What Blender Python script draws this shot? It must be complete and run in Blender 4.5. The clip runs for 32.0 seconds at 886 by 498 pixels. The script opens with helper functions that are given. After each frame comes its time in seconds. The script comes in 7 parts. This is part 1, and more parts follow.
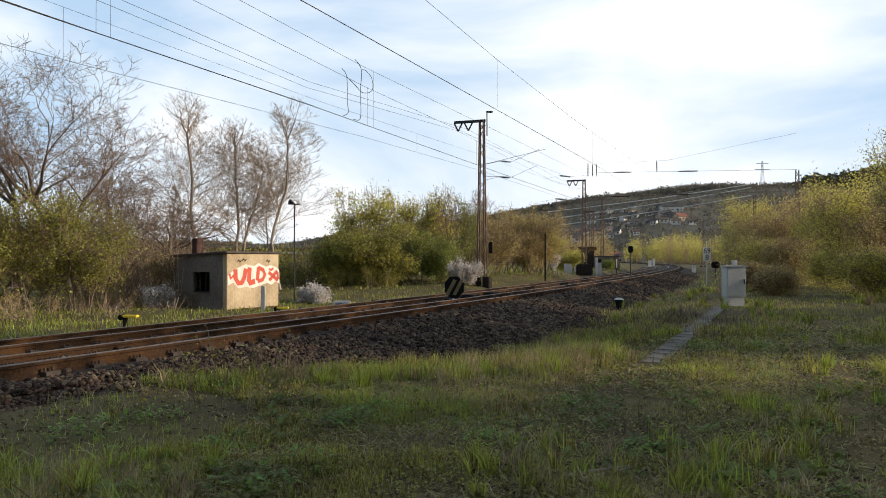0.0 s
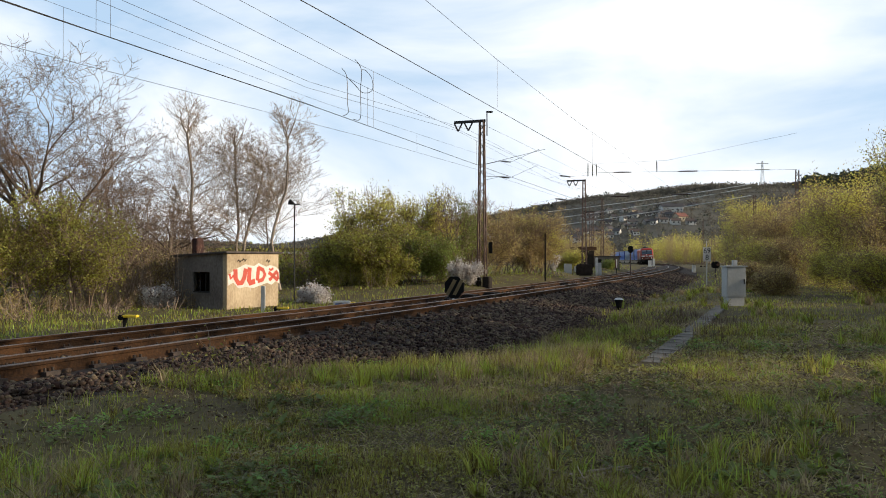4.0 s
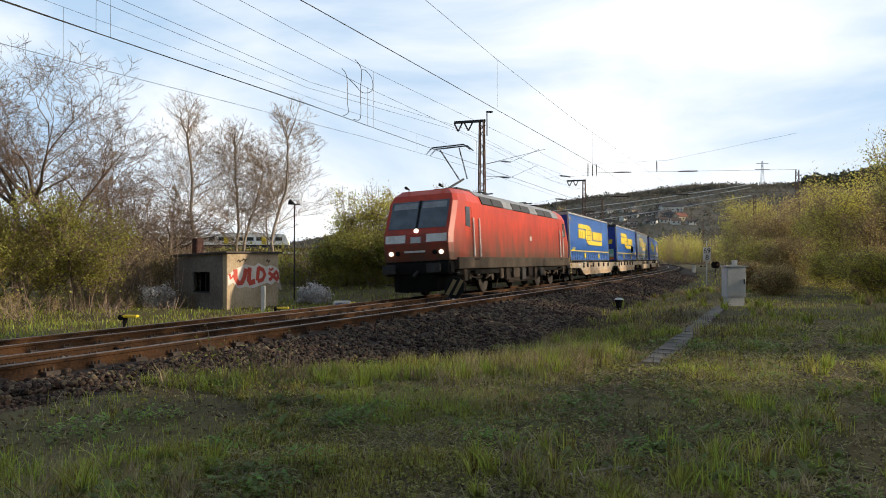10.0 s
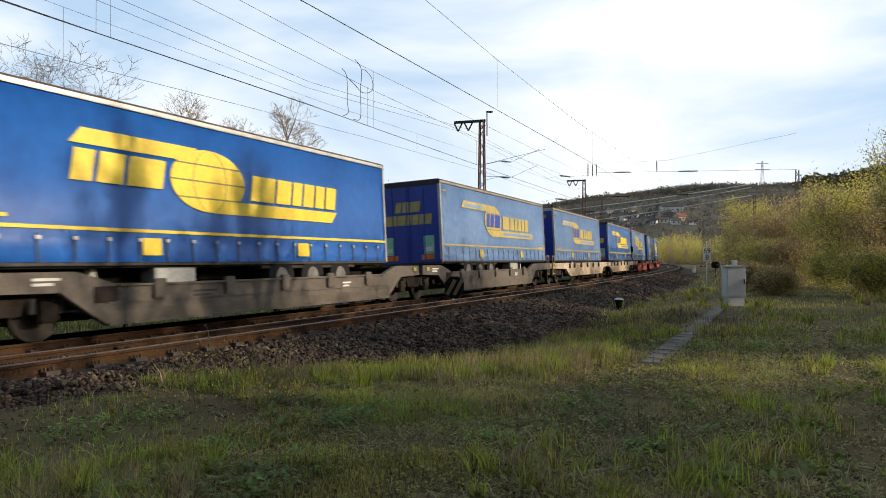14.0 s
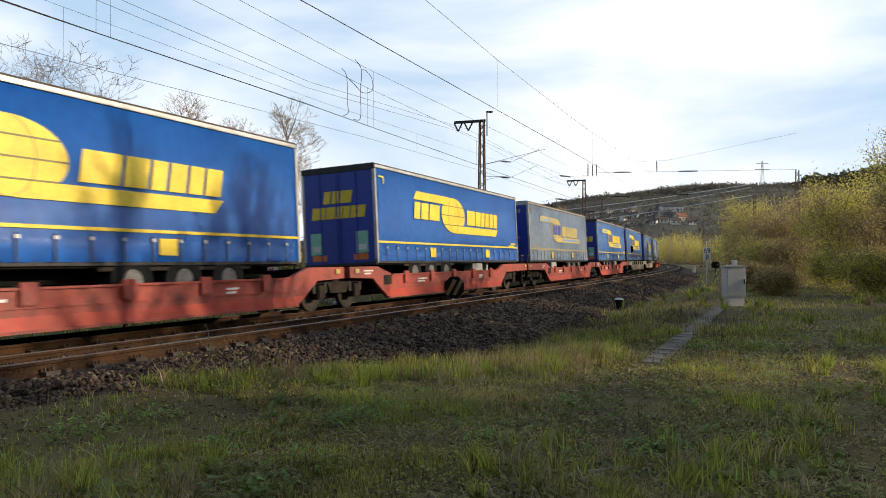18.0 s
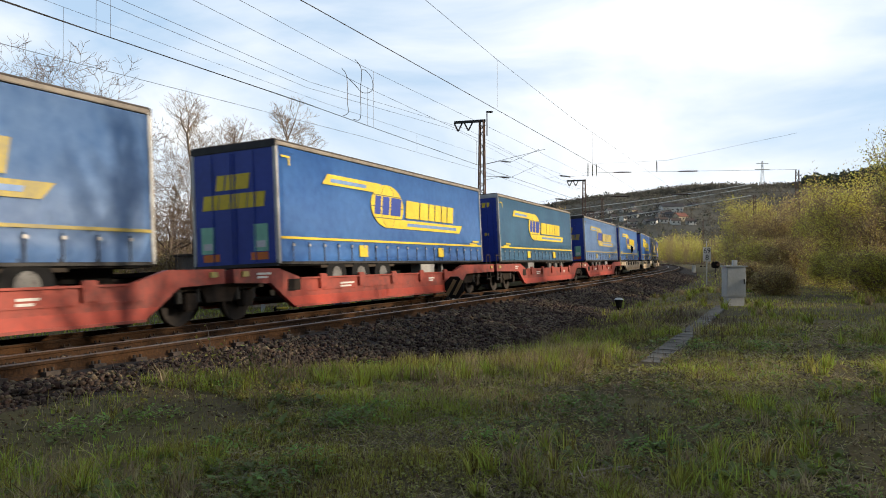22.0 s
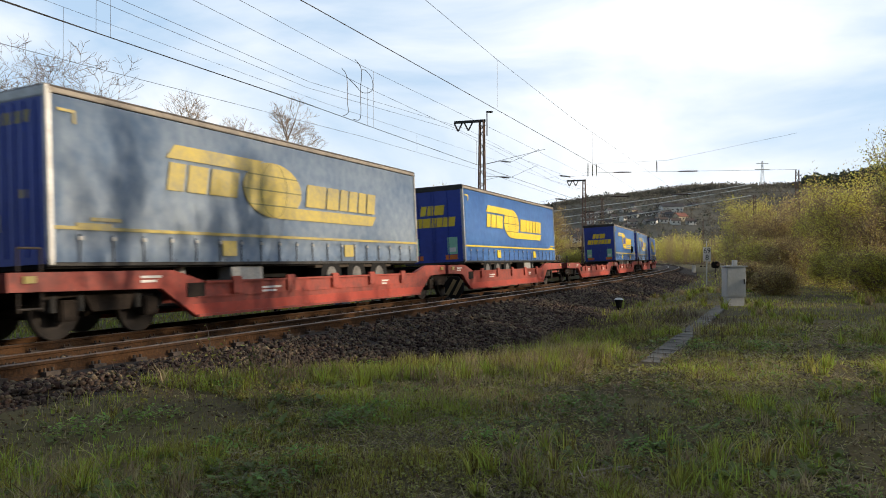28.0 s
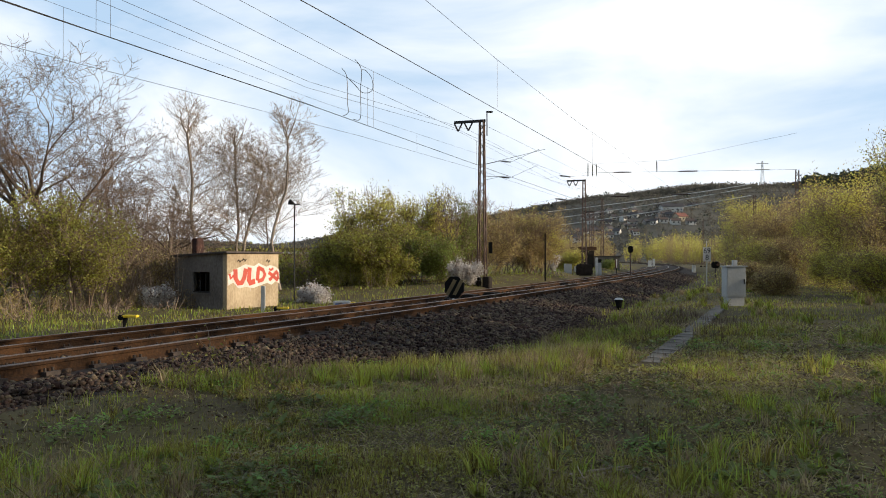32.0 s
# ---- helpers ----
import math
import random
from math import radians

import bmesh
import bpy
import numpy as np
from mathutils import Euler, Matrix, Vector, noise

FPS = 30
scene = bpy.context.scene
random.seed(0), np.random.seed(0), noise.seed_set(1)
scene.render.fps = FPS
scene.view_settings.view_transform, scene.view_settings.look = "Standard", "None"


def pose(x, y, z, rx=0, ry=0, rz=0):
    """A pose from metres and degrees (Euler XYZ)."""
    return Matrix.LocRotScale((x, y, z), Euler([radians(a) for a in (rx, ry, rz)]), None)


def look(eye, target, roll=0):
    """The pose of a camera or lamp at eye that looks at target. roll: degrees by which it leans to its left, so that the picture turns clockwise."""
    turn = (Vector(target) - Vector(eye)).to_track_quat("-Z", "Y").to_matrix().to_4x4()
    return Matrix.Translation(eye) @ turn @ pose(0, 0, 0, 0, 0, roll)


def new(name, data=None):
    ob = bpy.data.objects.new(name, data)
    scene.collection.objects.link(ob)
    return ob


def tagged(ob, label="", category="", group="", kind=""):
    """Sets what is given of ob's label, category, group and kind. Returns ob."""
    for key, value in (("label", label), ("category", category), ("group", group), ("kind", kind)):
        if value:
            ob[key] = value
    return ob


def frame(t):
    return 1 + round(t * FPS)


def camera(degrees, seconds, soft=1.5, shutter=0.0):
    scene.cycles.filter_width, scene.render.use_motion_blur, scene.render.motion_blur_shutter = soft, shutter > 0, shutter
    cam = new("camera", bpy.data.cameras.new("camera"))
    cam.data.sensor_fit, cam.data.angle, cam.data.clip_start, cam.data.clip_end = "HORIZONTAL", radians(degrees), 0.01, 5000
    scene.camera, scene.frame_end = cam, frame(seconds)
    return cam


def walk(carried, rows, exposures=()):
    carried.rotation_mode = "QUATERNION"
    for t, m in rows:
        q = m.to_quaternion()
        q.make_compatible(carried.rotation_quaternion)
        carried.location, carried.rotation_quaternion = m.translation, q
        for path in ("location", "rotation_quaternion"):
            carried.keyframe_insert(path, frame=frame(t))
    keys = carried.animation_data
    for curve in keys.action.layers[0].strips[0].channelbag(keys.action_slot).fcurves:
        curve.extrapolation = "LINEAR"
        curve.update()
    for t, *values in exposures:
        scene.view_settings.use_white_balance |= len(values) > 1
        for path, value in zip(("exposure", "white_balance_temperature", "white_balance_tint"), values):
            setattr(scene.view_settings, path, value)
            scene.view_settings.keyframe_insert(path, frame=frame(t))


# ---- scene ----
EYE = Vector((0.0, 0.0, 1.39))
LENS = 1325.0  # focal length over a picture 1568 wide
cam = camera(61.23, 32.0, soft=0.95, shutter=0.12)
AIM = look(EYE, (0.0, 100.0, 1.39 + 1.373))
walk(cam, [(0.0, AIM), (32.0, AIM)])

# ---- light ----
SUN_AZ, SUN_EL = radians(93), radians(16)
world = bpy.data.worlds.new("sky")
scene.world = world
world.use_nodes = True


def sky_nodes():
    nt = world.node_tree
    nt.nodes.clear()
    out = nt.nodes.new("ShaderNodeOutputWorld")
    bg = nt.nodes.new("ShaderNodeBackground")
    sky = nt.nodes.new("ShaderNodeTexSky")
    sky.sky_type = "NISHITA"
    sky.sun_disc = False
    sky.sun_elevation = SUN_EL
    sky.sun_rotation = SUN_AZ
    sky.air_density, sky.dust_density, sky.ozone_density = 1.0, 1.2, 1.5
    geo = nt.nodes.new("ShaderNodeTexCoord")
    mp = nt.nodes.new("ShaderNodeMapping")
    mp.inputs["Scale"].default_value = (1.3, 1.3, 3.4)
    mp.inputs["Rotation"].default_value = (0.25, 0.25, 0.0)
    n1 = nt.nodes.new("ShaderNodeTexNoise")
    n1.inputs["Scale"].default_value = 1.5
    n1.inputs["Detail"].default_value = 7
    n1.inputs["Roughness"].default_value = 0.52
    n1.inputs["Distortion"].default_value = 0.5
    ramp = nt.nodes.new("ShaderNodeValToRGB")
    ramp.color_ramp.elements[0].position = 0.40
    ramp.color_ramp.elements[1].position = 0.67
    ramp.color_ramp.elements[0].color = (0.12, 0.12, 0.12, 1)
    haze = nt.nodes.new("ShaderNodeMixRGB")
    haze.inputs["Fac"].default_value = 0.72
    haze.inputs["Color2"].default_value = (4.9, 7.3, 10.2, 1)
    mix = nt.nodes.new("ShaderNodeMixRGB")
    mix.inputs["Color2"].default_value = (10.6, 10.8, 11.0, 1)
    link = nt.links.new
    link(geo.outputs["Generated"], mp.inputs["Vector"])
    link(mp.outputs["Vector"], n1.inputs["Vector"])
    # the thin cloud thickens towards the sun's side
    xyz = nt.nodes.new("ShaderNodeSeparateXYZ")
    side = nt.nodes.new("ShaderNodeMath")
    side.operation = "MULTIPLY_ADD"
    side.inputs[1].default_value = 0.16
    link(geo.outputs["Generated"], xyz.inputs["Vector"])
    link(xyz.outputs["X"], side.inputs[0])
    link(n1.outputs["Fac"], side.inputs[2])
    # clearer, deeper blue sky behind the camera
    ahead = nt.nodes.new("ShaderNodeMapRange")
    ahead.inputs["From Min"].default_value, ahead.inputs["From Max"].default_value = -0.45, 0.35
    ahead.inputs["To Min"].default_value, ahead.inputs["To Max"].default_value = 0.0, 1.0
    link(xyz.outputs["Y"], ahead.inputs["Value"])
    clouds = nt.nodes.new("ShaderNodeMath")
    clouds.operation = "MULTIPLY_ADD"
    clouds.inputs[1].default_value = 0.22
    link(ahead.outputs["Result"], clouds.inputs[0])
    low = nt.nodes.new("ShaderNodeMath")
    low.operation = "SUBTRACT"
    low.inputs[1].default_value = 0.22
    link(side.outputs["Value"], low.inputs[0])
    link(low.outputs["Value"], clouds.inputs[2])
    link(clouds.outputs["Value"], ramp.inputs["Fac"])
    veil = nt.nodes.new("ShaderNodeMath")
    veil.operation = "MULTIPLY_ADD"
    veil.inputs[1].default_value, veil.inputs[2].default_value = 0.62, 0.10
    link(ahead.outputs["Result"], veil.inputs[0])
    link(veil.outputs["Value"], haze.inputs["Fac"])
    link(ramp.outputs["Color"], mix.inputs["Fac"])
    link(sky.outputs["Color"], haze.inputs["Color1"])
    link(haze.outputs["Color"], mix.inputs["Color1"])
    link(mix.outputs["Color"], bg.inputs["Color"])
    bg.inputs["Strength"].default_value = 0.107
    link(bg.outputs["Background"], out.inputs["Surface"])


sky_nodes()
sun_data = bpy.data.lights.new("sun", "SUN")
sun_data.energy, sun_data.angle, sun_data.color = 4.8, radians(0.6), (1.0, 0.83, 0.62)
sun = new("sun", sun_data)
to_sun = Vector((math.sin(SUN_AZ) * math.cos(SUN_EL), math.cos(SUN_AZ) * math.cos(SUN_EL), math.sin(SUN_EL)))
sun.matrix_world = look(to_sun * 100, (0, 0, 0))
scene.view_settings.exposure = 0.0


# ---- materials ----
def mat(name, color, rough=0.7, metal=0.0, dark=None, scale=4.0, fine=40.0, amount=0.5, bump=0.2, spread=0.0, coords="Object", glow=0.0, streak=1.0, island=False):
    """Two colours mixed by coarse and fine noise, with fine relief."""
    m = bpy.data.materials.new(name)
    m.use_nodes = True
    nt = m.node_tree
    b = nt.nodes["Principled BSDF"]
    link = nt.links.new
    tc = nt.nodes.new("ShaderNodeTexCoord")
    mp = nt.nodes.new("ShaderNodeMapping")
    mp.inputs["Scale"].default_value = (1, 1, 1 / streak)
    link(tc.outputs[coords], mp.inputs["Vector"])
    n1, n2 = nt.nodes.new("ShaderNodeTexNoise"), nt.nodes.new("ShaderNodeTexNoise")
    n1.inputs["Scale"].default_value, n2.inputs["Scale"].default_value = scale, fine
    n1.inputs["Detail"].default_value = n2.inputs["Detail"].default_value = 5
    for n in (n1, n2):
        link(mp.outputs["Vector"], n.inputs["Vector"])
    add = nt.nodes.new("ShaderNodeMixRGB")
    add.inputs["Fac"].default_value = 0.4
    link(n1.outputs["Fac"], add.inputs["Color1"])
    link(n2.outputs["Fac"], add.inputs["Color2"])
    ramp = nt.nodes.new("ShaderNodeValToRGB")
    ramp.color_ramp.elements[0].position, ramp.color_ramp.elements[1].position = 0.36, 0.64
    link(add.outputs["Color"], ramp.inputs["Fac"])
    mix = nt.nodes.new("ShaderNodeMixRGB")
    dark = dark or tuple(c * (1 - amount) for c in color)
    mix.inputs["Color1"].default_value = (*dark, 1)
    mix.inputs["Color2"].default_value = (*color, 1)
    link(ramp.outputs["Color"], mix.inputs["Fac"])
    col = mix.outputs["Color"]
    if spread:
        hsv = nt.nodes.new("ShaderNodeHueSaturation")
        if island:
            info = nt.nodes.new("ShaderNodeNewGeometry")
            rnd = info.outputs["Random Per Island"]
        else:
            info = nt.nodes.new("ShaderNodeObjectInfo")
            rnd = info.outputs["Random"]
        rng = nt.nodes.new("ShaderNodeMapRange")
        rng.inputs["To Min"].default_value, rng.inputs["To Max"].default_value = 1 - spread, 1 + spread
        link(rnd, rng.inputs["Value"])
        link(rng.outputs["Result"], hsv.inputs["Value"])
        rng2 = nt.nodes.new("ShaderNodeMapRange")
        rng2.inputs["To Min"].default_value, rng2.inputs["To Max"].default_value = 0.5 - spread * 0.06, 0.5 + spread * 0.06
        link(rnd, rng2.inputs["Value"])
        link(rng2.outputs["Result"], hsv.inputs["Hue"])
        link(col, hsv.inputs["Color"])
        col = hsv.outputs["Color"]
    link(col, b.inputs["Base Color"])
    b.inputs["Roughness"].default_value, b.inputs["Metallic"].default_value = rough, metal
    if rough > 0.84:
        b.inputs["Specular IOR Level"].default_value = 0.12
    if bump:
        bp = nt.nodes.new("ShaderNodeBump")
        bp.inputs["Strength"].default_value, bp.inputs["Distance"].default_value = bump, 0.02
        link(n2.outputs["Fac"], bp.inputs["Height"])
        link(bp.outputs["Normal"], b.inputs["Normal"])
    if glow:
        b.inputs["Emission Color"].default_value = (*color, 1)
        b.inputs["Emission Strength"].default_value = glow
    return m


def leaf_mat(name, color, dark, spread=0.35):
    m = mat(name, color, rough=0.6, dark=dark, scale=0.5, fine=3.0, bump=0, spread=spread, coords="Object", island=True)
    nt = m.node_tree
    b = nt.nodes["Principled BSDF"]
    tr = nt.nodes.new("ShaderNodeBsdfTranslucent")
    mx = nt.nodes.new("ShaderNodeMixShader")
    mx.inputs["Fac"].default_value = 0.52
    src = b.inputs["Base Color"].links[0].from_socket
    nt.links.new(src, tr.inputs["Color"])
    nt.links.new(b.outputs["BSDF"], mx.inputs[1])
    nt.links.new(tr.outputs["BSDF"], mx.inputs[2])
    nt.links.new(mx.outputs["Shader"], nt.nodes["Material Output"].inputs["Surface"])
    return m


M = dict(
    # rust colour; its large dark patches also paint in dappled shadow
    rail_side=mat("rust_and_dapple_rail", (0.092, 0.045, 0.019), 0.86, dark=(0.022, 0.014, 0.010), scale=0.9, fine=30, bump=0.4),
    rail_top=mat("worn_rail_head", (0.17, 0.125, 0.095), 0.5, 0.5, dark=(0.075, 0.05, 0.036), scale=2, fine=60, bump=0.05),
    # clip and sleeper tones deepened for the shade between the rails
    clip=mat("rusty_clip", (0.055, 0.036, 0.026), 0.8, dark=(0.024, 0.018, 0.015), fine=60),
    sleeper=mat("weathered_sleeper", (0.045, 0.034, 0.028), 0.9, dark=(0.02, 0.016, 0.014), scale=3, fine=40, bump=0.5, spread=0.2),
    ballast=mat("ballast_stone", (0.118, 0.081, 0.061), 0.95, dark=(0.027, 0.020, 0.016), scale=6, fine=50, bump=0.5, spread=0.7, island=True),
    gravel=mat("ballast_bed", (0.052, 0.040, 0.034), 0.95, dark=(0.018, 0.014, 0.012), scale=1.2, fine=14, bump=0.9),
    steel=mat("mast_steel", (0.20, 0.12, 0.085), 0.7, 0.2, dark=(0.08, 0.055, 0.045), scale=2, fine=30),
    dark_steel=mat("dark_steel", (0.045, 0.042, 0.04), 0.6, 0.4, dark=(0.02, 0.02, 0.02)),
    wire=mat("copper_wire", (0.05, 0.045, 0.045), 0.5, 0.6, bump=0),
    insulator=mat("brown_insulator", (0.05, 0.025, 0.018), 0.25, dark=(0.03, 0.018, 0.014)),
    concrete=mat("weathered_concrete", (0.20, 0.185, 0.165), 0.9, dark=(0.10, 0.09, 0.08), scale=1.6, fine=22, bump=0.4, streak=2.5),
    plaster=mat("stained_plaster", (0.58, 0.47, 0.32), 0.9, dark=(0.33, 0.25, 0.16), scale=1.3, fine=14, bump=0.4, streak=1.8),
    plaster_grey=mat("grey_plaster", (0.25, 0.225, 0.20), 0.9, dark=(0.11, 0.095, 0.085), scale=1.1, fine=14, bump=0.4, streak=1.6),
    roof_felt=mat("roof_felt", (0.12, 0.10, 0.09), 0.9, dark=(0.05, 0.045, 0.04)),
    brick=mat("dark_brick", (0.10, 0.05, 0.04), 0.9, dark=(0.045, 0.03, 0.028)),
    black=mat("soot_black", (0.014, 0.013, 0.012), 0.9, dark=(0.008, 0.008, 0.008)),
    glass=mat("dark_glass", (0.02, 0.024, 0.03), 0.06, bump=0, amount=0.2),
    cab_glass=mat("cab_glass", (0.10, 0.125, 0.15), 0.08, dark=(0.05, 0.065, 0.08), scale=1.2, fine=3, bump=0),
    white=mat("white_paint", (0.74, 0.73, 0.70), 0.55, dark=(0.52, 0.50, 0.46), scale=3, fine=20, bump=0.05),
    grey_paint=mat("light_grey_paint", (0.50, 0.505, 0.49), 0.5, dark=(0.38, 0.385, 0.37), scale=2, fine=20, bump=0.05),
    yellow=mat("yellow_print", (0.80, 0.60, 0.03), 0.5, dark=(0.62, 0.44, 0.02), scale=1.5, fine=12, bump=0.03),
    yellow_old=mat("faded_yellow_print", (0.50, 0.38, 0.07), 0.6, dark=(0.26, 0.23, 0.12), scale=1.2, fine=10, bump=0.03),
    loco_red=mat("red_enamel", (0.56, 0.052, 0.016), 0.40, dark=(0.34, 0.030, 0.014), scale=0.6, fine=5, bump=0.02, streak=3),
    loco_grey=mat("dirty_grey_skirt", (0.085, 0.068, 0.052), 0.85, dark=(0.036, 0.029, 0.023), scale=1.5, fine=10, bump=0.05, streak=2),
    loco_roof=mat("grey_roof", (0.26, 0.27, 0.28), 0.55, dark=(0.15, 0.155, 0.16), scale=2, fine=14, bump=0.05),
    bogie=mat("dirty_bogie", (0.040, 0.031, 0.025), 0.88, dark=(0.015, 0.012, 0.011), scale=3, fine=25),
    wheel=mat("worn_wheel_steel", (0.045, 0.034, 0.027), 0.75, 0.2, dark=(0.018, 0.014, 0.012), scale=3, fine=20),
    tyre=mat("black_tyre", (0.022, 0.022, 0.022), 0.9, dark=(0.012, 0.012, 0.012)),
    rim=mat("dull_silver_rim", (0.20, 0.20, 0.195), 0.6, 0.3, dark=(0.08, 0.075, 0.07)),
    lamp_glow=mat("lit_headlight", (1.0, 0.90, 0.72), glow=2.0, bump=0),
    sign_black=mat("black_print", (0.02, 0.02, 0.022), 0.6),
    orange=mat("orange_reflector", (0.75, 0.20, 0.02), 0.4, dark=(0.55, 0.13, 0.02)),
    green=mat("pale_green_sticker", (0.30, 0.62, 0.42), 0.5, dark=(0.20, 0.45, 0.30)),
    bark=mat("grey_brown_bark", (0.21, 0.155, 0.115), 0.95, dark=(0.09, 0.07, 0.055), scale=3, fine=25, bump=0.6),
    bark_pale=mat("pale_bark", (0.42, 0.36, 0.29), 0.9, dark=(0.22, 0.175, 0.13), scale=3, fine=25, bump=0.5),
    twig=mat("bare_twigs", (0.28, 0.205, 0.15), 0.9, dark=(0.14, 0.10, 0.075), scale=0.6, fine=5, bump=0),
    twig_pale=mat("pale_bare_twigs", (0.40, 0.315, 0.235), 0.9, dark=(0.23, 0.175, 0.13), scale=0.6, fine=5, bump=0),
    leaf_olive=leaf_mat("olive_green_leaf", (0.38, 0.355, 0.07), (0.21, 0.195, 0.042), 0.5),
    leaf_green=leaf_mat("fresh_green_leaf", (0.29, 0.32, 0.07), (0.14, 0.17, 0.042), 0.45),
    leaf_yellow=leaf_mat("yellow_green_leaf", (0.60, 0.53, 0.125), (0.38, 0.34, 0.08), 0.45),
    leaf_brown=leaf_mat("budding_brown_leaf", (0.47, 0.355, 0.15), (0.26, 0.19, 0.085), 0.45),
    blossom=leaf_mat("white_blossom", (0.78, 0.74, 0.70), (0.5, 0.46, 0.43), 0.25),
    grass=leaf_mat("spring_grass", (0.38, 0.335, 0.068), (0.165, 0.15, 0.038), 0.7),
    grass_fresh=leaf_mat("fresh_light_grass", (0.36, 0.39, 0.056), (0.17, 0.19, 0.034), 0.6),
    straw=leaf_mat("dry_straw", (0.40, 0.32, 0.18), (0.21, 0.155, 0.09), 0.4),
    weed=leaf_mat("broad_weed_leaf", (0.18, 0.215, 0.048), (0.10, 0.135, 0.032), 0.4),
)
def dirt(m, top, low, color):
    """Brake dust that thins out upwards, broken up by streaks."""
    nt = m.node_tree
    b = nt.nodes["Principled BSDF"]
    tc, xyz = nt.nodes.new("ShaderNodeTexCoord"), nt.nodes.new("ShaderNodeSeparateXYZ")
    nt.links.new(tc.outputs["Object"], xyz.inputs["Vector"])
    mp, n = nt.nodes.new("ShaderNodeMapping"), nt.nodes.new("ShaderNodeTexNoise")
    mp.inputs["Scale"].default_value = (1.2, 1.2, 0.35)
    n.inputs["Scale"].default_value, n.inputs["Detail"].default_value = 1.6, 6
    nt.links.new(tc.outputs["Object"], mp.inputs["Vector"])
    nt.links.new(mp.outputs["Vector"], n.inputs["Vector"])
    up = nt.nodes.new("ShaderNodeMapRange")
    up.inputs["From Min"].default_value, up.inputs["From Max"].default_value = low, top
    up.inputs["To Min"].default_value, up.inputs["To Max"].default_value = 1.0, -0.3
    nt.links.new(xyz.outputs["Z"], up.inputs["Value"])
    add = nt.nodes.new("ShaderNodeMath")
    add.operation = "MULTIPLY_ADD"
    add.inputs[1].default_value = 1.5
    nt.links.new(n.outputs["Fac"], add.inputs[0])
    shift = nt.nodes.new("ShaderNodeMath")
    shift.operation = "SUBTRACT"
    shift.inputs[1].default_value = 0.72
    nt.links.new(up.outputs["Result"], shift.inputs[0])
    nt.links.new(shift.outputs["Value"], add.inputs[2])
    add.use_clamp = True
    mix = nt.nodes.new("ShaderNodeMixRGB")
    nt.links.new(add.outputs["Value"], mix.inputs["Fac"])
    nt.links.new(b.inputs["Base Color"].links[0].from_socket, mix.inputs["Color1"])
    mix.inputs["Color2"].default_value = (*color, 1)
    nt.links.new(mix.outputs["Color"], b.inputs["Base Color"])


M["loco_red"].node_tree.nodes["Principled BSDF"].inputs["Specular IOR Level"].default_value = 0.3
dirt(M["loco_red"], 3.3, 1.3, (0.095, 0.048, 0.032))
RED_WAGON = mat("red_wagon_paint", (0.37, 0.05, 0.027), 0.62, dark=(0.15, 0.030, 0.021), scale=0.9, fine=9, bump=0.08)
BEIGE_WAGON = mat("grey_beige_wagon_paint", (0.56, 0.47, 0.34), 0.65, dark=(0.24, 0.165, 0.105), scale=0.9, fine=9, bump=0.08)
DARK_WAGON = mat("sooty_brown_wagon_paint", (0.13, 0.105, 0.085), 0.75, dark=(0.06, 0.05, 0.04), scale=1.2, fine=14, bump=0.08)
CURTAIN = dict(
    bright=mat("bright_blue_tarpaulin", (0.018, 0.16, 0.58), 0.38, dark=(0.010, 0.105, 0.43), scale=0.5, fine=4, bump=0.04),
    royal=mat("royal_blue_tarpaulin", (0.016, 0.10, 0.60), 0.38, dark=(0.010, 0.07, 0.44), scale=0.5, fine=4, bump=0.04),
    mid=mat("worn_blue_tarpaulin", (0.08, 0.235, 0.58), 0.44, dark=(0.035, 0.135, 0.43), scale=0.38, fine=4, bump=0.05),
    faded=mat("faded_blue_tarpaulin", (0.20, 0.33, 0.57), 0.46, dark=(0.085, 0.19, 0.42), scale=0.38, fine=4, bump=0.05),
    grey=mat("sooty_grey_blue_tarpaulin", (0.30, 0.36, 0.43), 0.5, dark=(0.11, 0.175, 0.28), scale=0.38, fine=4, bump=0.05),
    teal=mat("dark_teal_tarpaulin", (0.062, 0.195, 0.33), 0.48, dark=(0.036, 0.125, 0.24), scale=0.6, fine=4, bump=0.05),
    sooty=mat("dark_sooty_tarpaulin", (0.050, 0.062, 0.085), 0.6, dark=(0.025, 0.032, 0.05), scale=0.6, fine=4, bump=0.05),
)
TRAILER_END = mat("dark_blue_end_panel", (0.018, 0.05, 0.33), 0.42, dark=(0.012, 0.034, 0.23), scale=0.8, fine=6, bump=0.03)
ALU = mat("dull_aluminium", (0.50, 0.50, 0.49), 0.45, 0.5, dark=(0.30, 0.29, 0.27), scale=2, fine=20, bump=0.03)


# ---- mesh helpers ----
def mesh_of(bm, material, smooth=False):
    me = bpy.data.meshes.new("mesh")
    bm.normal_update()
    bm.to_mesh(me)
    bm.free()
    mats = material if isinstance(material, (list, tuple)) else [material]
    for m in mats:
        me.materials.append(m)
    if smooth:
        me.polygons.foreach_set("use_smooth", [True] * len(me.polygons))
    return me


def part(name, bm, material, parent, label="", smooth=False, at=None):
    me = bm if isinstance(bm, bpy.types.Mesh) else mesh_of(bm, material, smooth)
    ob = new(name, me)
    ob.parent = parent
    if at is not None:
        ob.matrix_basis = at
    if label:
        ob["label"] = label
    return ob


def thing(name, m, label, category, group="", kind=""):
    ob = new(name)
    ob.empty_display_size = 0.2
    ob.matrix_basis = m
    return tagged(ob, label, category, group, kind)


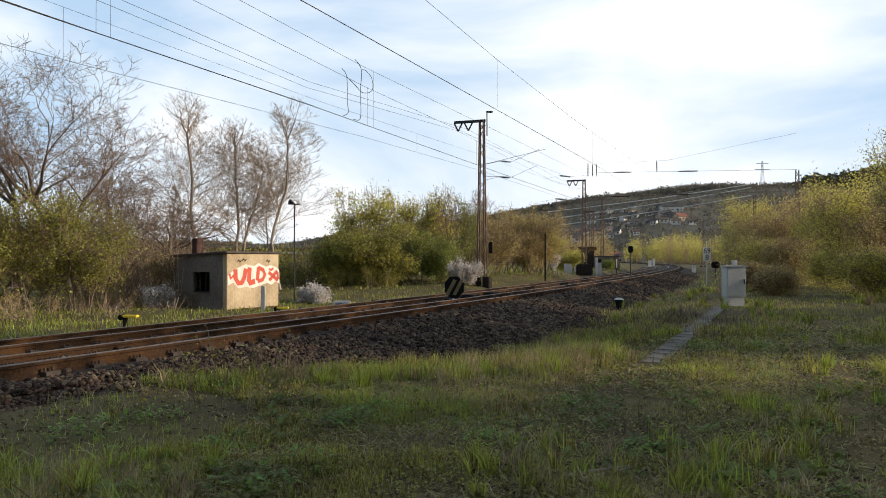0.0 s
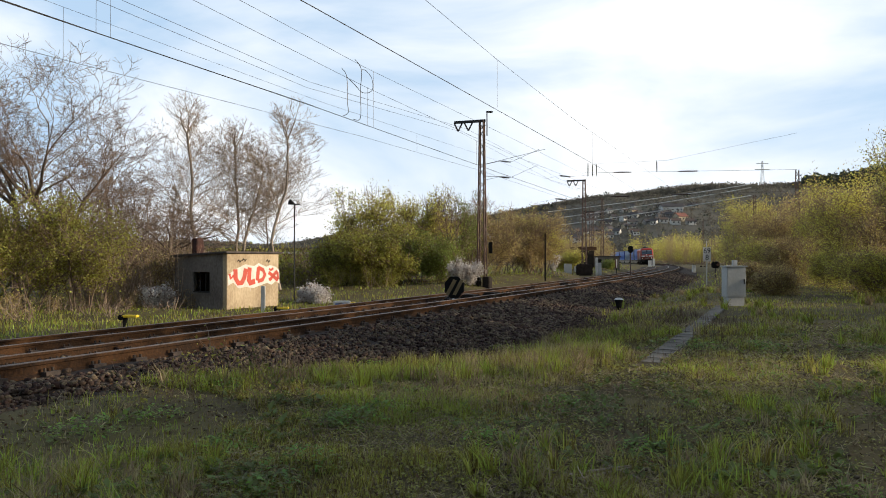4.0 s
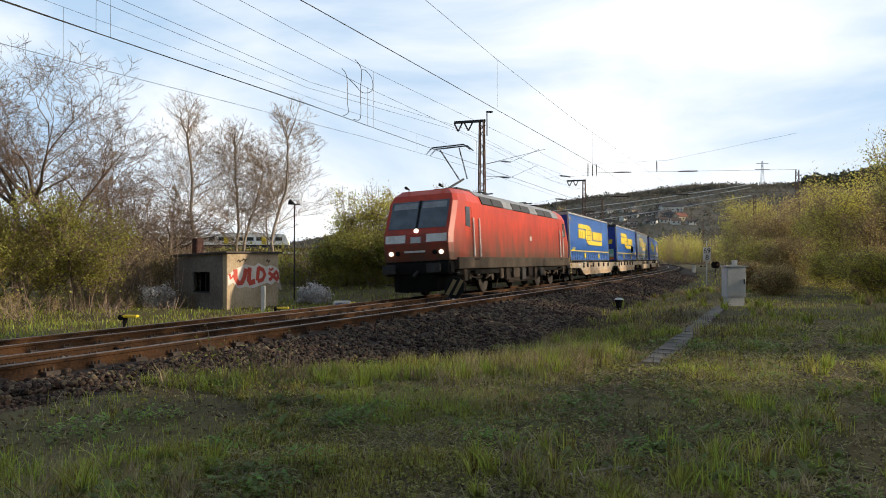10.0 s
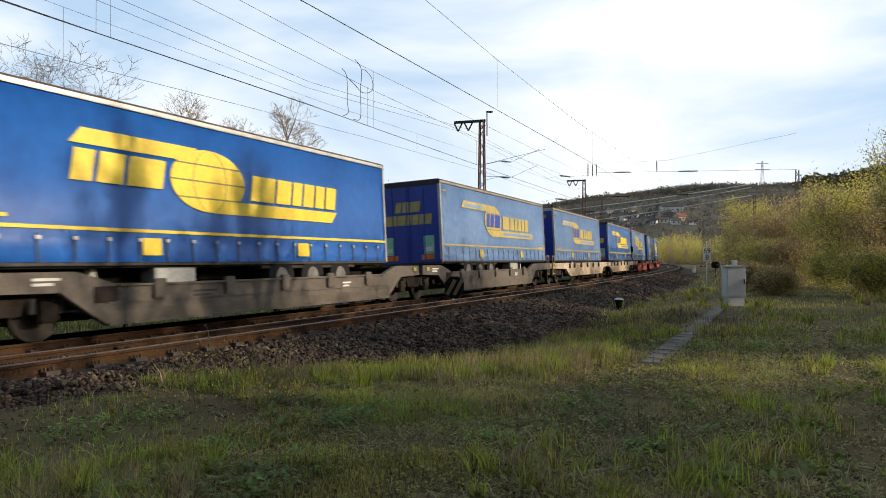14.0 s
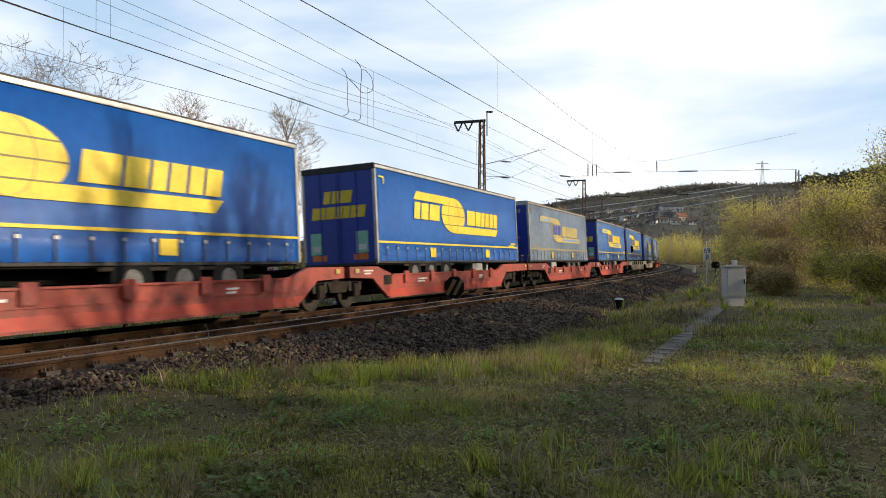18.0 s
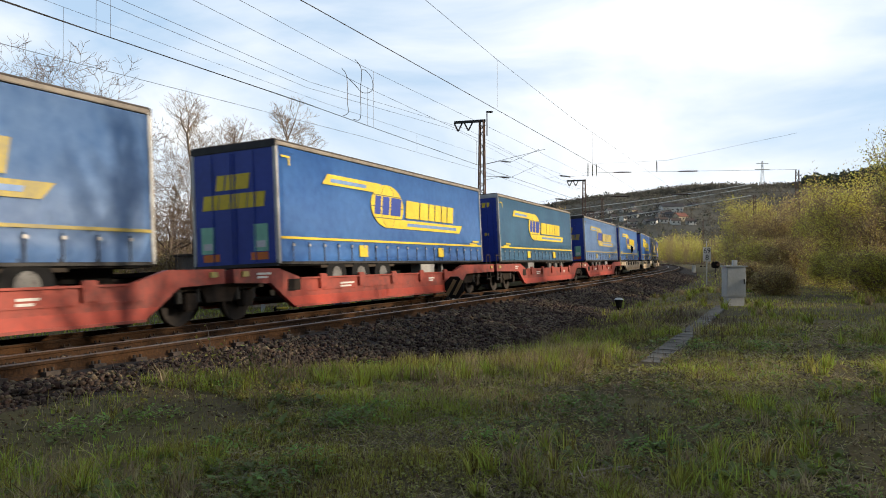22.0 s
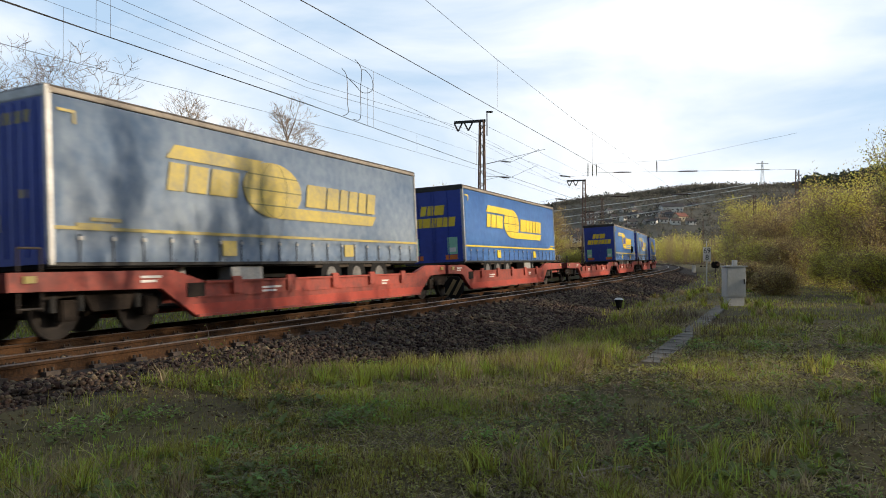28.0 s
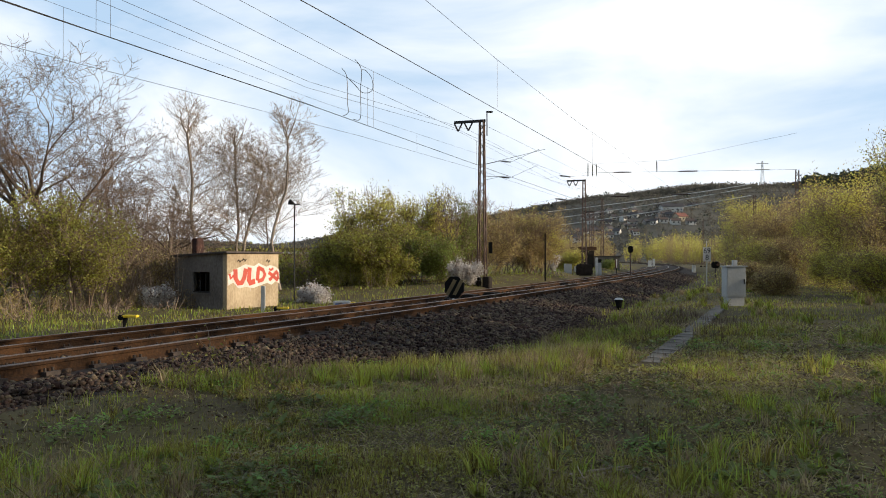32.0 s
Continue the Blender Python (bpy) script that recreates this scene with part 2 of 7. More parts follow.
def solo(name, bm, material, m, label, category, group="", kind="", smooth=False):
    me = bm if isinstance(bm, bpy.types.Mesh) else mesh_of(bm, material, smooth)
    ob = new(name, me)
    ob.matrix_basis = m
    return tagged(ob, label, category, group, kind)


def box(x0, x1, y0, y1, z0, z1, bm=None, bevel=0.0):
    own = bm is None
    bm = bm or bmesh.new()
    r = bmesh.ops.create_cube(bm, size=1, matrix=Matrix.Translation(((x0 + x1) / 2, (y0 + y1) / 2, (z0 + z1) / 2)) @ Matrix.Diagonal((x1 - x0, y1 - y0, z1 - z0, 1)))
    if bevel:
        es = {e for v in r["verts"] for e in v.link_edges}
        bmesh.ops.bevel(bm, geom=list(es), offset=bevel, segments=2, affect="EDGES")
    return bm


def rod(p, q, r, bm=None, r2=None, n=8):
    bm = bm or bmesh.new()
    p, q = Vector(p), Vector(q)
    d = q - p
    m = Matrix.Translation((p + q) / 2) @ d.to_track_quat("Z", "Y").to_matrix().to_4x4()
    bmesh.ops.create_cone(bm, cap_ends=True, segments=n, radius1=r, radius2=r if r2 is None else r2, depth=d.length, matrix=m)
    return bm


def disc(c, axis, r, w, bm=None, n=24):
    c, a = Vector(c), Vector(axis).normalized()
    return rod(c - a * w / 2, c + a * w / 2, r, bm, n=n)


def prism(pts, x0, x1, bm=None):
    """An outline in y and z, drawn out from x0 to x1."""
    bm = bm or bmesh.new()
    a = [bm.verts.new((x0, y, z)) for y, z in pts]
    b = [bm.verts.new((x1, y, z)) for y, z in pts]
    fs = [bm.faces.new(a), bm.faces.new(b[::-1])]
    n = len(pts)
    for i in range(n):
        fs.append(bm.faces.new((a[i], b[i], b[(i + 1) % n], a[(i + 1) % n])))
    bmesh.ops.recalc_face_normals(bm, faces=fs)
    return bm


def raw_mesh(verts, faces, material):
    me = bpy.data.meshes.new("mesh")
    me.from_pydata(verts, [], faces)
    for m in material if isinstance(material, (list, tuple)) else [material]:
        me.materials.append(m)
    return me


def tri_mesh(v, tris, material):
    """A mesh from arrays of corners and triangles."""
    me = bpy.data.meshes.new("mesh")
    me.vertices.add(len(v))
    me.vertices.foreach_set("co", np.asarray(v, np.float32).ravel())
    n = len(tris)
    me.loops.add(3 * n)
    me.loops.foreach_set("vertex_index", np.asarray(tris, np.int32).ravel())
    me.polygons.add(n)
    me.polygons.foreach_set("loop_start", np.arange(0, 3 * n, 3, dtype=np.int32))
    me.update(calc_edges=True)
    me.materials.append(material)
    return me


# ---- the railway's line ----
# s runs along the track the train uses, away from the camera; off is the distance to its camera side
LINE_S = np.linspace(-620, 900, 15201)
LINE_K = np.interp(LINE_S, [-39.4, 0, 63, 240, 258, 328], [0.0, 0.00056, 0.001235, 0.001205, 0.00105, 0.0])


def line_table():
    i0 = int(np.argmin(abs(LINE_S)))
    th = -np.concatenate([[0], np.cumsum((LINE_K[1:] + LINE_K[:-1]) / 2 * 0.1)])
    th += 0.4227 - th[i0]
    mid = (th[1:] + th[:-1]) / 2
    x = np.concatenate([[0], np.cumsum(np.sin(mid) * 0.1)])
    y = np.concatenate([[0], np.cumsum(np.cos(mid) * 0.1)])
    return x - x[i0] - 10.459, y - y[i0] + 5.540, th


LINE_X, LINE_Y, LINE_T = line_table()


def on_line(s, off=0.0, z=0.0):
    x, y, t = (float(np.interp(s, LINE_S, a)) for a in (LINE_X, LINE_Y, LINE_T))
    return Vector((x + off * math.cos(t), y - off * math.sin(t), z))


def heading(s):
    return float(np.interp(s, LINE_S, LINE_T))


def line_of(x, y):
    """s and off of places, for arrays."""
    x, y = np.asarray(x, float), np.asarray(y, float)
    ps = LINE_S[::40]
    px, py, pt = LINE_X[::40], LINE_Y[::40], LINE_T[::40]
    best = np.zeros(x.shape, int)
    dmin = np.full(x.shape, 1e18)
    for i in range(len(ps)):
        d = (x - px[i]) ** 2 + (y - py[i]) ** 2
        m = d < dmin
        dmin[m] = d[m]
        best[m] = i
    t = pt[best]
    dx, dy = x - px[best], y - py[best]
    return ps[best] + dx * np.sin(t) + dy * np.cos(t), dx * np.cos(t) - dy * np.sin(t)


CANT = 0.05
NEAR_OFF, NEAR_Z, NEAR_CANT = 3.57, 0.212, 0.07


def sstep(a, b, x):
    t = np.clip((x - a) / (b - a), 0, 1)
    return t * t * (3 - 2 * t)


def grass_edge(s):
    """off of the edge between ballast and grass on the camera's side."""
    return np.interp(s, [-30, 4, 6.5, 8, 10, 16, 26, 60, 120], [5.05, 5.33, 5.89, 6.36, 7.2, 7.3, 7.1, 6.92, 6.55])


def ground_z(x, y):
    x, y = np.asarray(x, float), np.asarray(y, float)
    s, off = line_of(x, y)
    edge = grass_edge(s)
    # shallow ditch along the foot of the bank
    near = -0.31 * sstep(6, 12, s) * np.exp(-(((off - edge - 0.3) / 1.4) ** 2))
    w = 1 - sstep(4.95, edge + 0.05, off)
    near = near * (1 - w) + 0.046 * w
    far = -0.157 - 0.258 * sstep(1.5, 3.75, -off) + 0.69 * sstep(24, 45, s) * sstep(1.7, 4.2, -off)
    return np.where(off > 4.95, near, np.where(off > -1.5, -0.157 + 0.2 * sstep(1.1, 2.25, off), far))


# ---- ground ----
def build_ground():
    xs = np.concatenate([np.linspace(-900, -60, 22)[:-1], np.linspace(-60, -20, 28)[:-1], np.linspace(-20, 30, 150)[:-1], np.linspace(30, 80, 30)[:-1], np.linspace(80, 1100, 24)])
    ys = np.concatenate([np.linspace(-600, -20, 18)[:-1], np.linspace(-20, 2, 30)[:-1], np.linspace(2, 50, 150)[:-1], np.linspace(50, 140, 60)[:-1], np.linspace(140, 1900, 40)])
    X, Y = np.meshgrid(xs, ys)
    Z = ground_z(X.ravel(), Y.ravel()).reshape(X.shape)
    s, off = line_of(X.ravel(), Y.ravel())
    s, off = s.reshape(X.shape), off.reshape(X.shape)
    under = (off > -2.25) & (off < grass_edge(s) - 0.15)
    bumps = np.array([noise.noise((x * 0.35, y * 0.35, 0.3)) * 0.07 + noise.noise((x * 1.3, y * 1.3, 2.0)) * 0.03 for x, y in zip(X.ravel(), Y.ravel())]).reshape(X.shape)
    Z = Z + np.where(under, -0.16, bumps)
    nx, ny = len(xs), len(ys)
    idx = np.arange(nx * ny).reshape(ny, nx)
    a, b, c, d = idx[:-1, :-1].ravel(), idx[:-1, 1:].ravel(), idx[1:, 1:].ravel(), idx[1:, :-1].ravel()
    tris = np.concatenate([np.stack([a, b, c], 1), np.stack([a, c, d], 1)])
    me = tri_mesh(np.stack([X.ravel(), Y.ravel(), Z.ravel()], 1), tris, GROUND)
    me.polygons.foreach_set("use_smooth", [True] * len(me.polygons))
    tagged(new("ground", me), "uneven grassy trackside ground with bare earth", "ground", kind="structure")


GROUND = mat("grassy_earth", (0.098, 0.084, 0.032), 0.95, dark=(0.066, 0.050, 0.028), scale=0.6, fine=9, bump=0.8)
build_ground()


def strip(s_list, profile, material, jitter=0.0):
    """A band along the line: profile gives (off, z) points for each s."""
    v, f = [], []
    n = len(profile(s_list[0]))
    for i, s in enumerate(s_list):
        for o, z in profile(s):
            p = on_line(s, o, z)
            if jitter:
                p.z += jitter * noise.noise((p.x * 2.1, p.y * 2.1, 0)) + jitter * noise.noise((p.x * 0.5, p.y * 0.5, 4.0))
            v.append(p)
        if i:
            for j in range(n - 1):
                a = (i - 1) * n + j
                f.append((a, a + 1, a + n + 1, a + n))
    return raw_mesh(v, f, material)


def bed_profile(s):
    e = float(grass_edge(s))
    ez = float(ground_z([on_line(s, e + 0.1).x], [on_line(s, e + 0.1).y])[0])
    mid = (4.95 + e) / 2
    return [(-2.45, -0.57), (-1.87, -0.185), (-1.12, -0.15), (0, -0.145), (1.12, -0.115), (1.78, -0.065), (2.34, 0.03), (3.55, 0.06), (4.68, 0.10), (5.1, 0.075),
            (5.1 + (mid - 5.1) * 0.6, 0.02 + 0.2 * ez), (mid + 0.1, 0.45 * ez), (e - 0.15, ez + 0.03), (e + 0.25, ez - 0.06)]


BED_S = list(np.arange(-60, 6, 1.5)) + list(np.arange(6, 60, 0.6)) + list(np.arange(60, 330, 3.0))
bed = tagged(new("track_bed", strip(BED_S, bed_profile, M["gravel"], 0.035)), "dark brown ballast bed under both tracks", "track bed", kind="structure")
for poly in bed.data.polygons:
    poly.use_smooth = True


def rail_points():
    h, w = 0.036, 0.075
    return [(-w, -0.172), (-w, -0.16), (-0.012, -0.13), (-0.010, -0.05), (-h, -0.04), (-h, -0.008), (-h + 0.01, 0.0), (h - 0.01, 0.0), (h, -0.008), (h, -0.04), (0.010, -0.05), (0.012, -0.13), (w, -0.16), (w, -0.172)]


RAIL_S = list(np.arange(-120, 0, 4.0)) + list(np.arange(0, 60, 1.0)) + list(np.arange(60, 330, 3.0))


def build_track(name, off, z, cant, label):
    track = thing(name, Matrix.Identity(4), label, "railway track")
    for side in (-0.7535, 0.7535):
        prof = [(off + side + o, z + side * cant + q) for o, q in rail_points()]
        me = strip(RAIL_S, lambda s: prof, [M["rail_side"], M["rail_top"]])
        n = len(prof) - 1
        for i, p in enumerate(me.polygons):
            p.material_index = 1 if i % n in (5, 6, 7) else 0
        part("rail", me, None, track, "rusty steel rail with a worn bright head")
    # sleepers near the camera are single, those far off are joined
    me_s = mesh_of(box(-1.3, 1.3, -0.13, 0.13, -0.20, 0.0, bevel=0.015), M["sleeper"])
    me_c = bmesh.new()
    box(-0.045, 0.045, -0.09, 0.09, 0, 0.05, me_c)
    rod((-0.03, -0.05, 0.05), (-0.03, -0.05, 0.09), 0.018, me_c, n=6)
    rod((-0.03, 0.05, 0.05), (-0.03, 0.05, 0.09), 0.018, me_c, n=6)
    me_c = mesh_of(me_c, M["clip"])
    far = bmesh.new()
    for i in range(-8, 300):
        s = i * 0.63
        turn = Matrix.Translation(on_line(s, off, z - 0.175)) @ Matrix.Rotation(-heading(s), 4, "Z") @ Matrix.Rotation(-cant, 4, "Y")
        if i < 74:
            part("sleeper", me_s, None, track, at=turn)
            for side in (-0.7535, 0.7535):
                for k in (-1, 1):
                    if k == 1:
                        part("clip", me_c, None, track, at=turn @ Matrix.Translation((side + 0.105, 0, 0.0)) @ Matrix.Rotation(0 if k > 0 else math.pi, 4, "Z"))
        else:
            bmesh.ops.create_cube(far, size=1, matrix=turn @ Matrix.Translation((0, 0, -0.1)) @ Matrix.Diagonal((2.6, 0.26, 0.2, 1)))
    tagged(part("far_sleepers", far, M["sleeper"], track), kind="stuff")
    return track


build_track("railway_track", 0.0, 0.0, CANT, "rusty railway track on ballast, used by the train")
build_track("railway_track", NEAR_OFF, NEAR_Z, NEAR_CANT, "rusty railway track on ballast, empty beside the grass")


# ---- scattered stones ----
def scatter_mesh(base_v, base_t, places, sizes, material, seed, flat=0.8):
    rng = np.random.default_rng(seed)
    n, k = len(places), len(base_v)
    q = rng.normal(size=(n, 4))
    q /= np.linalg.norm(q, axis=1)[:, None]
    w, x, y, z = q.T
    R = np.stack([np.stack([1 - 2 * (y * y + z * z), 2 * (x * y - z * w), 2 * (x * z + y * w)], 1),
                  np.stack([2 * (x * y + z * w), 1 - 2 * (x * x + z * z), 2 * (y * z - x * w)], 1),
                  np.stack([2 * (x * z - y * w), 2 * (y * z + x * w), 1 - 2 * (x * x + y * y)], 1)], 1)
    shape = base_v[None] * rng.uniform(0.6, 1.3, (n, 1, 3)) * rng.uniform(0.8, 1.2, (n, k, 1)) * sizes[:, None, None]
    v = np.einsum("nij,nkj->nki", R, shape) * np.array([1, 1, flat]) + places[:, None]
    t = base_t[None] + (np.arange(n) * k)[:, None, None]
    return tri_mesh(v.reshape(-1, 3), t.reshape(-1, 3), material)


OCTA = np.array([(1, 0, 0), (-1, 0, 0), (0, 1, 0), (0, -1, 0), (0, 0, 1), (0, 0, -1), (0.62, 0.62, 0.5), (-0.6, -0.65, -0.5)], float)
OCTA_T = np.array([(0, 6, 4), (0, 2, 6), (2, 4, 6), (2, 1, 4), (1, 3, 4), (3, 0, 4), (2, 0, 5), (1, 2, 5), (1, 5, 7), (3, 1, 7), (3, 7, 5), (0, 3, 5)])


def bed_height(s, off):
    prof = bed_profile(s)
    return float(np.interp(off, [a for a, b in prof], [b for a, b in prof]))


def build_stones():
    rng = np.random.default_rng(11)
    P, S = [], []
    for s0, s1, n, size in ((-1, 14, 13000, 0.034), (14, 30, 12000, 0.052), (30, 75, 9000, 0.07)):
        for s in np.arange(s0, s1, 1.0):
            prof = bed_profile(s)
            e = float(grass_edge(s))
            m = int(n / (s1 - s0))
            off = np.where(rng.random(m) < 0.9, rng.uniform(4.68, e + 0.35, m), rng.uniform(-1.8, 4.68, m))
            zz = np.interp(off, [a for a, b in prof], [b for a, b in prof])
            ss = s + rng.random(m)
            t = heading(s)
            o = on_line(s)
            x = o.x + (ss - s) * math.sin(t) + off * math.cos(t)
            y = o.y + (ss - s) * math.cos(t) - off * math.sin(t)
            P.append(np.stack([x, y, zz + rng.uniform(-0.01, 0.03, m)], 1))
            S.append(size * rng.uniform(0.6, 1.5, m))
    me = scatter_mesh(OCTA, OCTA_T, np.concatenate(P), np.concatenate(S), M["ballast"], 5)
    tagged(new("ballast_stones", me), "loose dark brown ballast stones on the bank", "ballast", kind="stuff")


build_stones()


# ---- trees and bushes ----
def limbs(height, seed, spread=0.5, levels=5, trunks=1, lean=0.05, first=0.3, radius=None, split=3, leader=False, crook=1.0):
    """Tapered branches as (p, q, r1, r2) pieces, and the twig ends."""
    rng = random.Random(seed)
    segs, ends = [], []

    def grow(p, d, length, r, level):
        n = 4 if level < 2 else (3 if level < 4 else 2)
        if leader and level == 0:
            n = 18
        r_end = r * (0.55 if level < levels else 0.3)
        for i in range(n):
            jit = Vector((rng.gauss(0, 1), rng.gauss(0, 1), rng.gauss(0, 0.6))) * (0.10 + 0.035 * level) * crook
            d2 = (d + jit + Vector((0, 0, 0.07))).normalized()
            q = p + d2 * (length / n)
            ra, rb = r + (r_end - r) * i / n, r + (r_end - r) * (i + 1) / n
            segs.append((p, q, ra, rb, level))
            p, d = q, d2
            if leader and level == 0:
                d = (d + Vector((0, 0, 0.35))).normalized()
                for k in range(2 if i > 4 else 0):
                    side = Vector((rng.gauss(0, 1), rng.gauss(0, 1), rng.gauss(0.3, 0.3))).normalized()
                    grow(p, (d * 0.55 + side * (0.35 + spread)).normalized(), height * rng.uniform(0.15, 0.31) * (1.25 - 1.0 * i / 18), rb * rng.uniform(0.22, 0.42), 1)
                continue
            if level < levels and (i > 0 or level > 0) and rng.random() < (0.9 if level < 3 else 0.8):
                side = Vector((rng.gauss(0, 1), rng.gauss(0, 1), rng.gauss(0.15, 0.45))).normalized()
                d3 = (d * (1 - spread * 0.8) + side * spread * 1.25).normalized()
                grow(p, d3, length * rng.uniform(0.42, 0.68), rb * rng.uniform(0.42, 0.65), level + 1)
        if level < levels:
            for k in range(2 if level else split):
                if leader and level == 0:
                    length = height * 0.16
                side = Vector((rng.gauss(0, 1), rng.gauss(0, 1), rng.gauss(0.2, 0.4))).normalized()
                grow(p, (d + side * spread).normalized(), length * rng.uniform(0.5, 0.72), r_end * 0.8, level + 1)
        else:
            ends.append((p, d))

    for k in range(trunks):
        a = rng.uniform(0, 6.28)
        tilt = Vector((math.cos(a), math.sin(a), 0)) * (lean if trunks == 1 else rng.uniform(0.1, 0.45))
        base = Vector((math.cos(a), math.sin(a), 0)) * (0.25 if trunks > 1 else 0)
        grow(base + Vector((0, 0, -0.25)), (Vector((0, 0, 1)) + tilt).normalized(), height * first, (radius or height * 0.017) / (trunks ** 0.4), 0)
    top = max(q.z for _, q, *_ in segs)
    return segs, ends, height / top


def limb_mesh(segs, scale, sides, material, keep):
    P = [s for s in segs if keep(s[4])]
    p = np.array([s[0][:] for s in P]) * scale
    q = np.array([s[1][:] for s in P]) * scale
    r1 = np.array([s[2] for s in P])
    r2 = np.array([s[3] for s in P])
    d = q - p
    d /= np.linalg.norm(d, axis=1)[:, None] + 1e-9
    ref = np.where(abs(d[:, 2:3]) < 0.9, np.array([[0, 0, 1.0]]), np.array([[1.0, 0, 0]]))
    u = np.cross(d, ref)
    u /= np.linalg.norm(u, axis=1)[:, None]
    w = np.cross(d, u)
    ang = np.arange(sides) * 2 * np.pi / sides
    ring = np.cos(ang)[None, :, None] * u[:, None] + np.sin(ang)[None, :, None] * w[:, None]
    v = np.concatenate([p[:, None] + ring * r1[:, None, None], q[:, None] + ring * r2[:, None, None]], 1)
    n = len(P)
    t = []
    for i in range(sides):
        j = (i + 1) % sides
        t += [(i, j, sides + j), (i, sides + j, sides + i)]
    t = np.array(t)[None] + (np.arange(n) * 2 * sides)[:, None, None]
    return tri_mesh(v.reshape(-1, 3), t.reshape(-1, 3), material)


def leaf_mesh(points, size, material, seed, per=3, cloud=0.25):
    """Small crossed leaves in loose clumps round the twig ends."""
    rng = np.random.default_rng(seed)
    pts = np.repeat(np.asarray(points, float), per, 0)
    n = len(pts)
    c = pts + rng.normal(0, cloud, (n, 3))
    a = rng.normal(size=(n, 3))
    a /= np.linalg.norm(a, axis=1)[:, None]
    b = np.cross(a, rng.normal(size=(n, 3)))
    b /= np.linalg.norm(b, axis=1)[:, None] + 1e-9
    s = size * rng.uniform(0.5, 1.4, (n, 1))
    v = np.stack([c - a * s, c + b * s * 0.55, c + a * s, c - b * s * 0.55], 1)
    t = np.array([(0, 1, 2), (0, 2, 3)])[None] + (np.arange(n) * 4)[:, None, None]
    return tri_mesh(v.reshape(-1, 3), t.reshape(-1, 3), material)


def plant(name, x, y, height, seed, label, category, bark="bark", twig="twig", leaf=None, leaf_size=0.07, per=3, cloud=0.25, spread=0.5, levels=5, trunks=1, first=0.3, wide=1.0, group="", z=None, radius=None, twig_r=1.0, split=3, low=False, leader=False, crook=1.0, gaps=-0.12):
    if z is None:
        z = float(ground_z([x], [y])[0])
    ob = thing(name, Matrix.Translation((x, y, z)), label, category, group)
    segs, pts = [], []
    for stem in range(trunks):
        sg, ends, k = limbs(height, seed * 10 + stem, spread, levels, 1, lean=0.05 if trunks == 1 else 0.35, first=first, radius=(radius or height * 0.017) / trunks ** 0.4, split=split, leader=leader, crook=crook)
        a = stem * 2.4 + seed
        o = Vector((math.cos(a), math.sin(a), 0)) * (0.0 if trunks == 1 else 0.16 * height * wide * (0.4 + 0.6 * ((stem * 7) % 5) / 4))
        k *= 1.0 if stem == 0 else 0.72 + 0.25 * ((stem * 3 + seed) % 4) / 3
        sg = [(Vector((p.x * wide * k, p.y * wide * k, p.z * k)) + o, Vector((q.x * wide * k, q.y * wide * k, q.z * k)) + o, ra, rb, l) for p, q, ra, rb, l in sg]
        part("trunk", limb_mesh(sg, 1.0, 7, M[bark], lambda l: l <= 1), None, ob)
        segs += sg
        pts += [((p + q) / 2)[:] for p, q, ra, rb, l in sg if l >= (1 if low else 2)]
    twigs = [(p, q, max(ra, 0.007 * twig_r), max(rb, 0.005 * twig_r), l) for p, q, ra, rb, l in segs]
    part("crown", limb_mesh(twigs, 1.0, 3, M[twig], lambda l: l > 1), None, ob)
    if leaf:
        k = 2.6 / max(1.0, height * 0.5)
        pts = [p for p in pts if noise.noise((p[0] * k + seed, p[1] * k, p[2] * k)) > gaps]
        part("foliage", leaf_mesh(pts, leaf_size, M[leaf], seed, per, cloud), None, ob)
    return ob


BARE = "bare grey-brown tree with fine twigs behind the track"
for x, y, h, seed, r, lv in ((-18.7, 33, 10.5, 1, 0.21, 5), (-16.5, 34.0, 10.2, 2, 0.18, 6), (-15.4, 32.5, 9.2, 3, 0.15, 5)):
    plant("bare_tree", x, y, h, seed, BARE, "tree", spread=0.6, levels=lv, crook=1.25, wide=1.15, radius=r, twig_r=1.0, first=0.34, group="bare trees")
for x, y, h, seed, r in ((-12.75, 38, 10.2, 4, 0.105), (-11.35, 40.5, 9.7, 5, 0.095)):
    plant("bare_tree", x, y, h, seed, "slender pale-barked bare tree behind the hut", "tree", bark="bark_pale", twig="twig_pale", spread=0.55, group="bare trees", leader=True, first=0.9, levels=4, radius=r, twig_r=0.95, wide=1.25)
plant("bare_tree", -9.35, 39.5, 10.1, 6, "dense pale bare tree with upright twigs", "tree", bark="bark_pale", twig="twig_pale", spread=0.55, group="bare trees", trunks=2, first=0.9, leader=True, levels=4, radius=0.12, wide=1.35, twig_r=1.0)
plant("bare_tree", -13.2, 31.0, 5.6, 7, "low bare tree leaning towards the hut", "tree", spread=0.8, crook=1.8, wide=1.6, group="bare trees", twig_r=1.1)
plant("bare_tree", -17.14, 37, 7.6, 9, BARE, "tree", spread=0.6, group="bare trees")
plant("bare_tree", 0.9, 46.0, 6.0, 10, "bare tree with upright twigs beside the mast", "tree", spread=0.45, group="bare trees", levels=4)
plant("bare_tree", 2.6, 52.0, 6.4, 11, "bare tree with upright twigs beside the mast", "tree", spread=0.45, group="bare trees", levels=4)

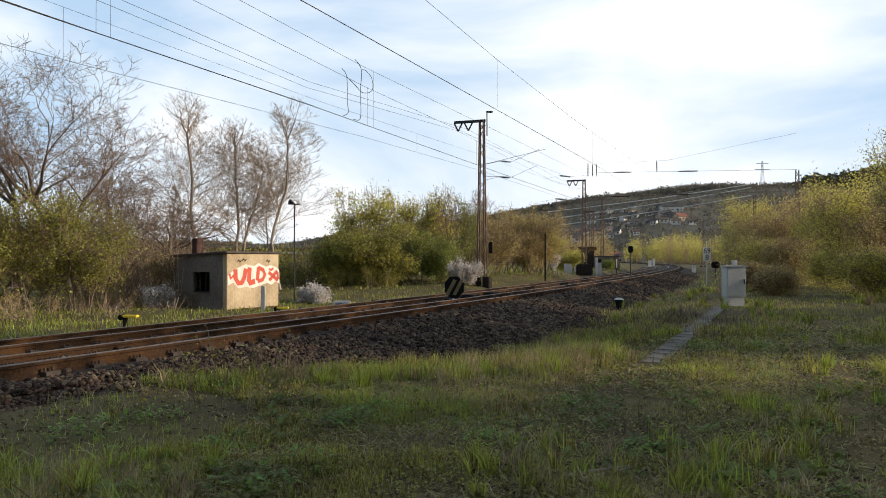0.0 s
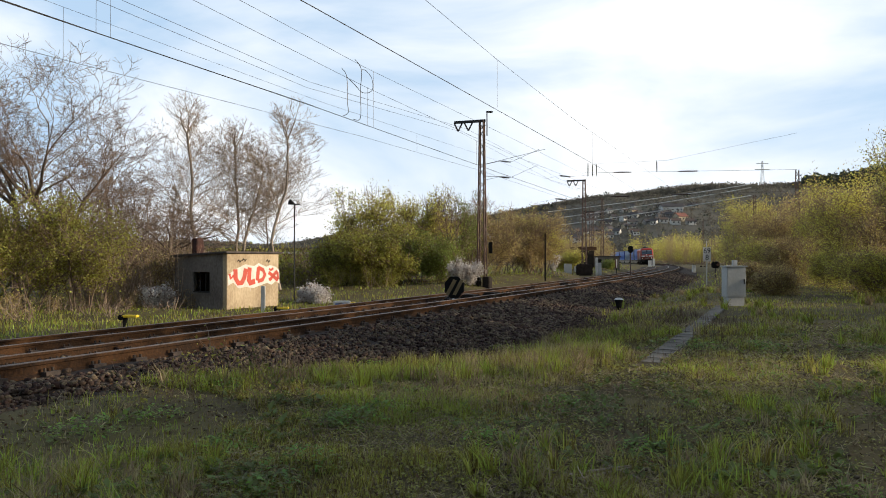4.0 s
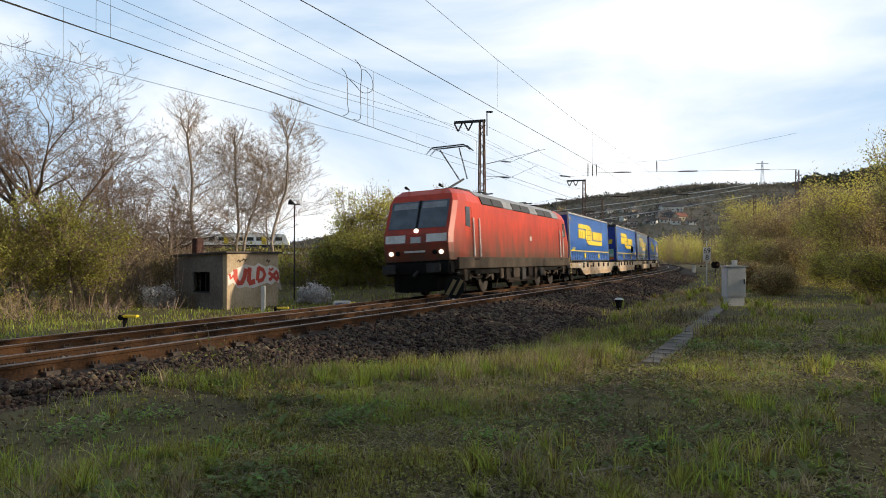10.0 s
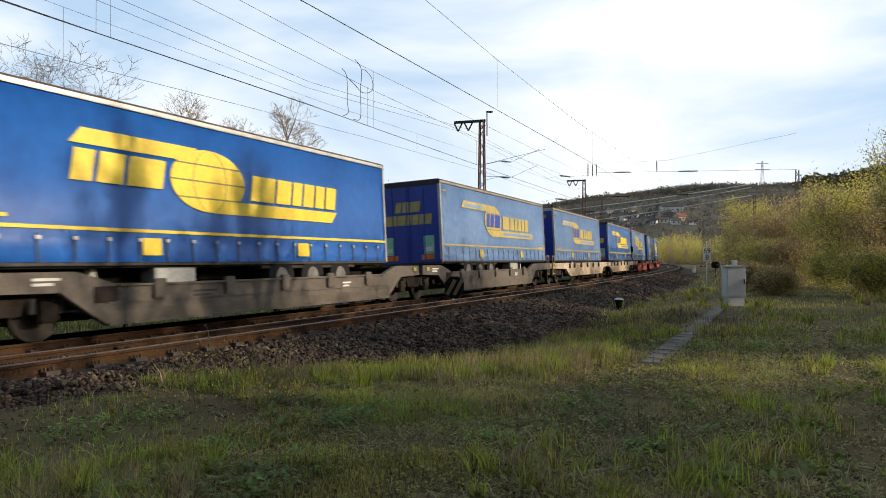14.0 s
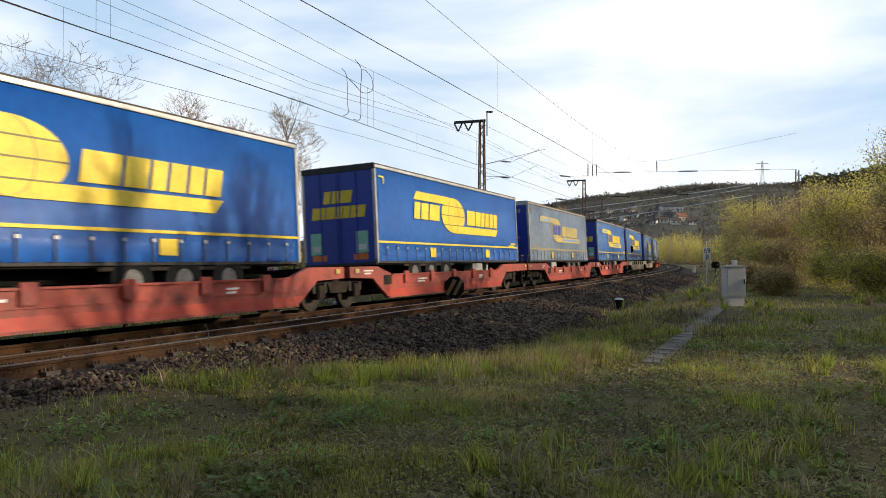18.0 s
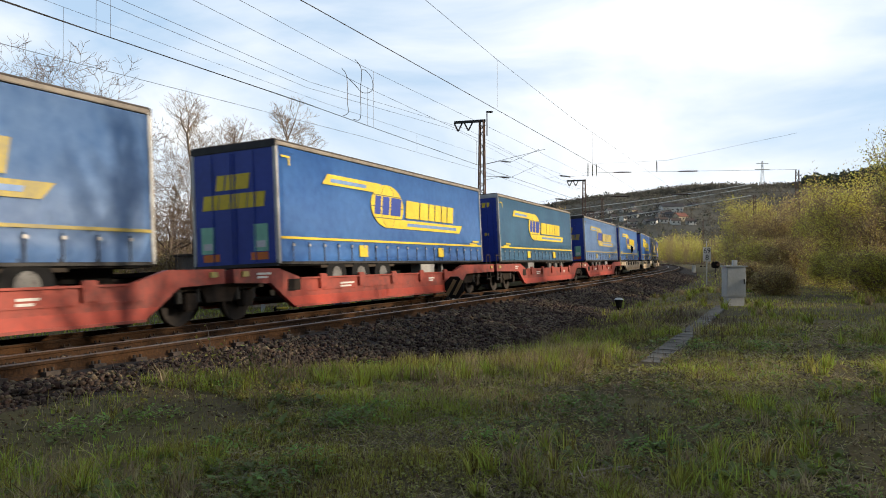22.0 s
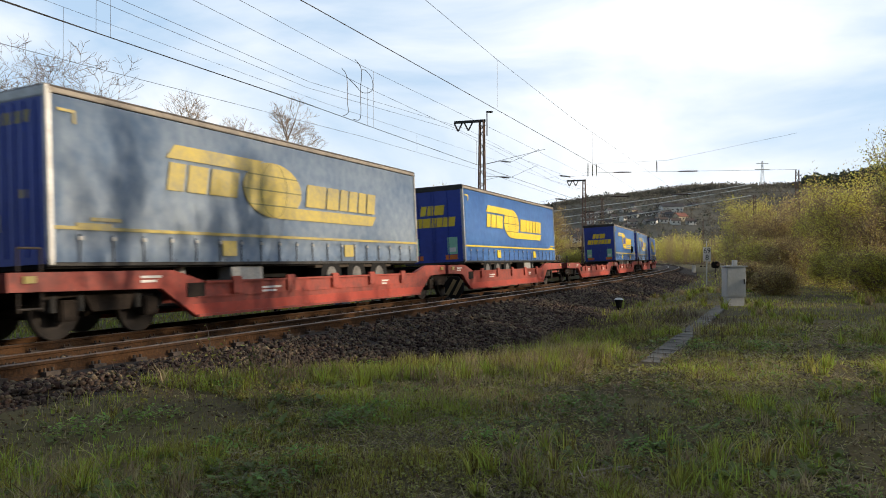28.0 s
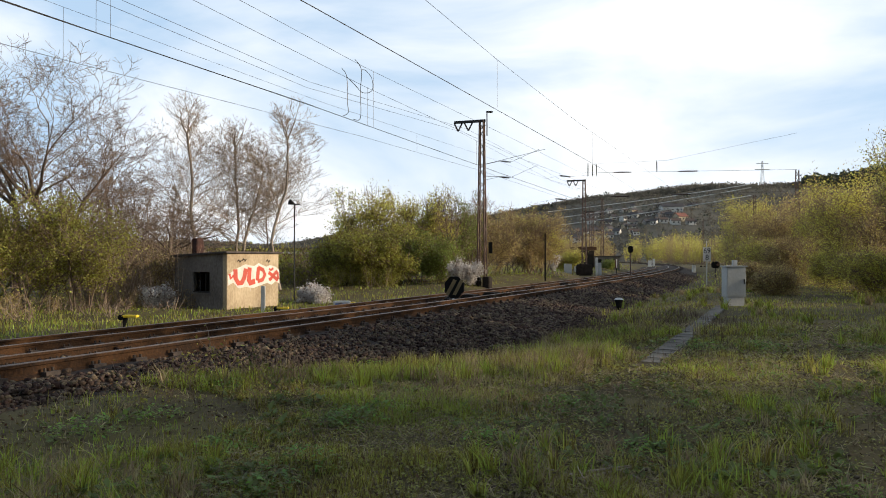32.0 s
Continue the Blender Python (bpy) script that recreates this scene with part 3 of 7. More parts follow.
for i, (x, y, h) in enumerate([(-17.1, 41, 6.4), (-15.8, 39, 5.9), (-18.2, 42, 6.8), (-14.9, 43, 6.1), (-14.4, 36.5, 5.2), (-19.8, 40, 6.8), (-11.1, 47, 6.0)]):
    plant("birch_sapling", x, y, h, 140 + i, "slender pale sapling with bare twigs", "tree", bark="bark_pale", spread=0.35, levels=3, group="saplings", radius=0.06, leader=True, first=0.9, twig_r=0.9)

BUSH = "dense bush in fresh spring leaf"
# x, y, height, leaf, width, stems, leaves on each twig
for i, (x, y, h, leaf, w, n, per) in enumerate([
        (-16.1, 26.0, 4.5, "leaf_olive", 1.0, 6, 7), (-14.0, 25.4, 4.6, "leaf_olive", 1.0, 6, 7), (-12.6, 26.2, 4.1, "leaf_olive", 0.9, 5, 5), (-18.6, 27.5, 4.6, "leaf_olive", 1.0, 5, 7), (-10.9, 29.2, 2.4, "leaf_brown", 1.0, 4, 3),
        (-4.6, 42.4, 3.5, "leaf_olive", 1.25, 7, 7), (-3.2, 41.6, 3.5, "leaf_olive", 1.25, 7, 7), (-6.2, 42.8, 2.4, "leaf_olive", 1.2, 6, 7), (-1.6, 42.8, 2.9, "leaf_green", 1.2, 6, 6), (0.1, 43.6, 2.6, "leaf_green", 1.2, 5, 6),
        (-5.4, 46.0, 5.6, "leaf_yellow", 0.7, 4, 6), (-4.1, 46.5, 5.9, "leaf_yellow", 0.7, 4, 6), (-1.7, 47.0, 5.6, "leaf_yellow", 0.85, 5, 6), (-0.4, 47.6, 5.7, "leaf_yellow", 0.85, 5, 6), (1.3, 49.0, 5.4, "leaf_green", 0.8, 5, 4), (2.4, 53.0, 4.6, "leaf_brown", 1.0, 5, 4),
        (4.2, 56.0, 5.0, "leaf_brown", 1.0, 6, 5), (5.6, 57.0, 5.4, "leaf_brown", 0.9, 6, 5), (7.2, 58.0, 5.2, "leaf_yellow", 0.85, 6, 5), (8.2, 60.0, 5.0, "leaf_brown", 0.85, 5, 4), (3.2, 54.0, 3.4, "leaf_brown", 1.1, 5, 4), (6.6, 56.0, 3.4, "leaf_brown", 1.1, 5, 4)]):
    plant("bush", x, y, h, 20 + i, BUSH if leaf != "leaf_brown" else "tangled bush with brown budding twigs", "bush", leaf=leaf, leaf_size=0.042 if y < 30 else 0.058, per=per, cloud=0.17 if y < 30 else 0.2, spread=0.58, levels=3, trunks=n, first=0.42, wide=w, group="bushes behind the track", twig_r=1.5, low=True, crook=1.5)
for i, (x, y, h) in enumerate([(1.2, 41.2, 1.55), (0.75, 41.6, 1.2), (1.65, 41.5, 1.2), (-5.71, 31.8, 0.8), (-5.2, 31.2, 0.6), (-10.6, 27.6, 0.9), (10.4, 72, 2.4)]):
    plant("blossom_bush", x, y, h, 40 + i, "small bush in white spring blossom", "bush", leaf="blossom", leaf_size=0.04 if y < 60 else 0.08, per=4, cloud=0.08, spread=0.6, levels=3, trunks=5, first=0.42, wide=0.85, crook=1.5, group="blossom bushes", low=True)
RIGHT = [(17.9, 26.5, 6.9, "leaf_yellow"), (18.6, 24.5, 7.3, "leaf_brown"), (20.0, 28, 6.6, "leaf_yellow"), (20.2, 33.5, 5.2, "leaf_brown"), (20.6, 36.5, 6.0, "leaf_yellow"), (23.2, 44, 6.2, "leaf_brown"), (25.8, 50, 6.2, "leaf_yellow"),
         (29.0, 47, 7.4, "leaf_brown"), (27.6, 58, 6.4, "leaf_brown"), (33.0, 66, 8.2, "leaf_brown"), (35.5, 71, 8.6, "leaf_yellow"), (33.5, 77, 7.0, "leaf_brown"), (36.6, 86, 8.2, "leaf_yellow"), (40.0, 96, 9.4, "leaf_yellow"), (41.5, 99, 9.6, "leaf_brown"),
         (41.5, 84, 8.6, "leaf_brown"), (46.5, 95, 10.4, "leaf_brown")]
for i, (x, y, h, leaf) in enumerate(RIGHT):
    plant("bush", x, y, h, 60 + i, "tall tangled bush with budding leaves beside the path", "bush", leaf=leaf, leaf_size=0.026 + 0.0006 * y, per=10 if y < 30 else (6 if leaf != "leaf_brown" else 4), cloud=0.24, crook=1.6, spread=0.6, levels=3, trunks=8, first=0.26, wide=0.75, group="bushes beside the path", twig_r=1.2, low=True, gaps=-0.2)
# lower shrubs at their feet
for i, (x, y, h, leaf) in enumerate([(16.2, 27.5, 2.0, "leaf_yellow"), (17.0, 24.6, 1.9, "leaf_brown"), (17.8, 31.0, 2.2, "leaf_brown"), (18.6, 36.0, 2.4, "leaf_yellow"), (19.6, 42.0, 2.8, "leaf_brown"), (20.4, 48.0, 3.0, "leaf_yellow"), (23.4, 54.0, 3.0, "leaf_brown"), (12.9, 29.0, 1.2, "leaf_brown"), (13.6, 33.0, 1.3, "leaf_brown")]):
    plant("shrub", x, y, h, 400 + i, "low brown budding shrub at the edge of the grass", "shrub", leaf=leaf, leaf_size=0.02 + 0.0006 * y, per=4, cloud=0.16, crook=1.6, spread=0.7, levels=3, trunks=7, first=0.3, wide=1.1, group="shrubs beside the path", twig_r=1.0, low=True, gaps=-0.25)
# the row behind the camera that shades the grass
for i, (x, y, h, leaf) in enumerate([(17.5, 4.3, 7.6, "leaf_olive"), (19.2, 2.2, 8.2, "leaf_olive"), (18.6, 12.6, 6.6, "leaf_brown"), (17.97, -3.8, 8.11, "leaf_brown"), (20.27, -6.0, 8.75, "leaf_olive"), (17.05, -6.6, 8.75, "leaf_brown"), (29.49, -7.6, 13.64, "leaf_brown"), (30.87, -10.8, 12.90, "leaf_olive"), (18.80, 5.0, 6.91, "leaf_brown"), (23.50, 16.6, 7.83, "leaf_brown"), (24.88, 18.8, 8.75, "leaf_olive"), (23.04, 12.6, 7.37, "leaf_brown"), (19.81, -9.5, 7.00, "leaf_olive"), (16.13, -12, 6.45, "leaf_brown"), (19.3, 11.8, 5.9, "leaf_olive"), (14.74, -17, 6.45, "leaf_olive")]):
    plant("bush", x, y, h, 90 + i, "tall tangled bush with budding leaves beside the path", "bush", leaf=leaf, leaf_size=0.11, per=3, cloud=0.35, spread=0.6, levels=3, trunks=6, first=0.4, wide=0.9, group="bushes beside the path", twig_r=1.4, low=True)
for i, (x, y, h) in enumerate([(16.6, 4.9, 10.60), (18.89, 12.2, 11.52), (20.3, 13.6, 10.60), (17.97, 15.0, 10.14), (21.66, 15.5, 11.52), (17.32, 6.0, 11.06), (18.43, -6.0, 11.06)]):
    plant("bare_tree", x, y, h, 100 + i, "tall bare tree among the bushes beside the path", "tree", spread=0.34, group="bare trees", levels=3, twig_r=2.2, leader=True, first=0.9, radius=0.22)


def woods(name, trees, leaf, leaf_size, seed, label, per=640, stems=9, thin=0.55):
    """Far trees and shrubs that nobody could count: fanned stems with loose leaves and twigs along them."""
    rng = np.random.default_rng(seed)
    pts, dirs, segs = [], [], []
    for x, y, h, w in trees:
        z = float(ground_z([x], [y])[0]) if y < 400 else 0
        a = rng.uniform(0, 2 * np.pi, stems)
        lean = np.stack([np.cos(a), np.sin(a)], 1) * rng.uniform(0.05, 0.5, (stems, 1)) * w
        tall = h * rng.uniform(0.5, 1.0, stems)
        top = np.stack([x + lean[:, 0], y + lean[:, 1], z + tall], 1)
        foot = np.stack([x + lean[:, 0] * 0.15, y + lean[:, 1] * 0.15, np.full(stems, z - 0.2)], 1)
        k = rng.integers(0, stems, per)
        t = rng.uniform(0.12, 1.0, (per, 1)) ** 0.75
        p = foot[k] + (top[k] - foot[k]) * t
        d = rng.normal(size=(per, 3)) * np.array([1, 1, 0.6])
        d /= np.linalg.norm(d, axis=1)[:, None]
        reach = np.abs(rng.normal(0, 0.16, (per, 1))) * w * np.sin(np.clip(t, 0.1, 1) * 2.5)
        pts.append(p + d * reach)
        dirs.append(d * 0.7 + np.array([0, 0, 0.8]))
        for i in range(stems):
            segs.append((Vector(foot[i]), Vector(top[i]), 0.010 + 0.004 * h, 0.008, 2))
    pts, dirs = np.concatenate(pts), np.concatenate(dirs)
    n = len(pts)
    a = dirs + rng.normal(0, 0.35, (n, 3))
    a /= np.linalg.norm(a, axis=1)[:, None]
    b = np.cross(a, rng.normal(size=(n, 3)))
    b /= np.linalg.norm(b, axis=1)[:, None] + 1e-9
    s = leaf_size * rng.uniform(0.5, 1.5, (n, 1))
    v = np.stack([pts - a * s, pts + b * s * thin, pts + a * s, pts - b * s * thin], 1)
    t = np.array([(0, 1, 2), (0, 2, 3)])[None] + (np.arange(n) * 4)[:, None, None]
    ob = thing(name, Matrix.Identity(4), label, "woods", kind="stuff")
    tagged(part("foliage", tri_mesh(v.reshape(-1, 3), t.reshape(-1, 3), M[leaf]), None, ob), kind="stuff")
    tagged(part("stems", limb_mesh(segs, 1.0, 4, M["twig_pale"], lambda l: True), None, ob), kind="stuff")


rw = random.Random(12)
def belt(p0, p1, d0, d1, h0, h1, n, w0=2.8, w1=5.5):
    rows = []
    for _ in range(n):
        d = rw.uniform(d0, d1)
        x = (rw.uniform(p0, p1) - 784) / LENS * d
        row = (x, d, rw.uniform(h0, h1), rw.uniform(w0, w1))
        off = float(line_of([x], [d])[1][0])
        if off < -7 or off > 9 or d > 330:
            rows.append(row)
    return rows


woods("far_woods", belt(1050, 1330, 196, 240, 4.61, 9.68, 90), "leaf_yellow", 0.15, 31, "far belt of yellow-green spring trees", 520, thin=0.4)
woods("far_woods", belt(860, 1340, 192, 236, 5.53, 9.68, 120) + belt(860, 1075, 120, 182, 3.23, 7.00, 46), "leaf_brown", 0.17, 32, "far belt of brown budding trees", 520, thin=0.25)
woods("far_woods", belt(1070, 1240, 262, 330, 7.37, 12.90, 80, 4.61, 8.29), "leaf_yellow", 0.24, 41, "yellow-green trees beyond the far curve", 420, thin=0.4)
woods("far_woods", belt(-40, 330, 52, 92, 2.21, 4.24, 34) + belt(330, 620, 52, 92, 1.20, 2.21, 26), "leaf_brown", 0.13, 33, "brown thicket far behind the hut", 420, thin=0.16)
woods("far_woods", belt(-40, 560, 40, 72, 1.29, 2.40, 34), "leaf_olive", 0.08, 34, "olive thicket far behind the hut", 700)
woods("far_woods", belt(1290, 1560, 90, 140, 5.07, 10.60, 44, 3.69, 6.45), "leaf_yellow", 0.11, 35, "far yellow-green trees beside the railway", 900, thin=0.4)
woods("far_woods", belt(1290, 1600, 62, 130, 3.23, 7.37, 70, 2.76, 5.53), "leaf_brown", 0.10, 38, "leafless brown budding trees beside the railway", 700, thin=0.2)
woods("far_woods", belt(1290, 1620, 46, 100, 0.92, 2.40, 60, 2.30, 4.61), "leaf_brown", 0.06, 36, "brown undergrowth beside the railway", 800, thin=0.2)
woods("far_woods", belt(-30, 520, 22.5, 27, 0.22, 0.60, 26, 0.74, 1.66), "twig", 0.05, 42, "low reddish-brown brush along the track", 260, stems=8, thin=0.09)
woods("far_woods", belt(-30, 520, 22, 30, 0.32, 0.83, 40, 0.74, 1.66), "leaf_brown", 0.022, 43, "low budding brush before the hut", 420, stems=6)
woods("far_woods", belt(580, 785, 39.5, 42, 0.92, 2.21, 16, 1.84, 3.13), "leaf_olive", 0.03, 44, "low leafy shrubs along the foot of the bushes", 1500, stems=8)
woods("far_woods", belt(120, 320, 34, 52, 2.95, 6.45, 24, 2.30, 4.15) + belt(320, 560, 36, 52, 1.11, 2.40, 12, 2.30, 4.15), "twig", 0.16, 39, "bare brown thicket behind the hut", 900, stems=4, thin=0.05)
woods("far_woods", belt(130, 330, 27, 33, 1.29, 2.95, 14, 1.38, 2.30), "twig", 0.10, 40, "bare brown shrubs beside the hut", 700, stems=5, thin=0.05)
# added out of view to close the surroundings and cut skylight from behind
woods("far_woods", [(60 * math.sin(a) * k - 6, 60 * math.cos(a) * k - 2, rw.uniform(9, 14), rw.uniform(6, 9)) for a, k in [(rw.uniform(2.35, 4.6), rw.uniform(0.55, 0.9)) for _ in range(70)]], "leaf_brown", 0.3, 37, "added unseen tall woods behind the camera that dim the skylight", 380)


# ---- hut with painted wall ----
def build_hut():
    hut = thing("trackside_hut", pose(-7.79, 27.0, -0.415, 0, 0, 0) @ Matrix.Rotation(-math.atan2(1.336, 2.3), 4, "Z"), "small derelict concrete hut with a flat roof and painted wall", "hut")
    # local y runs along the painted wall, x is the way out of it; the window wall lies at y = 0
    w, l, h, t = 2.74, 2.69, 2.03, 0.22
    part("wall", box(-t, 0, 0, l, -0.3, h, bevel=0.012), M["plaster"], hut, "stained ochre plaster wall with red graffiti")
    part("wall", box(-w, -w + t, 0, l, -0.3, h - 0.12), M["plaster_grey"], hut)
    part("wall", box(-w + t, -t, l - t, l, -0.3, h - 0.06), M["plaster_grey"], hut)
    bm = bmesh.new()
    x0, x1, z0, z1 = -1.81, -0.88, 0.57, 1.335
    box(-w + 0.002, x0, 0.003, t, -0.3, h - 0.06, bm)
    box(x1, -0.003 - t, 0.003, t, -0.3, h - 0.02, bm)
    box(x0, x1, 0.003, t, -0.3, z0, bm)
    box(x0, x1, 0.003, t, z1, h - 0.04, bm)
    part("wall", bm, M["plaster_grey"], hut, "grey plaster wall with a square window hole")
    win = part("window_frame", box(x0, x1, 0.06, 0.10, z0, z0 + 0.05), M["dark_steel"], hut)
    part("window_sill", box(x0 - 0.06, x1 + 0.06, -0.05, 0.12, z0 - 0.07, z0, bevel=0.01), M["concrete"], hut)
    for k in (0.0, 0.33, 0.66, 1.0):
        part("bar", rod((x0 + 0.02 + (x1 - x0 - 0.04) * k, 0.12, z0), (x0 + 0.02 + (x1 - x0 - 0.04) * k, 0.12, z1), 0.018), M["dark_steel"], win)
    bm = bmesh.new()
    v = [bm.verts.new(c) for c in ((-w - 0.16, -0.12, h - 0.14), (0.10, -0.12, h), (0.10, l + 0.12, h), (-w - 0.16, l + 0.12, h - 0.14))]
    f = bm.faces.new(v)
    r = bmesh.ops.extrude_face_region(bm, geom=[f])
    bmesh.ops.translate(bm, verts=[g for g in r["geom"] if isinstance(g, bmesh.types.BMVert)], vec=(0, 0, 0.07))
    bmesh.ops.recalc_face_normals(bm, faces=bm.faces)
    part("roof", bm, M["roof_felt"], hut, "thin dark roofing-felt slab")
    part("chimney", box(-2.37, -2.09, 0.48, 0.82, h - 0.1, h + 0.57, bevel=0.02), M["brick"], hut, "short dark brick chimney")
    part("floor_slab", box(-w + t, -t, t, l - t, -0.2, 0.02), M["concrete"], hut)
    return hut, l


HUT, HUT_L = build_hut()


# ---- masts ----
def lattice_mast(x, y, z, height, turn, label, arm=True, w0=0.42, w1=0.22, lamp=False):
    ob = thing("catenary_mast", pose(x, y, z, 0, 0, turn), label, "mast", "catenary masts")
    for sx in (-1, 1):
        part("foundation", box(sx * 0.3 - 0.2, sx * 0.3 + 0.2, -0.3, 0.3, -0.6, 0.16, bevel=0.04), M["bogie"], ob, "dark stained concrete footing")
    for sx in (-1, 1):
        for sy in (-1, 1):
            bm = bmesh.new()
            rod((sx * w0 / 2, sy * w0 / 2, 0.1), (sx * w1 / 2, sy * w1 / 2, height), 0.045, bm, n=4)
            part("leg", bm, M["steel"], ob)
    n = int(height / 0.55)
    for face in range(4):
        bm = bmesh.new()
        for i in range(n):
            za, zb = 0.25 + (height - 0.3) * i / n, 0.25 + (height - 0.3) * (i + 1) / n
            wa, wb = (w0 + (w1 - w0) * za / height) / 2, (w0 + (w1 - w0) * zb / height) / 2
            k = 1 if i % 2 else -1
            m = Matrix.Rotation(face * math.pi / 2, 3, "Z")
            rod(m @ Vector((-k * wa, wa, za)), m @ Vector((k * wb, wb, zb)), 0.018, bm, n=4)
        part("lattice", bm, M["steel"], ob)
    if arm:
        a = part("cross_arm", box(-1.62, 0.2, -0.07, 0.07, height - 0.12, height + 0.02), M["dark_steel"], ob, "steel arm with two insulator pairs")
        for c in (-1.39, -0.79):
            for k in (-1, 1):
                part("insulator", rod((c + k * 0.24, 0, height - 0.1), (c, 0, height - 0.55), 0.045, n=8), M["insulator"], a)
    return ob


def place(px, depth, up=0.0):
    return ((px - 784) / LENS * depth, depth, up)


for px, d, z, h, lab in ((853, 41.5, 0.28, 8.85, "rusty lattice catenary mast with a short cross arm"), (1034, 71, 0.28, 8.66, "rusty lattice catenary mast with a short cross arm"), (1066, 100, 0.18, 9.40, "distant lattice catenary mast"), (1049, 125, 0.18, 9.22, "distant lattice catenary mast"),
                        (1412, 60, 0.00, 8.57, "lattice catenary mast among the bushes"), (1336, 83.5, 0.00, 8.57, "lattice catenary mast among the bushes"), (1286, 117, 0.00, 8.57, "distant lattice catenary mast"), (1244, 140, 0.00, 8.75, "distant lattice catenary mast")):
    x, y, _ = place(px, d)
    lattice_mast(x, y, z, h, -20, lab, arm=px < 1060)


# ---- far hillside ----
HILL = mat("leafless_woodland", (0.13, 0.12, 0.095), 1.0, dark=(0.075, 0.07, 0.056), scale=0.03, fine=0.35, bump=1.0)


def hill_height(x, y):
    ridge = np.interp(x, [-645, -184, 55, 175, 304, 378, 442, 571, 921], [17, 18, 46, 74, 86, 85, 85, 114, 138])
    t = np.clip((y - 420) / 480.0, 0, 1)
    return ridge * (t * t * (3 - 2 * t)) ** 0.9 - 2 + 0 * y


def build_hill():
    xs, ys = np.linspace(-700, 1100, 120), np.concatenate([np.linspace(400, 940, 60), [1000, 1150, 1400]])
    X, Y = np.meshgrid(xs, ys)
    Z = hill_height(X, np.minimum(Y, 900))
    Z += np.array([6 * noise.noise((x * 0.008, y * 0.008, 1)) + 2.2 * noise.noise((x * 0.05, y * 0.05, 5)) for x, y in zip(X.ravel(), Y.ravel())]).reshape(X.shape) * np.clip((Y - 400) / 150, 0, 1)
    nx, ny = len(xs), len(ys)
    idx = np.arange(nx * ny).reshape(ny, nx)
    a, b, c, d = idx[:-1, :-1].ravel(), idx[:-1, 1:].ravel(), idx[1:, 1:].ravel(), idx[1:, :-1].ravel()
    tris = np.concatenate([np.stack([a, b, c], 1), np.stack([a, c, d], 1)])
    me = tri_mesh(np.stack([X.ravel(), Y.ravel(), Z.ravel()], 1), tris, HILL)
    me.polygons.foreach_set("use_smooth", [True] * len(me.polygons))
    tagged(new("hillside", me), "wooded brown hillside in the distance", "hill", kind="structure")


build_hill()


# ---- the train ----
SPEED, LAMP_S = 25.96, 10.45


def s_at(u, t):
    """Where the point u metres behind the headlights is at t seconds."""
    return LAMP_S + u - SPEED * (t - 10.5)


def train_pose(u, a, b, t):
    """The pose of a vehicle whose origin lies at u, carried at a and b metres behind it."""
    p, q = (on_line(max(-610, min(890, s_at(u + k, t)))) for k in (a, b))
    y = (q - p).normalized()
    x = y.cross(Vector((0, 0, 1))).normalized()
    o = p - y * a
    m = Matrix((x, y, Vector((0, 0, 1)))).transposed().to_4x4()
    return Matrix.Translation(o) @ m @ Matrix.Rotation(-CANT, 4, "Y")


MOVERS = []


def wheel_mesh(r, w):
    bm = bmesh.new()
    disc((0, 0, 0), (1, 0, 0), r, w, bm, 28)
    disc((w * 0.35, 0, 0), (1, 0, 0), r * 0.86, w * 0.4, bm, 28)
    disc((w * 0.5, 0, 0), (1, 0, 0), r * 0.30, w * 1.1, bm, 16)
    disc((w * 0.9, 0, 0), (1, 0, 0), r * 0.16, w * 0.9, bm, 12)
    return bm


LOCO_WHEEL = mesh_of(wheel_mesh(0.61, 0.13), M["wheel"], False)
WAGON_WHEEL = mesh_of(wheel_mesh(0.46, 0.12), M["wheel"], False)


def bogie(parent, y, base, r, mesh, heavy=False):
    """A two-axle bogie under a vehicle, centred at y."""
    b = part("bogie", box(-0.25, 0.25, y - base / 2, y + base / 2, r * 0.75, r * 0.75 + 0.25, bevel=0.02), M["bogie"], parent, "dirty brown bogie")
    for k in (-1, 1):
        part("axle", rod((-0.75, y + k * base / 2, r), (0.75, y + k * base / 2, r), 0.08), M["bogie"], b)
        for sx in (-1, 1):
            part("wheel", mesh, None, b, at=Matrix.Translation((sx * 0.72, y + k * base / 2, r)) @ Matrix.Rotation(0 if sx > 0 else math.pi, 4, "Z"))
            if sx < 0:
                continue
            part("axle_box", box(sx * 1.02 - 0.12, sx * 1.02 + 0.12, y + k * base / 2 - 0.17, y + k * base / 2 + 0.17, r - 0.16, r + 0.2, bevel=0.03), M["bogie"], b)
            for q in (-0.27, 0.27):
                part("spring", rod((sx * 1.02, y + k * base / 2 + q, r + 0.0), (sx * 1.02, y + k * base / 2 + q, r + 0.32), 0.075, n=10), M["dark_steel"], b)
    for sx in (-1, 1):
        pts = [(y - base / 2 - 0.45, r + 0.22), (y - base / 2 + 0.35, r + 0.26), (y - 0.4, r - 0.02), (y + 0.4, r - 0.02), (y + base / 2 - 0.35, r + 0.26), (y + base / 2 + 0.45, r + 0.22), (y + base / 2 + 0.45, r + 0.38), (y - base / 2 - 0.45, r + 0.38)]
        part("side_frame", prism(pts, sx * 1.02 - 0.06, sx * 1.02 + 0.06), M["bogie"], b)
        if heavy:
            part("damper", rod((sx * 1.16, y - 0.5, r + 0.1), (sx * 1.16, y + 0.5, r + 0.3), 0.05), M["grey_paint"], b)
    return b


def front_y(z):
    return float(np.interp(z, [0.95, 1.5, 1.95, 2.3, 3.6, 3.88, 4.05], [0.16, 0.04, 0.0, 0.06, 0.70, 0.88, 1.2]))


LOCO_L = 18.1


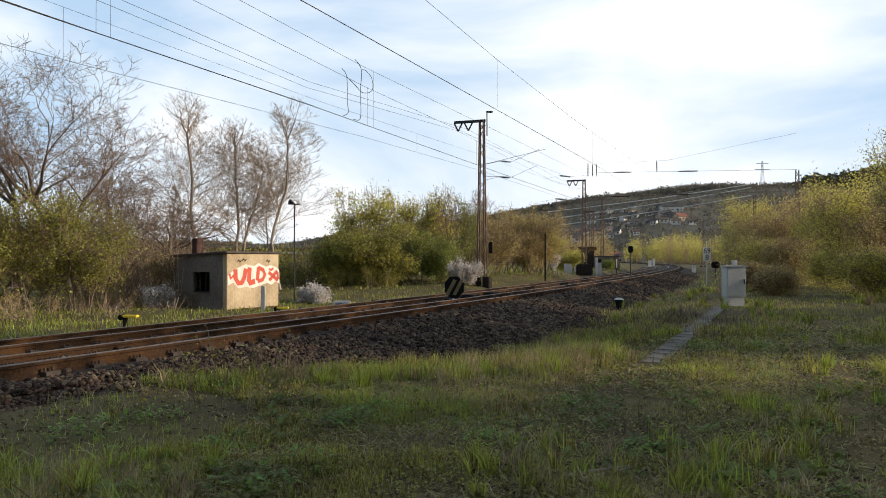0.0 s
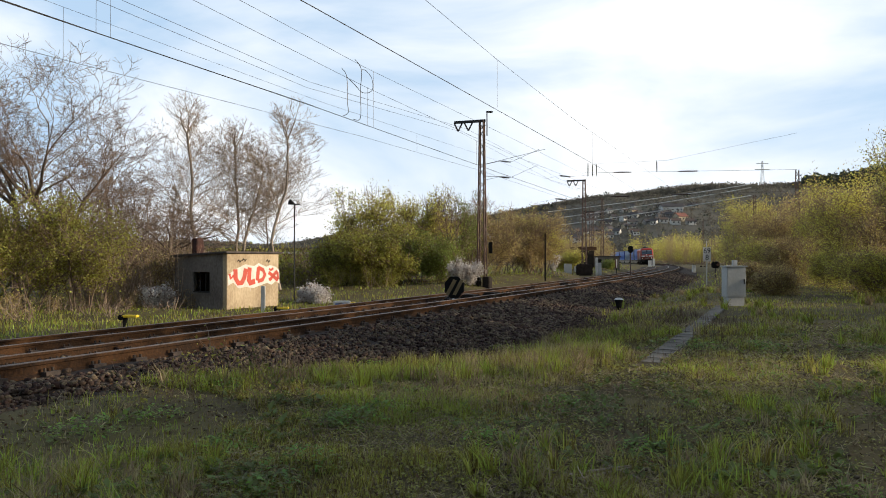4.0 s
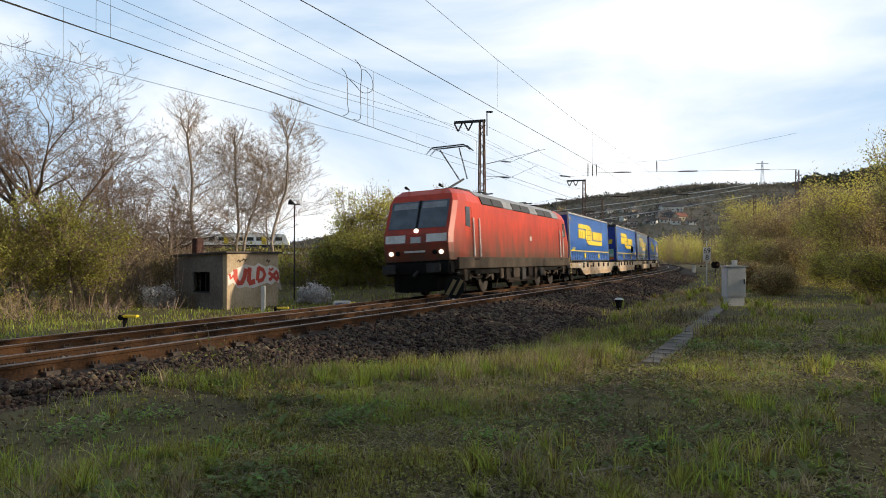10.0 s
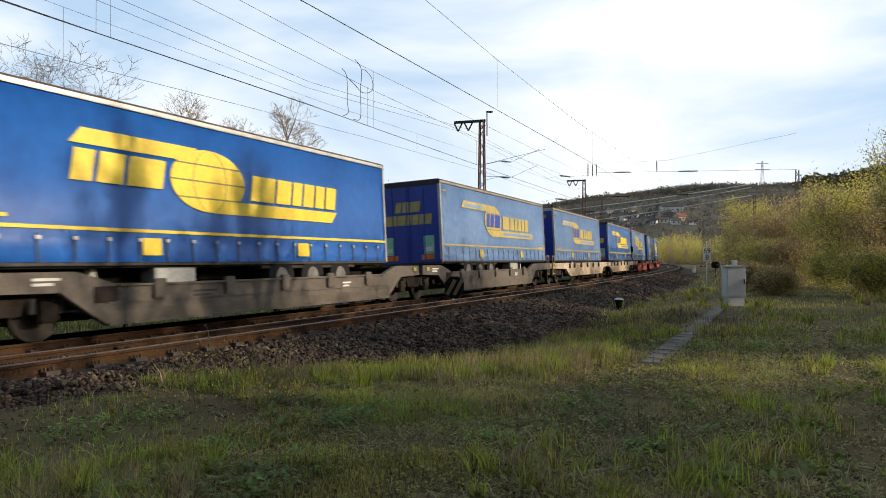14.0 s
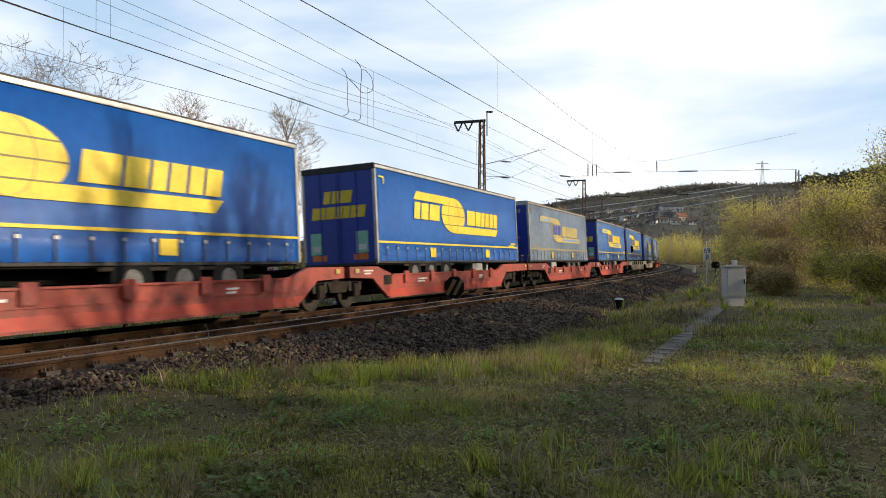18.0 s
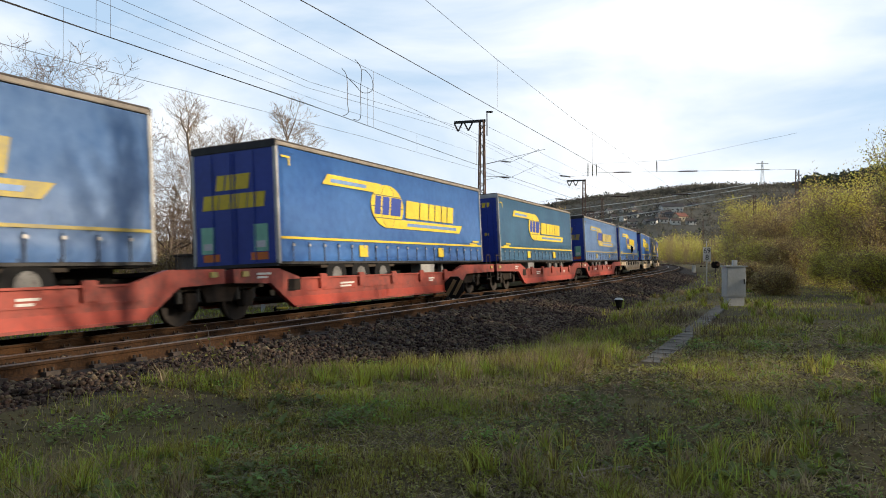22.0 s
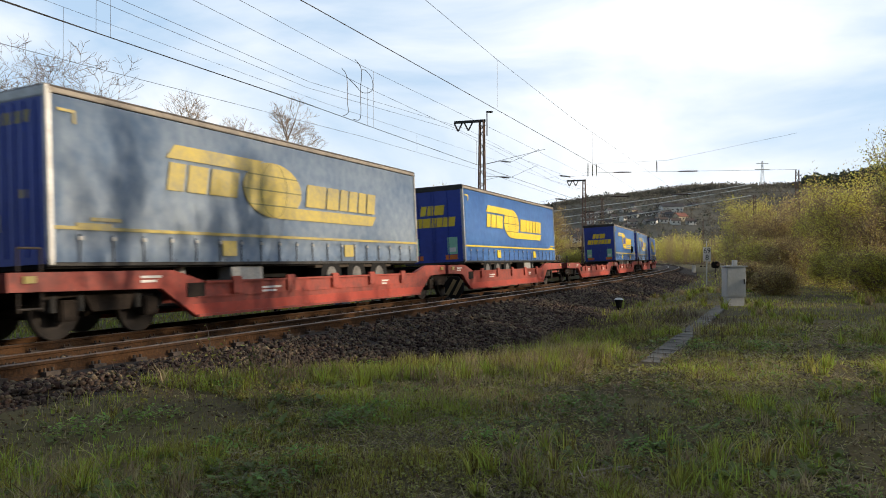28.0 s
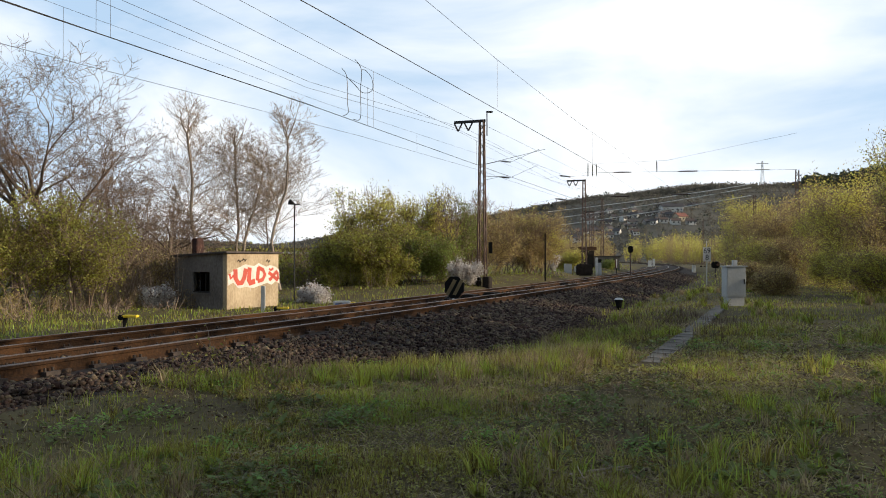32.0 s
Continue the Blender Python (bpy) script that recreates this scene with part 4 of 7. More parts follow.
def body_ring(k, back=False):
    """A cross-section set back by k metres from the slanted nose."""
    side = [(1.47, 1.32), (1.48, 1.6), (1.48, 1.95), (1.48, 2.3), (1.48, 2.95), (1.47, 3.5), (1.34, 3.80), (1.10, 4.0)]
    taper = 0.87 if k == 0 else (0.94 if k < 0.4 else 1.0)
    ring = []
    for x, z in side:
        yy = front_y(z) + k
        ring.append((x * taper, yy, z))
    return ring


def shell(rings, cap=True):
    """A closed skin through rings of right-hand points, mirrored to the other side."""
    bm = bmesh.new()
    R = [[bm.verts.new(p) for p in r] for r in rings]
    L = [[bm.verts.new((-p[0], p[1], p[2])) for p in r] for r in rings]
    n = len(rings[0])
    for i in range(len(rings) - 1):
        for j in range(n - 1):
            bm.faces.new((R[i][j], R[i + 1][j], R[i + 1][j + 1], R[i][j + 1]))
            bm.faces.new((L[i][j], L[i][j + 1], L[i + 1][j + 1], L[i + 1][j]))
        bm.faces.new((R[i][n - 1], R[i + 1][n - 1], L[i + 1][n - 1], L[i][n - 1]))
        bm.faces.new((R[i][0], L[i][0], L[i + 1][0], R[i + 1][0]))
    if cap:
        for A, B in ((R[0], L[0]), (R[-1], L[-1])):
            for j in range(n - 1):
                bm.faces.new((A[j], A[j + 1], B[j + 1], B[j]))
    bmesh.ops.recalc_face_normals(bm, faces=bm.faces)
    return bm


def front_panel(x0, x1, z0, z1, end, out=0.012, thick=0.03, shrink=1.0):
    """A plate lying on the slanted nose, at the head (0) or the tail (1)."""
    bm = bmesh.new()
    k = lambda y: LOCO_L - y if end else y
    pts = [(x0, z0), (x1, z0), (x1, z1), (x0, z1)]
    a = [bm.verts.new((x, k(front_y(z) - out), z)) for x, z in pts]
    b = [bm.verts.new((x, k(front_y(z) + thick), z)) for x, z in pts]
    bm.faces.new(a)
    bm.faces.new(b[::-1])
    for i in range(4):
        bm.faces.new((a[i], a[(i + 1) % 4], b[(i + 1) % 4], b[i]))
    bmesh.ops.recalc_face_normals(bm, faces=bm.faces)
    return bm


def build_loco():
    loco = thing("electric_locomotive", Matrix.Identity(4), "red electric freight locomotive with grey roof, headlights lit", "locomotive")
    front = [body_ring(k) for k in (0.0, 0.25, 0.9, 2.6)]
    back = [[(x, LOCO_L - y, z) for x, y, z in body_ring(k)] for k in (2.6, 0.9, 0.25, 0.0)]
    body = part("body", shell(front + back), M["loco_red"], loco, "sun-faded red body with soot streaks", smooth=False)
    low = [[(x, y, z) for x, y, z in ((1.475, k, 0.98), (1.482, k, 1.4))] for k in (0.5, 0.6, LOCO_L - 0.6, LOCO_L - 0.5)]
    part("skirt", shell(low), M["loco_grey"], loco, "dirt-grey lower body band")
    roof = [[(1.352, y, 3.81), (1.12, y, 4.025), (0.55, y, 4.13)] for y in (2.9, 3.0, LOCO_L - 3.0, LOCO_L - 2.9)]
    part("roof", shell(roof), M["loco_roof"], loco, "grey roof with sloping vent panels")
    for i in range(9):
        y = 3.2 + i * 1.36
        bm = bmesh.new()
        v = [bm.verts.new(c) for c in ((1.474, y, 3.49), (1.474, y + 1.26, 3.49), (1.345, y + 1.26, 3.80), (1.345, y, 3.80))]
        f = bm.faces.new(v)
        r = bmesh.ops.extrude_face_region(bm, geom=[f])
        bmesh.ops.translate(bm, verts=[g for g in r["geom"] if isinstance(g, bmesh.types.BMVert)], vec=(0.03, 0, 0.03))
        bmesh.ops.recalc_face_normals(bm, faces=bm.faces)
        part("roof_vent", bm, M["loco_roof"] if i % 3 == 2 else M["dark_steel"], body)
    part("underframe", box(-1.3, 1.3, 0.7, LOCO_L - 0.7, 0.75, 1.0, bevel=0.03), M["black"], loco, "black underframe")
    part("transformer_box", box(-1.25, 1.25, 6.9, 11.2, 0.32, 0.8, bevel=0.06), M["bogie"], loco)
    for y in (3.6, 14.5):
        b = bogie(loco, y, 2.6, 0.61, LOCO_WHEEL, True)
        for k in (-1, 1):
            part("sand_box", box(1.12, 1.36, y + k * 2.15 - 0.2, y + k * 2.15 + 0.2, 0.52, 0.95, bevel=0.03), M["loco_grey"], b)
            part("brake_unit", box(0.95, 1.25, y + k * 0.62 - 0.16, y + k * 0.62 + 0.16, 0.62, 0.95, bevel=0.04), M["bogie"], b)
            part("pipe", rod((1.2, y + k * 2.0, 0.55), (1.15, y + k * 1.75, 0.16), 0.025), M["loco_grey"], b)
            part("axle_cover", disc((1.17, y + k * 1.3, 0.61), (1, 0, 0), 0.15, 0.08, n=16), M["loco_grey"], b)
            part("link_rod", rod((1.17, y + k * 1.25, 0.72), (1.17, y + k * 0.45, 0.55), 0.04), M["loco_grey"], b)
    for i, (y, w, h) in enumerate(((6.2, 0.5, 0.5), (7.3, 0.9, 0.42), (8.6, 0.6, 0.55), (9.6, 0.8, 0.4), (10.7, 0.45, 0.5), (11.7, 0.5, 0.42))):
        part("equipment_box", box(1.0, 1.38, y, y + w, 0.95 - h, 0.97, bevel=0.03), (M["bogie"], M["loco_grey"], M["dark_steel"])[i % 3], loco)
    for end in (0, 1):
        k = lambda y: LOCO_L - y if end else y
        ws = part("windscreen", front_panel(-1.16, 1.16, 2.52, 3.56, end), M["cab_glass"], loco, "dark slanted windscreen")
        # lighter strips put the sky's reflection into the top of the glass
        for sx in (-1, 1):
            part("sun_blind", front_panel(min(sx * 0.1, sx * 1.07), max(sx * 0.1, sx * 1.07), 3.27, 3.50, end, 0.016), M["loco_roof"], ws)
        part("window_post", front_panel(-0.05, 0.05, 2.50, 3.58, end, 0.02), M["black"], ws)
        for sx in (-1, 1):
            part("light_panel", front_panel(min(sx * 0.42, sx * 1.22), max(sx * 0.42, sx * 1.22), 2.0, 2.29, end), M["white"], loco, "light grey panel on the nose")
            part("headlight", disc((sx * 1.0, k(-0.005), 1.62), (0, 1, 0), 0.078, 0.06), M["lamp_glow"] if not end else M["glass"], loco, "round lit headlight" if not end else "round dark tail lamp")
            part("tail_lamp", disc((sx * 0.74, k(0.0), 1.62), (0, 1, 0), 0.09, 0.05), M["black"], loco)
            b = part("buffer", rod((sx * 0.875, k(0.25), 1.05), (sx * 0.875, k(-0.45), 1.05), 0.11, n=14), M["black"], loco, "black buffer")
            part("buffer_head", box(sx * 0.875 - 0.27, sx * 0.875 + 0.27, min(k(-0.45), k(-0.53)), max(k(-0.45), k(-0.53)), 0.88, 1.22, bevel=0.03), M["dark_steel"], b)
            part("step", box(sx * 1.28 - 0.16, sx * 1.28 + 0.16, min(k(0.35), k(0.6)), max(k(0.35), k(0.6)), 0.46, 0.5), M["dark_steel"], loco)
            part("step", box(sx * 1.28 - 0.16, sx * 1.28 + 0.16, min(k(0.35), k(0.6)), max(k(0.35), k(0.6)), 0.82, 0.86), M["dark_steel"], loco)
            part("horn", rod((sx * 0.7, k(1.15), 4.08), (sx * 0.7, k(0.85), 4.13), 0.035, r2=0.06), M["black"], loco)
            door = part("cab_door", box(min(sx * 1.475, sx * 1.487), max(sx * 1.475, sx * 1.487), min(k(1.95), k(2.75)), max(k(1.95), k(2.75)), 1.42, 3.3), M["loco_red"], loco)
            for yy in (2.02, 2.68):
                part("handrail", rod((sx * 1.53, k(yy), 1.42), (sx * 1.53, k(yy), 2.9), 0.032), M["white"], door, "pale handrail")
            for zz in (0.55, 0.85, 1.3):
                part("step", box(min(sx * 1.3, sx * 1.5), max(sx * 1.3, sx * 1.5), min(k(2.1), k(2.6)), max(k(2.1), k(2.6)), zz, zz + 0.05), M["black"], door)
            win = bmesh.new()
            ys = [k(1.28), k(1.75), k(1.78), k(1.36)]
            prism([(ys[0], 2.58), (ys[1], 2.53), (ys[2], 3.3), (ys[3], 3.3)], min(sx * 1.47, sx * 1.495), max(sx * 1.47, sx * 1.495), win)
            part("side_window", win, M["cab_glass"], loco, "dark cab side window")
        part("top_headlight", disc((0, k(front_y(2.42) - 0.0), 2.42), (0, 1, -0.4), 0.085, 0.06), M["lamp_glow"] if not end else M["glass"], loco)
        part("logo_plate", front_panel(-0.2, 0.2, 1.98, 2.2, end, 0.015), M["grey_paint"], loco)
        part("number_bar", front_panel(-0.45, 0.35, 1.63, 1.70, end, 0.05), M["white"], loco, "row of small white figures as a bar")
        part("buffer_beam", box(-1.3, 1.3, min(k(0.06), k(0.5)), max(k(0.06), k(0.5)), 0.8, 1.3, bevel=0.06), M["black"], loco)
        plough = bmesh.new()
        rows = [(-1.2, 0.55), (-0.8, 0.12), (-0.3, -0.06), (0.3, -0.06), (0.8, 0.12), (1.2, 0.55)]
        top, low = [plough.verts.new((x, k(y), 0.8)) for x, y in rows], [plough.verts.new((x * 0.94, k(y - 0.12), 0.17 + 0.05 * abs(x))) for x, y in rows]
        for i in range(5):
            plough.faces.new((top[i], top[i + 1], low[i + 1], low[i]))
        bmesh.ops.solidify(plough, geom=plough.faces[:], thickness=0.04)
        bmesh.ops.recalc_face_normals(plough, faces=plough.faces)
        part("snow_plough", plough, M["black"], loco, "curved black rail guard plate")
        part("coupling", rod((0, k(-0.3), 0.75), (0, k(0.2), 1.0), 0.06), M["dark_steel"], loco)
    part("emblem", box(1.478, 1.490, 9.75, 10.05, 2.2, 2.4), M["grey_paint"], loco, "small pale emblem plate")
    # pantographs: the front one is raised
    pan = part("pantograph", box(-0.5, 0.5, 3.1, 4.6, 4.2, 4.26), M["dark_steel"], loco, "raised single-arm pantograph")
    part("lower_arm", rod((0, 3.3, 4.24), (0, 5.15, 4.82), 0.05), M["dark_steel"], pan)
    for sx in (-1, 1):
        part("upper_arm", rod((sx * 0.18, 5.15, 4.82), (sx * 0.42, 3.75, 5.92), 0.026), M["dark_steel"], pan)
        part("insulator", rod((sx * 0.4, 3.2, 4.1), (sx * 0.4, 3.2, 4.22), 0.07), M["insulator"], pan)
        part("insulator", rod((sx * 0.4, 4.5, 4.1), (sx * 0.4, 4.5, 4.22), 0.07), M["insulator"], pan)
    for yy in (3.55, 3.95):
        bm = rod((-0.7, yy, 6.02), (0.7, yy, 6.02), 0.03)
        rod((0.7, yy, 6.02), (0.97, yy, 5.78), 0.022, bm)
        rod((-0.7, yy, 6.02), (-0.97, yy, 5.78), 0.022, bm)
        part("contact_strip", bm, M["dark_steel"], pan)
    for yy in (6.2, 12.6, 14.6):
        bm = bmesh.new()
        rod((-0.55, yy, 4.3), (0.55, yy, 4.3), 0.03, bm)
        rod((-0.5, yy + 1.3, 4.35), (0.5, yy + 1.3, 4.35), 0.03, bm)
        for sx in (-1, 1):
            rod((sx * 0.45, yy, 4.3), (sx * 0.3, yy + 1.3, 4.35), 0.025, bm)
            rod((sx * 0.45, yy + 0.1, 4.08), (sx * 0.45, yy + 0.1, 4.3), 0.04, bm)
        part("folded_pantograph" if yy > 10 else "roof_gear", bm, M["dark_steel"], loco, "folded dark roof equipment")
    MOVERS.append((loco, 0.2, 3.6, 14.5))
    return loco


build_loco()


def plain_logo(parent, x, kind, material):
    """The yellow side emblem as plain shapes: slanted bars, a globe and blocks."""
    first = kind == "A"
    # start of the upper bar, end of the lower one, middle of the globe, its half axes
    b0, b1, cx, cz, rx, rz = (2.57, 10.85, 5.96, 2.93, 1.11, 0.64) if first else (1.98, 11.5, 5.58, 2.92, 1.05, 0.65)
    base = part("emblem", slab([(b0 + 0.26, 3.57), (b0, 3.29), (cx - 0.9, 3.29), (cx - 0.35, 3.57)], x, 0, 0.004), material, parent, "yellow emblem of slanted bars, globe and blocks")
    globe = [(cx + rx * math.cos(i * math.pi / 24), cz + rz * math.sin(i * math.pi / 24)) for i in range(48)]
    part("globe", slab(globe, x, 0, 0.006), material, base)
    part("lower_bar", slab([(cx + 0.9, 2.56), (b1, 2.56), (b1 - 0.27, 2.28), (cx + 0.1, 2.28)], x, 0, 0.0045), material, base)
    for zz in (-0.36, -0.02, 0.32):
        w = rx * math.sqrt(1 - (zz / rz) ** 2) - 0.01
        part("globe_line", slab([(cx - w, cz + zz - 0.016), (cx + w, cz + zz - 0.016), (cx + w, cz + zz + 0.016), (cx - w, cz + zz + 0.016)], x, 0, 0.009), GLOBE_LINE, base)
    for q in (-0.5, 0.5):
        arc = [(cx + q * math.cos(i * math.pi / 12 - math.pi / 2), cz + (rz - 0.01) * math.sin(i * math.pi / 12 - math.pi / 2)) for i in range(13)]
        part("globe_line", slab(arc + [(a + 0.024, b) for a, b in arc[::-1]], x, 0, 0.0085), GLOBE_LINE, base)
    small = [(2.60, 0.50), (3.14, 0.62), (3.80, 0.92)] if first else [(4.74, 0.42), (5.20, 0.50), (5.74, 0.74)]
    blocks = [(a, w, 2.66, 3.21, material if first else TRAILER_END) for a, w in small]
    a = 7.28 if first else 6.80
    for w in (0.92, 0.62, 0.44, 0.50, 0.46, 0.52) if first else (1.02, 0.70, 0.48, 0.54, 0.50, 0.58):
        blocks.append((a, w, 2.63, 3.20, material))
        a += w + 0.02
    for a, w, z0, z1, m in blocks:
        part("block", slab([(a - 0.03, z0), (a + w - 0.09, z0), (a + w + 0.02, z1), (a + 0.08, z1)], x, 0, 0.007 if m is material else 0.012), m, base)
    if not first:
        part("strip_bar", slab([(2.35, 3.36), (4.25, 3.36), (4.29, 3.46), (2.39, 3.46)], x, 0, 0.009), CURTAIN["faded"], base)
        part("strip_bar", slab([(6.85, 2.37), (10.9, 2.37), (10.94, 2.47), (6.89, 2.47)], x, 0, 0.009), CURTAIN["faded"], base)


GLOBE_LINE = mat("olive_line", (0.22, 0.20, 0.05), 0.6, dark=(0.14, 0.13, 0.05), bump=0)


def slab(pts, x, y0, proud):
    """A thin plate on the wall at x, its outline given along the wall from y0 and up."""
    return prism([(y0 + a, b) for a, b in pts], x - 0.004, x + proud)


RAIL_DULL = mat("sooty_top_rail", (0.30, 0.26, 0.21), 0.7, dark=(0.15, 0.13, 0.11), scale=2, fine=14, bump=0.05)
TW, TL, TB, TT = 1.275, 13.6, 1.28, 4.19


def strap_meshes():
    a = mesh_of(box(0.004, 0.014, 0, 0.03, 0.0, 0.47), mat("grey_blue_strap", (0.06, 0.075, 0.10), 0.7))
    bm = box(0.012, 0.036, -0.015, 0.065, 0.37, 0.43)
    return a, mesh_of(bm, ALU)


STRAP, BUCKLE = strap_meshes()


def build_trailer(u, kind, cloth, rear_first):
    words = {"bright": "bright blue", "royal": "royal blue", "mid": "worn blue", "faded": "faded grey-blue", "grey": "sooty grey-blue", "teal": "dark teal", "sooty": "dark sooty"}[cloth]
    tr = thing("semi_trailer", Matrix.Identity(4), words + " curtain-sided semi-trailer with yellow emblem, standing on a wagon", "trailer", "trailers on the train")
    old = cloth in ("faded", "grey")
    yel = M["yellow_old"] if old else M["yellow"]
    cm = CURTAIN[cloth]
    # curtain with shallow folds along its foot
    for sx in (1, -1):
        bm = bmesh.new()
        ny = 55
        rows = [TB + 0.0, TB + 0.42, TB + 0.5, TT - 0.16]
        grid = []
        for j, z in enumerate(rows):
            line = []
            for i in range(ny + 1):
                y = 0.09 + (TL - 0.18) * i / ny
                wob = (0.012 * math.sin(i * 2.1 + j) if j < 2 else 0.004 * math.sin(i * 0.7)) if 0 < i < ny else 0
                line.append(bm.verts.new((sx * (TW - 0.02 + wob), y, z)))
            grid.append(line)
        for j in range(len(rows) - 1):
            for i in range(ny):
                bm.faces.new((grid[j][i], grid[j][i + 1], grid[j + 1][i + 1], grid[j + 1][i]))
        bmesh.ops.solidify(bm, geom=bm.faces[:], thickness=0.012)
        bmesh.ops.recalc_face_normals(bm, faces=bm.faces)
        cur = part("curtain", bm, cm, tr, words + " tarpaulin side curtain", smooth=True)
        if sx == 1:
            plain_logo(cur, TW + 0.002, kind, yel)
            part("stripe", box(TW - 0.012, TW + 0.006, 0.1, TL - 0.1, TB + 0.54, TB + 0.60), yel, cur)
            for yy in ((3.75, 9.2) if rear_first else (4.1, 9.0)):
                part("pad", box(TW + 0.0, TW + 0.018, yy, yy + 0.46, TB + 0.12, TB + 0.44), M["yellow_old"] if old else M["yellow"], cur, "yellow reflective patch")
            for i in range(19):
                yy = 0.55 + i * 0.69
                part("strap", STRAP, None, cur, at=Matrix.Translation((TW, yy, TB)))
                part("buckle", BUCKLE, None, cur, at=Matrix.Translation((TW, yy, TB)))
            yy = TL - 1.35 if rear_first else 0.5
            part("data_mark", box(TW + 0.0, TW + 0.008, yy, yy + 0.75, TB + 0.58, TB + 0.66), yel, cur)
            part("data_mark", box(TW + 0.0, TW + 0.008, yy + 0.3, yy + 0.95, TB + 0.70, TB + 0.76), yel, cur)
            part("corner_mark", box(TW + 0.0, TW + 0.008, 0.2, 0.55, TT - 0.42, TT - 0.37), yel, cur)
            part("corner_mark", box(TW + 0.0, TW + 0.008, 0.5, 0.55, TT - 0.6, TT - 0.42), yel, cur)
    # frame
    for yy in (0.0, TL - 0.09):
        for sx in (1, -1):
            part("corner_post", box(min(sx * (TW - 0.1), sx * TW), max(sx * (TW - 0.1), sx * TW), yy, yy + 0.09, TB - 0.04, TT - 0.1, bevel=0.01), ALU, tr)
    for sx in (1, -1):
        part("top_rail", box(min(sx * (TW - 0.08), sx * TW), max(sx * (TW - 0.08), sx * TW), 0, TL, TT - 0.14, TT - 0.05, bevel=0.012), ALU if cloth in ("bright", "royal") else RAIL_DULL, tr, "weathered aluminium top rail")
        part("bottom_rail", box(min(sx * (TW - 0.1), sx * (TW - 0.03)), max(sx * (TW - 0.1), sx * (TW - 0.03)), 0, TL, TB - 0.06, TB + 0.06), M["dark_steel"], tr)
    part("roof", box(-TW + 0.04, TW - 0.04, 0.0, TL, TT - 0.05, TT, bevel=0.015), M["roof_felt"], tr, "dark grey tarpaulin roof")
    part("floor", box(-TW + 0.1, TW - 0.1, 0.05, TL - 0.05, TB - 0.1, TB + 0.02), M["black"], tr)
    for end in (0, 1):
        y0, y1 = (0.0, 0.06) if end == 0 else (TL - 0.06, TL)
        is_rear = rear_first == (end == 0)
        wall = part("rear_door" if is_rear else "front_wall", box(-TW + 0.1, TW - 0.1, y0 + 0.012, y1 - 0.012, TB - 0.02, TT - 0.06), TRAILER_END, tr, "dark blue rear doors" if is_rear else "dark blue front wall")
        o = -1 if end == 0 else 1
        yf = y0 + 0.012 if end == 0 else y1 - 0.012

        def plate(name, x0, x1, z0, z1, m, slant=0.0, out=0.012):
            bm = bmesh.new()
            pts = [(x0, z0), (x1, z0), (x1 + slant, z1), (x0 + slant, z1)]
            a = [bm.verts.new((x, yf + o * out, z)) for x, z in pts]
            b = [bm.verts.new((x, yf - o * 0.004, z)) for x, z in pts]
            bm.faces.new(a), bm.faces.new(b[::-1])
            for i in range(4):
                bm.faces.new((a[i], a[(i + 1) % 4], b[(i + 1) % 4], b[i]))
            bmesh.ops.recalc_face_normals(bm, faces=bm.faces)
            part(name, bm, m, wall)

        part("header", box(-TW + 0.0, TW - 0.0, y0 - 0.01, y1 + 0.01, TT - 0.2, TT - 0.02, bevel=0.015), ALU if not is_rear else M["dark_steel"], tr)
        if end == 1:
            continue
        if is_rear:
            for i in range(3):
                plate("block", (-0.53, -0.25, 0.05)[i], (-0.30, 0.02, 0.44)[i], 3.07, 3.44, yel, 0.07)
            for i in range(6):
                plate("block", (-0.95, -0.46, -0.12, 0.13, 0.39, 0.63)[i], (-0.49, -0.15, 0.10, 0.36, 0.60, 0.88)[i], 2.61, 2.97, yel, 0.06)
            for x in (-1.01, 0.57):
                plate("sticker", x, x + 0.4, TB + 0.27, TB + 0.92, M["green"])
                plate("sticker_panel", x + 0.07, x + 0.33, TB + 0.36, TB + 0.52, M["white"], 0, 0.016)
            for x in (-0.96, 0.47):
                plate("reflector", x, x + 0.49, TB + 0.07, TB + 0.25, M["orange"])
            part("bumper_bar", box(-TW + 0.05, TW - 0.05, y0 - 0.03, y0 + 0.05, TB - 0.1, TB - 0.02), M["dark_steel"], tr)
            for x in (-0.62, -0.05, 0.05, 0.62):
                part("lock_rod", rod((x, y0 - 0.01, TB), (x, y0 - 0.01, TT - 0.25), 0.012, n=6), TRAILER_END, wall)
        else:
            for i in range(3):
                plate("block", -0.85 + i * 0.18, -0.71 + i * 0.18, 3.60, 3.80, yel, 0.04)
            for i in range(6):
                plate("block", -0.2 + i * 0.18, -0.06 + i * 0.18, 3.60, 3.80, yel, 0.04)
            for i in range(9):
                part("rib", box(-1.05 + i * 0.25, -1.0 + i * 0.25, y0 - 0.01, y0 + 0.02, TB + 0.1, TT - 0.25), TRAILER_END, wall)
            part("coupling_panel", box(-0.75, 0.1, y0 - 0.04, y0 + 0.02, TB + 0.55, TB + 0.85, bevel=0.01), M["grey_paint"], wall, "grey supply coupling panel")
            plate("mark", 0.6, 0.78, 2.36, 2.5, yel)
            plate("mark", -1.1, -0.95, 2.36, 2.5, yel)
    # running gear in the wagon's pocket
    ys = (2.6, 3.9, 5.2) if rear_first else (TL - 5.2, TL - 3.9, TL - 2.6)
    part("chassis", box(-0.5, 0.5, 0.3, TL - 0.3, TB - 0.35, TB - 0.1), M["black"], tr)
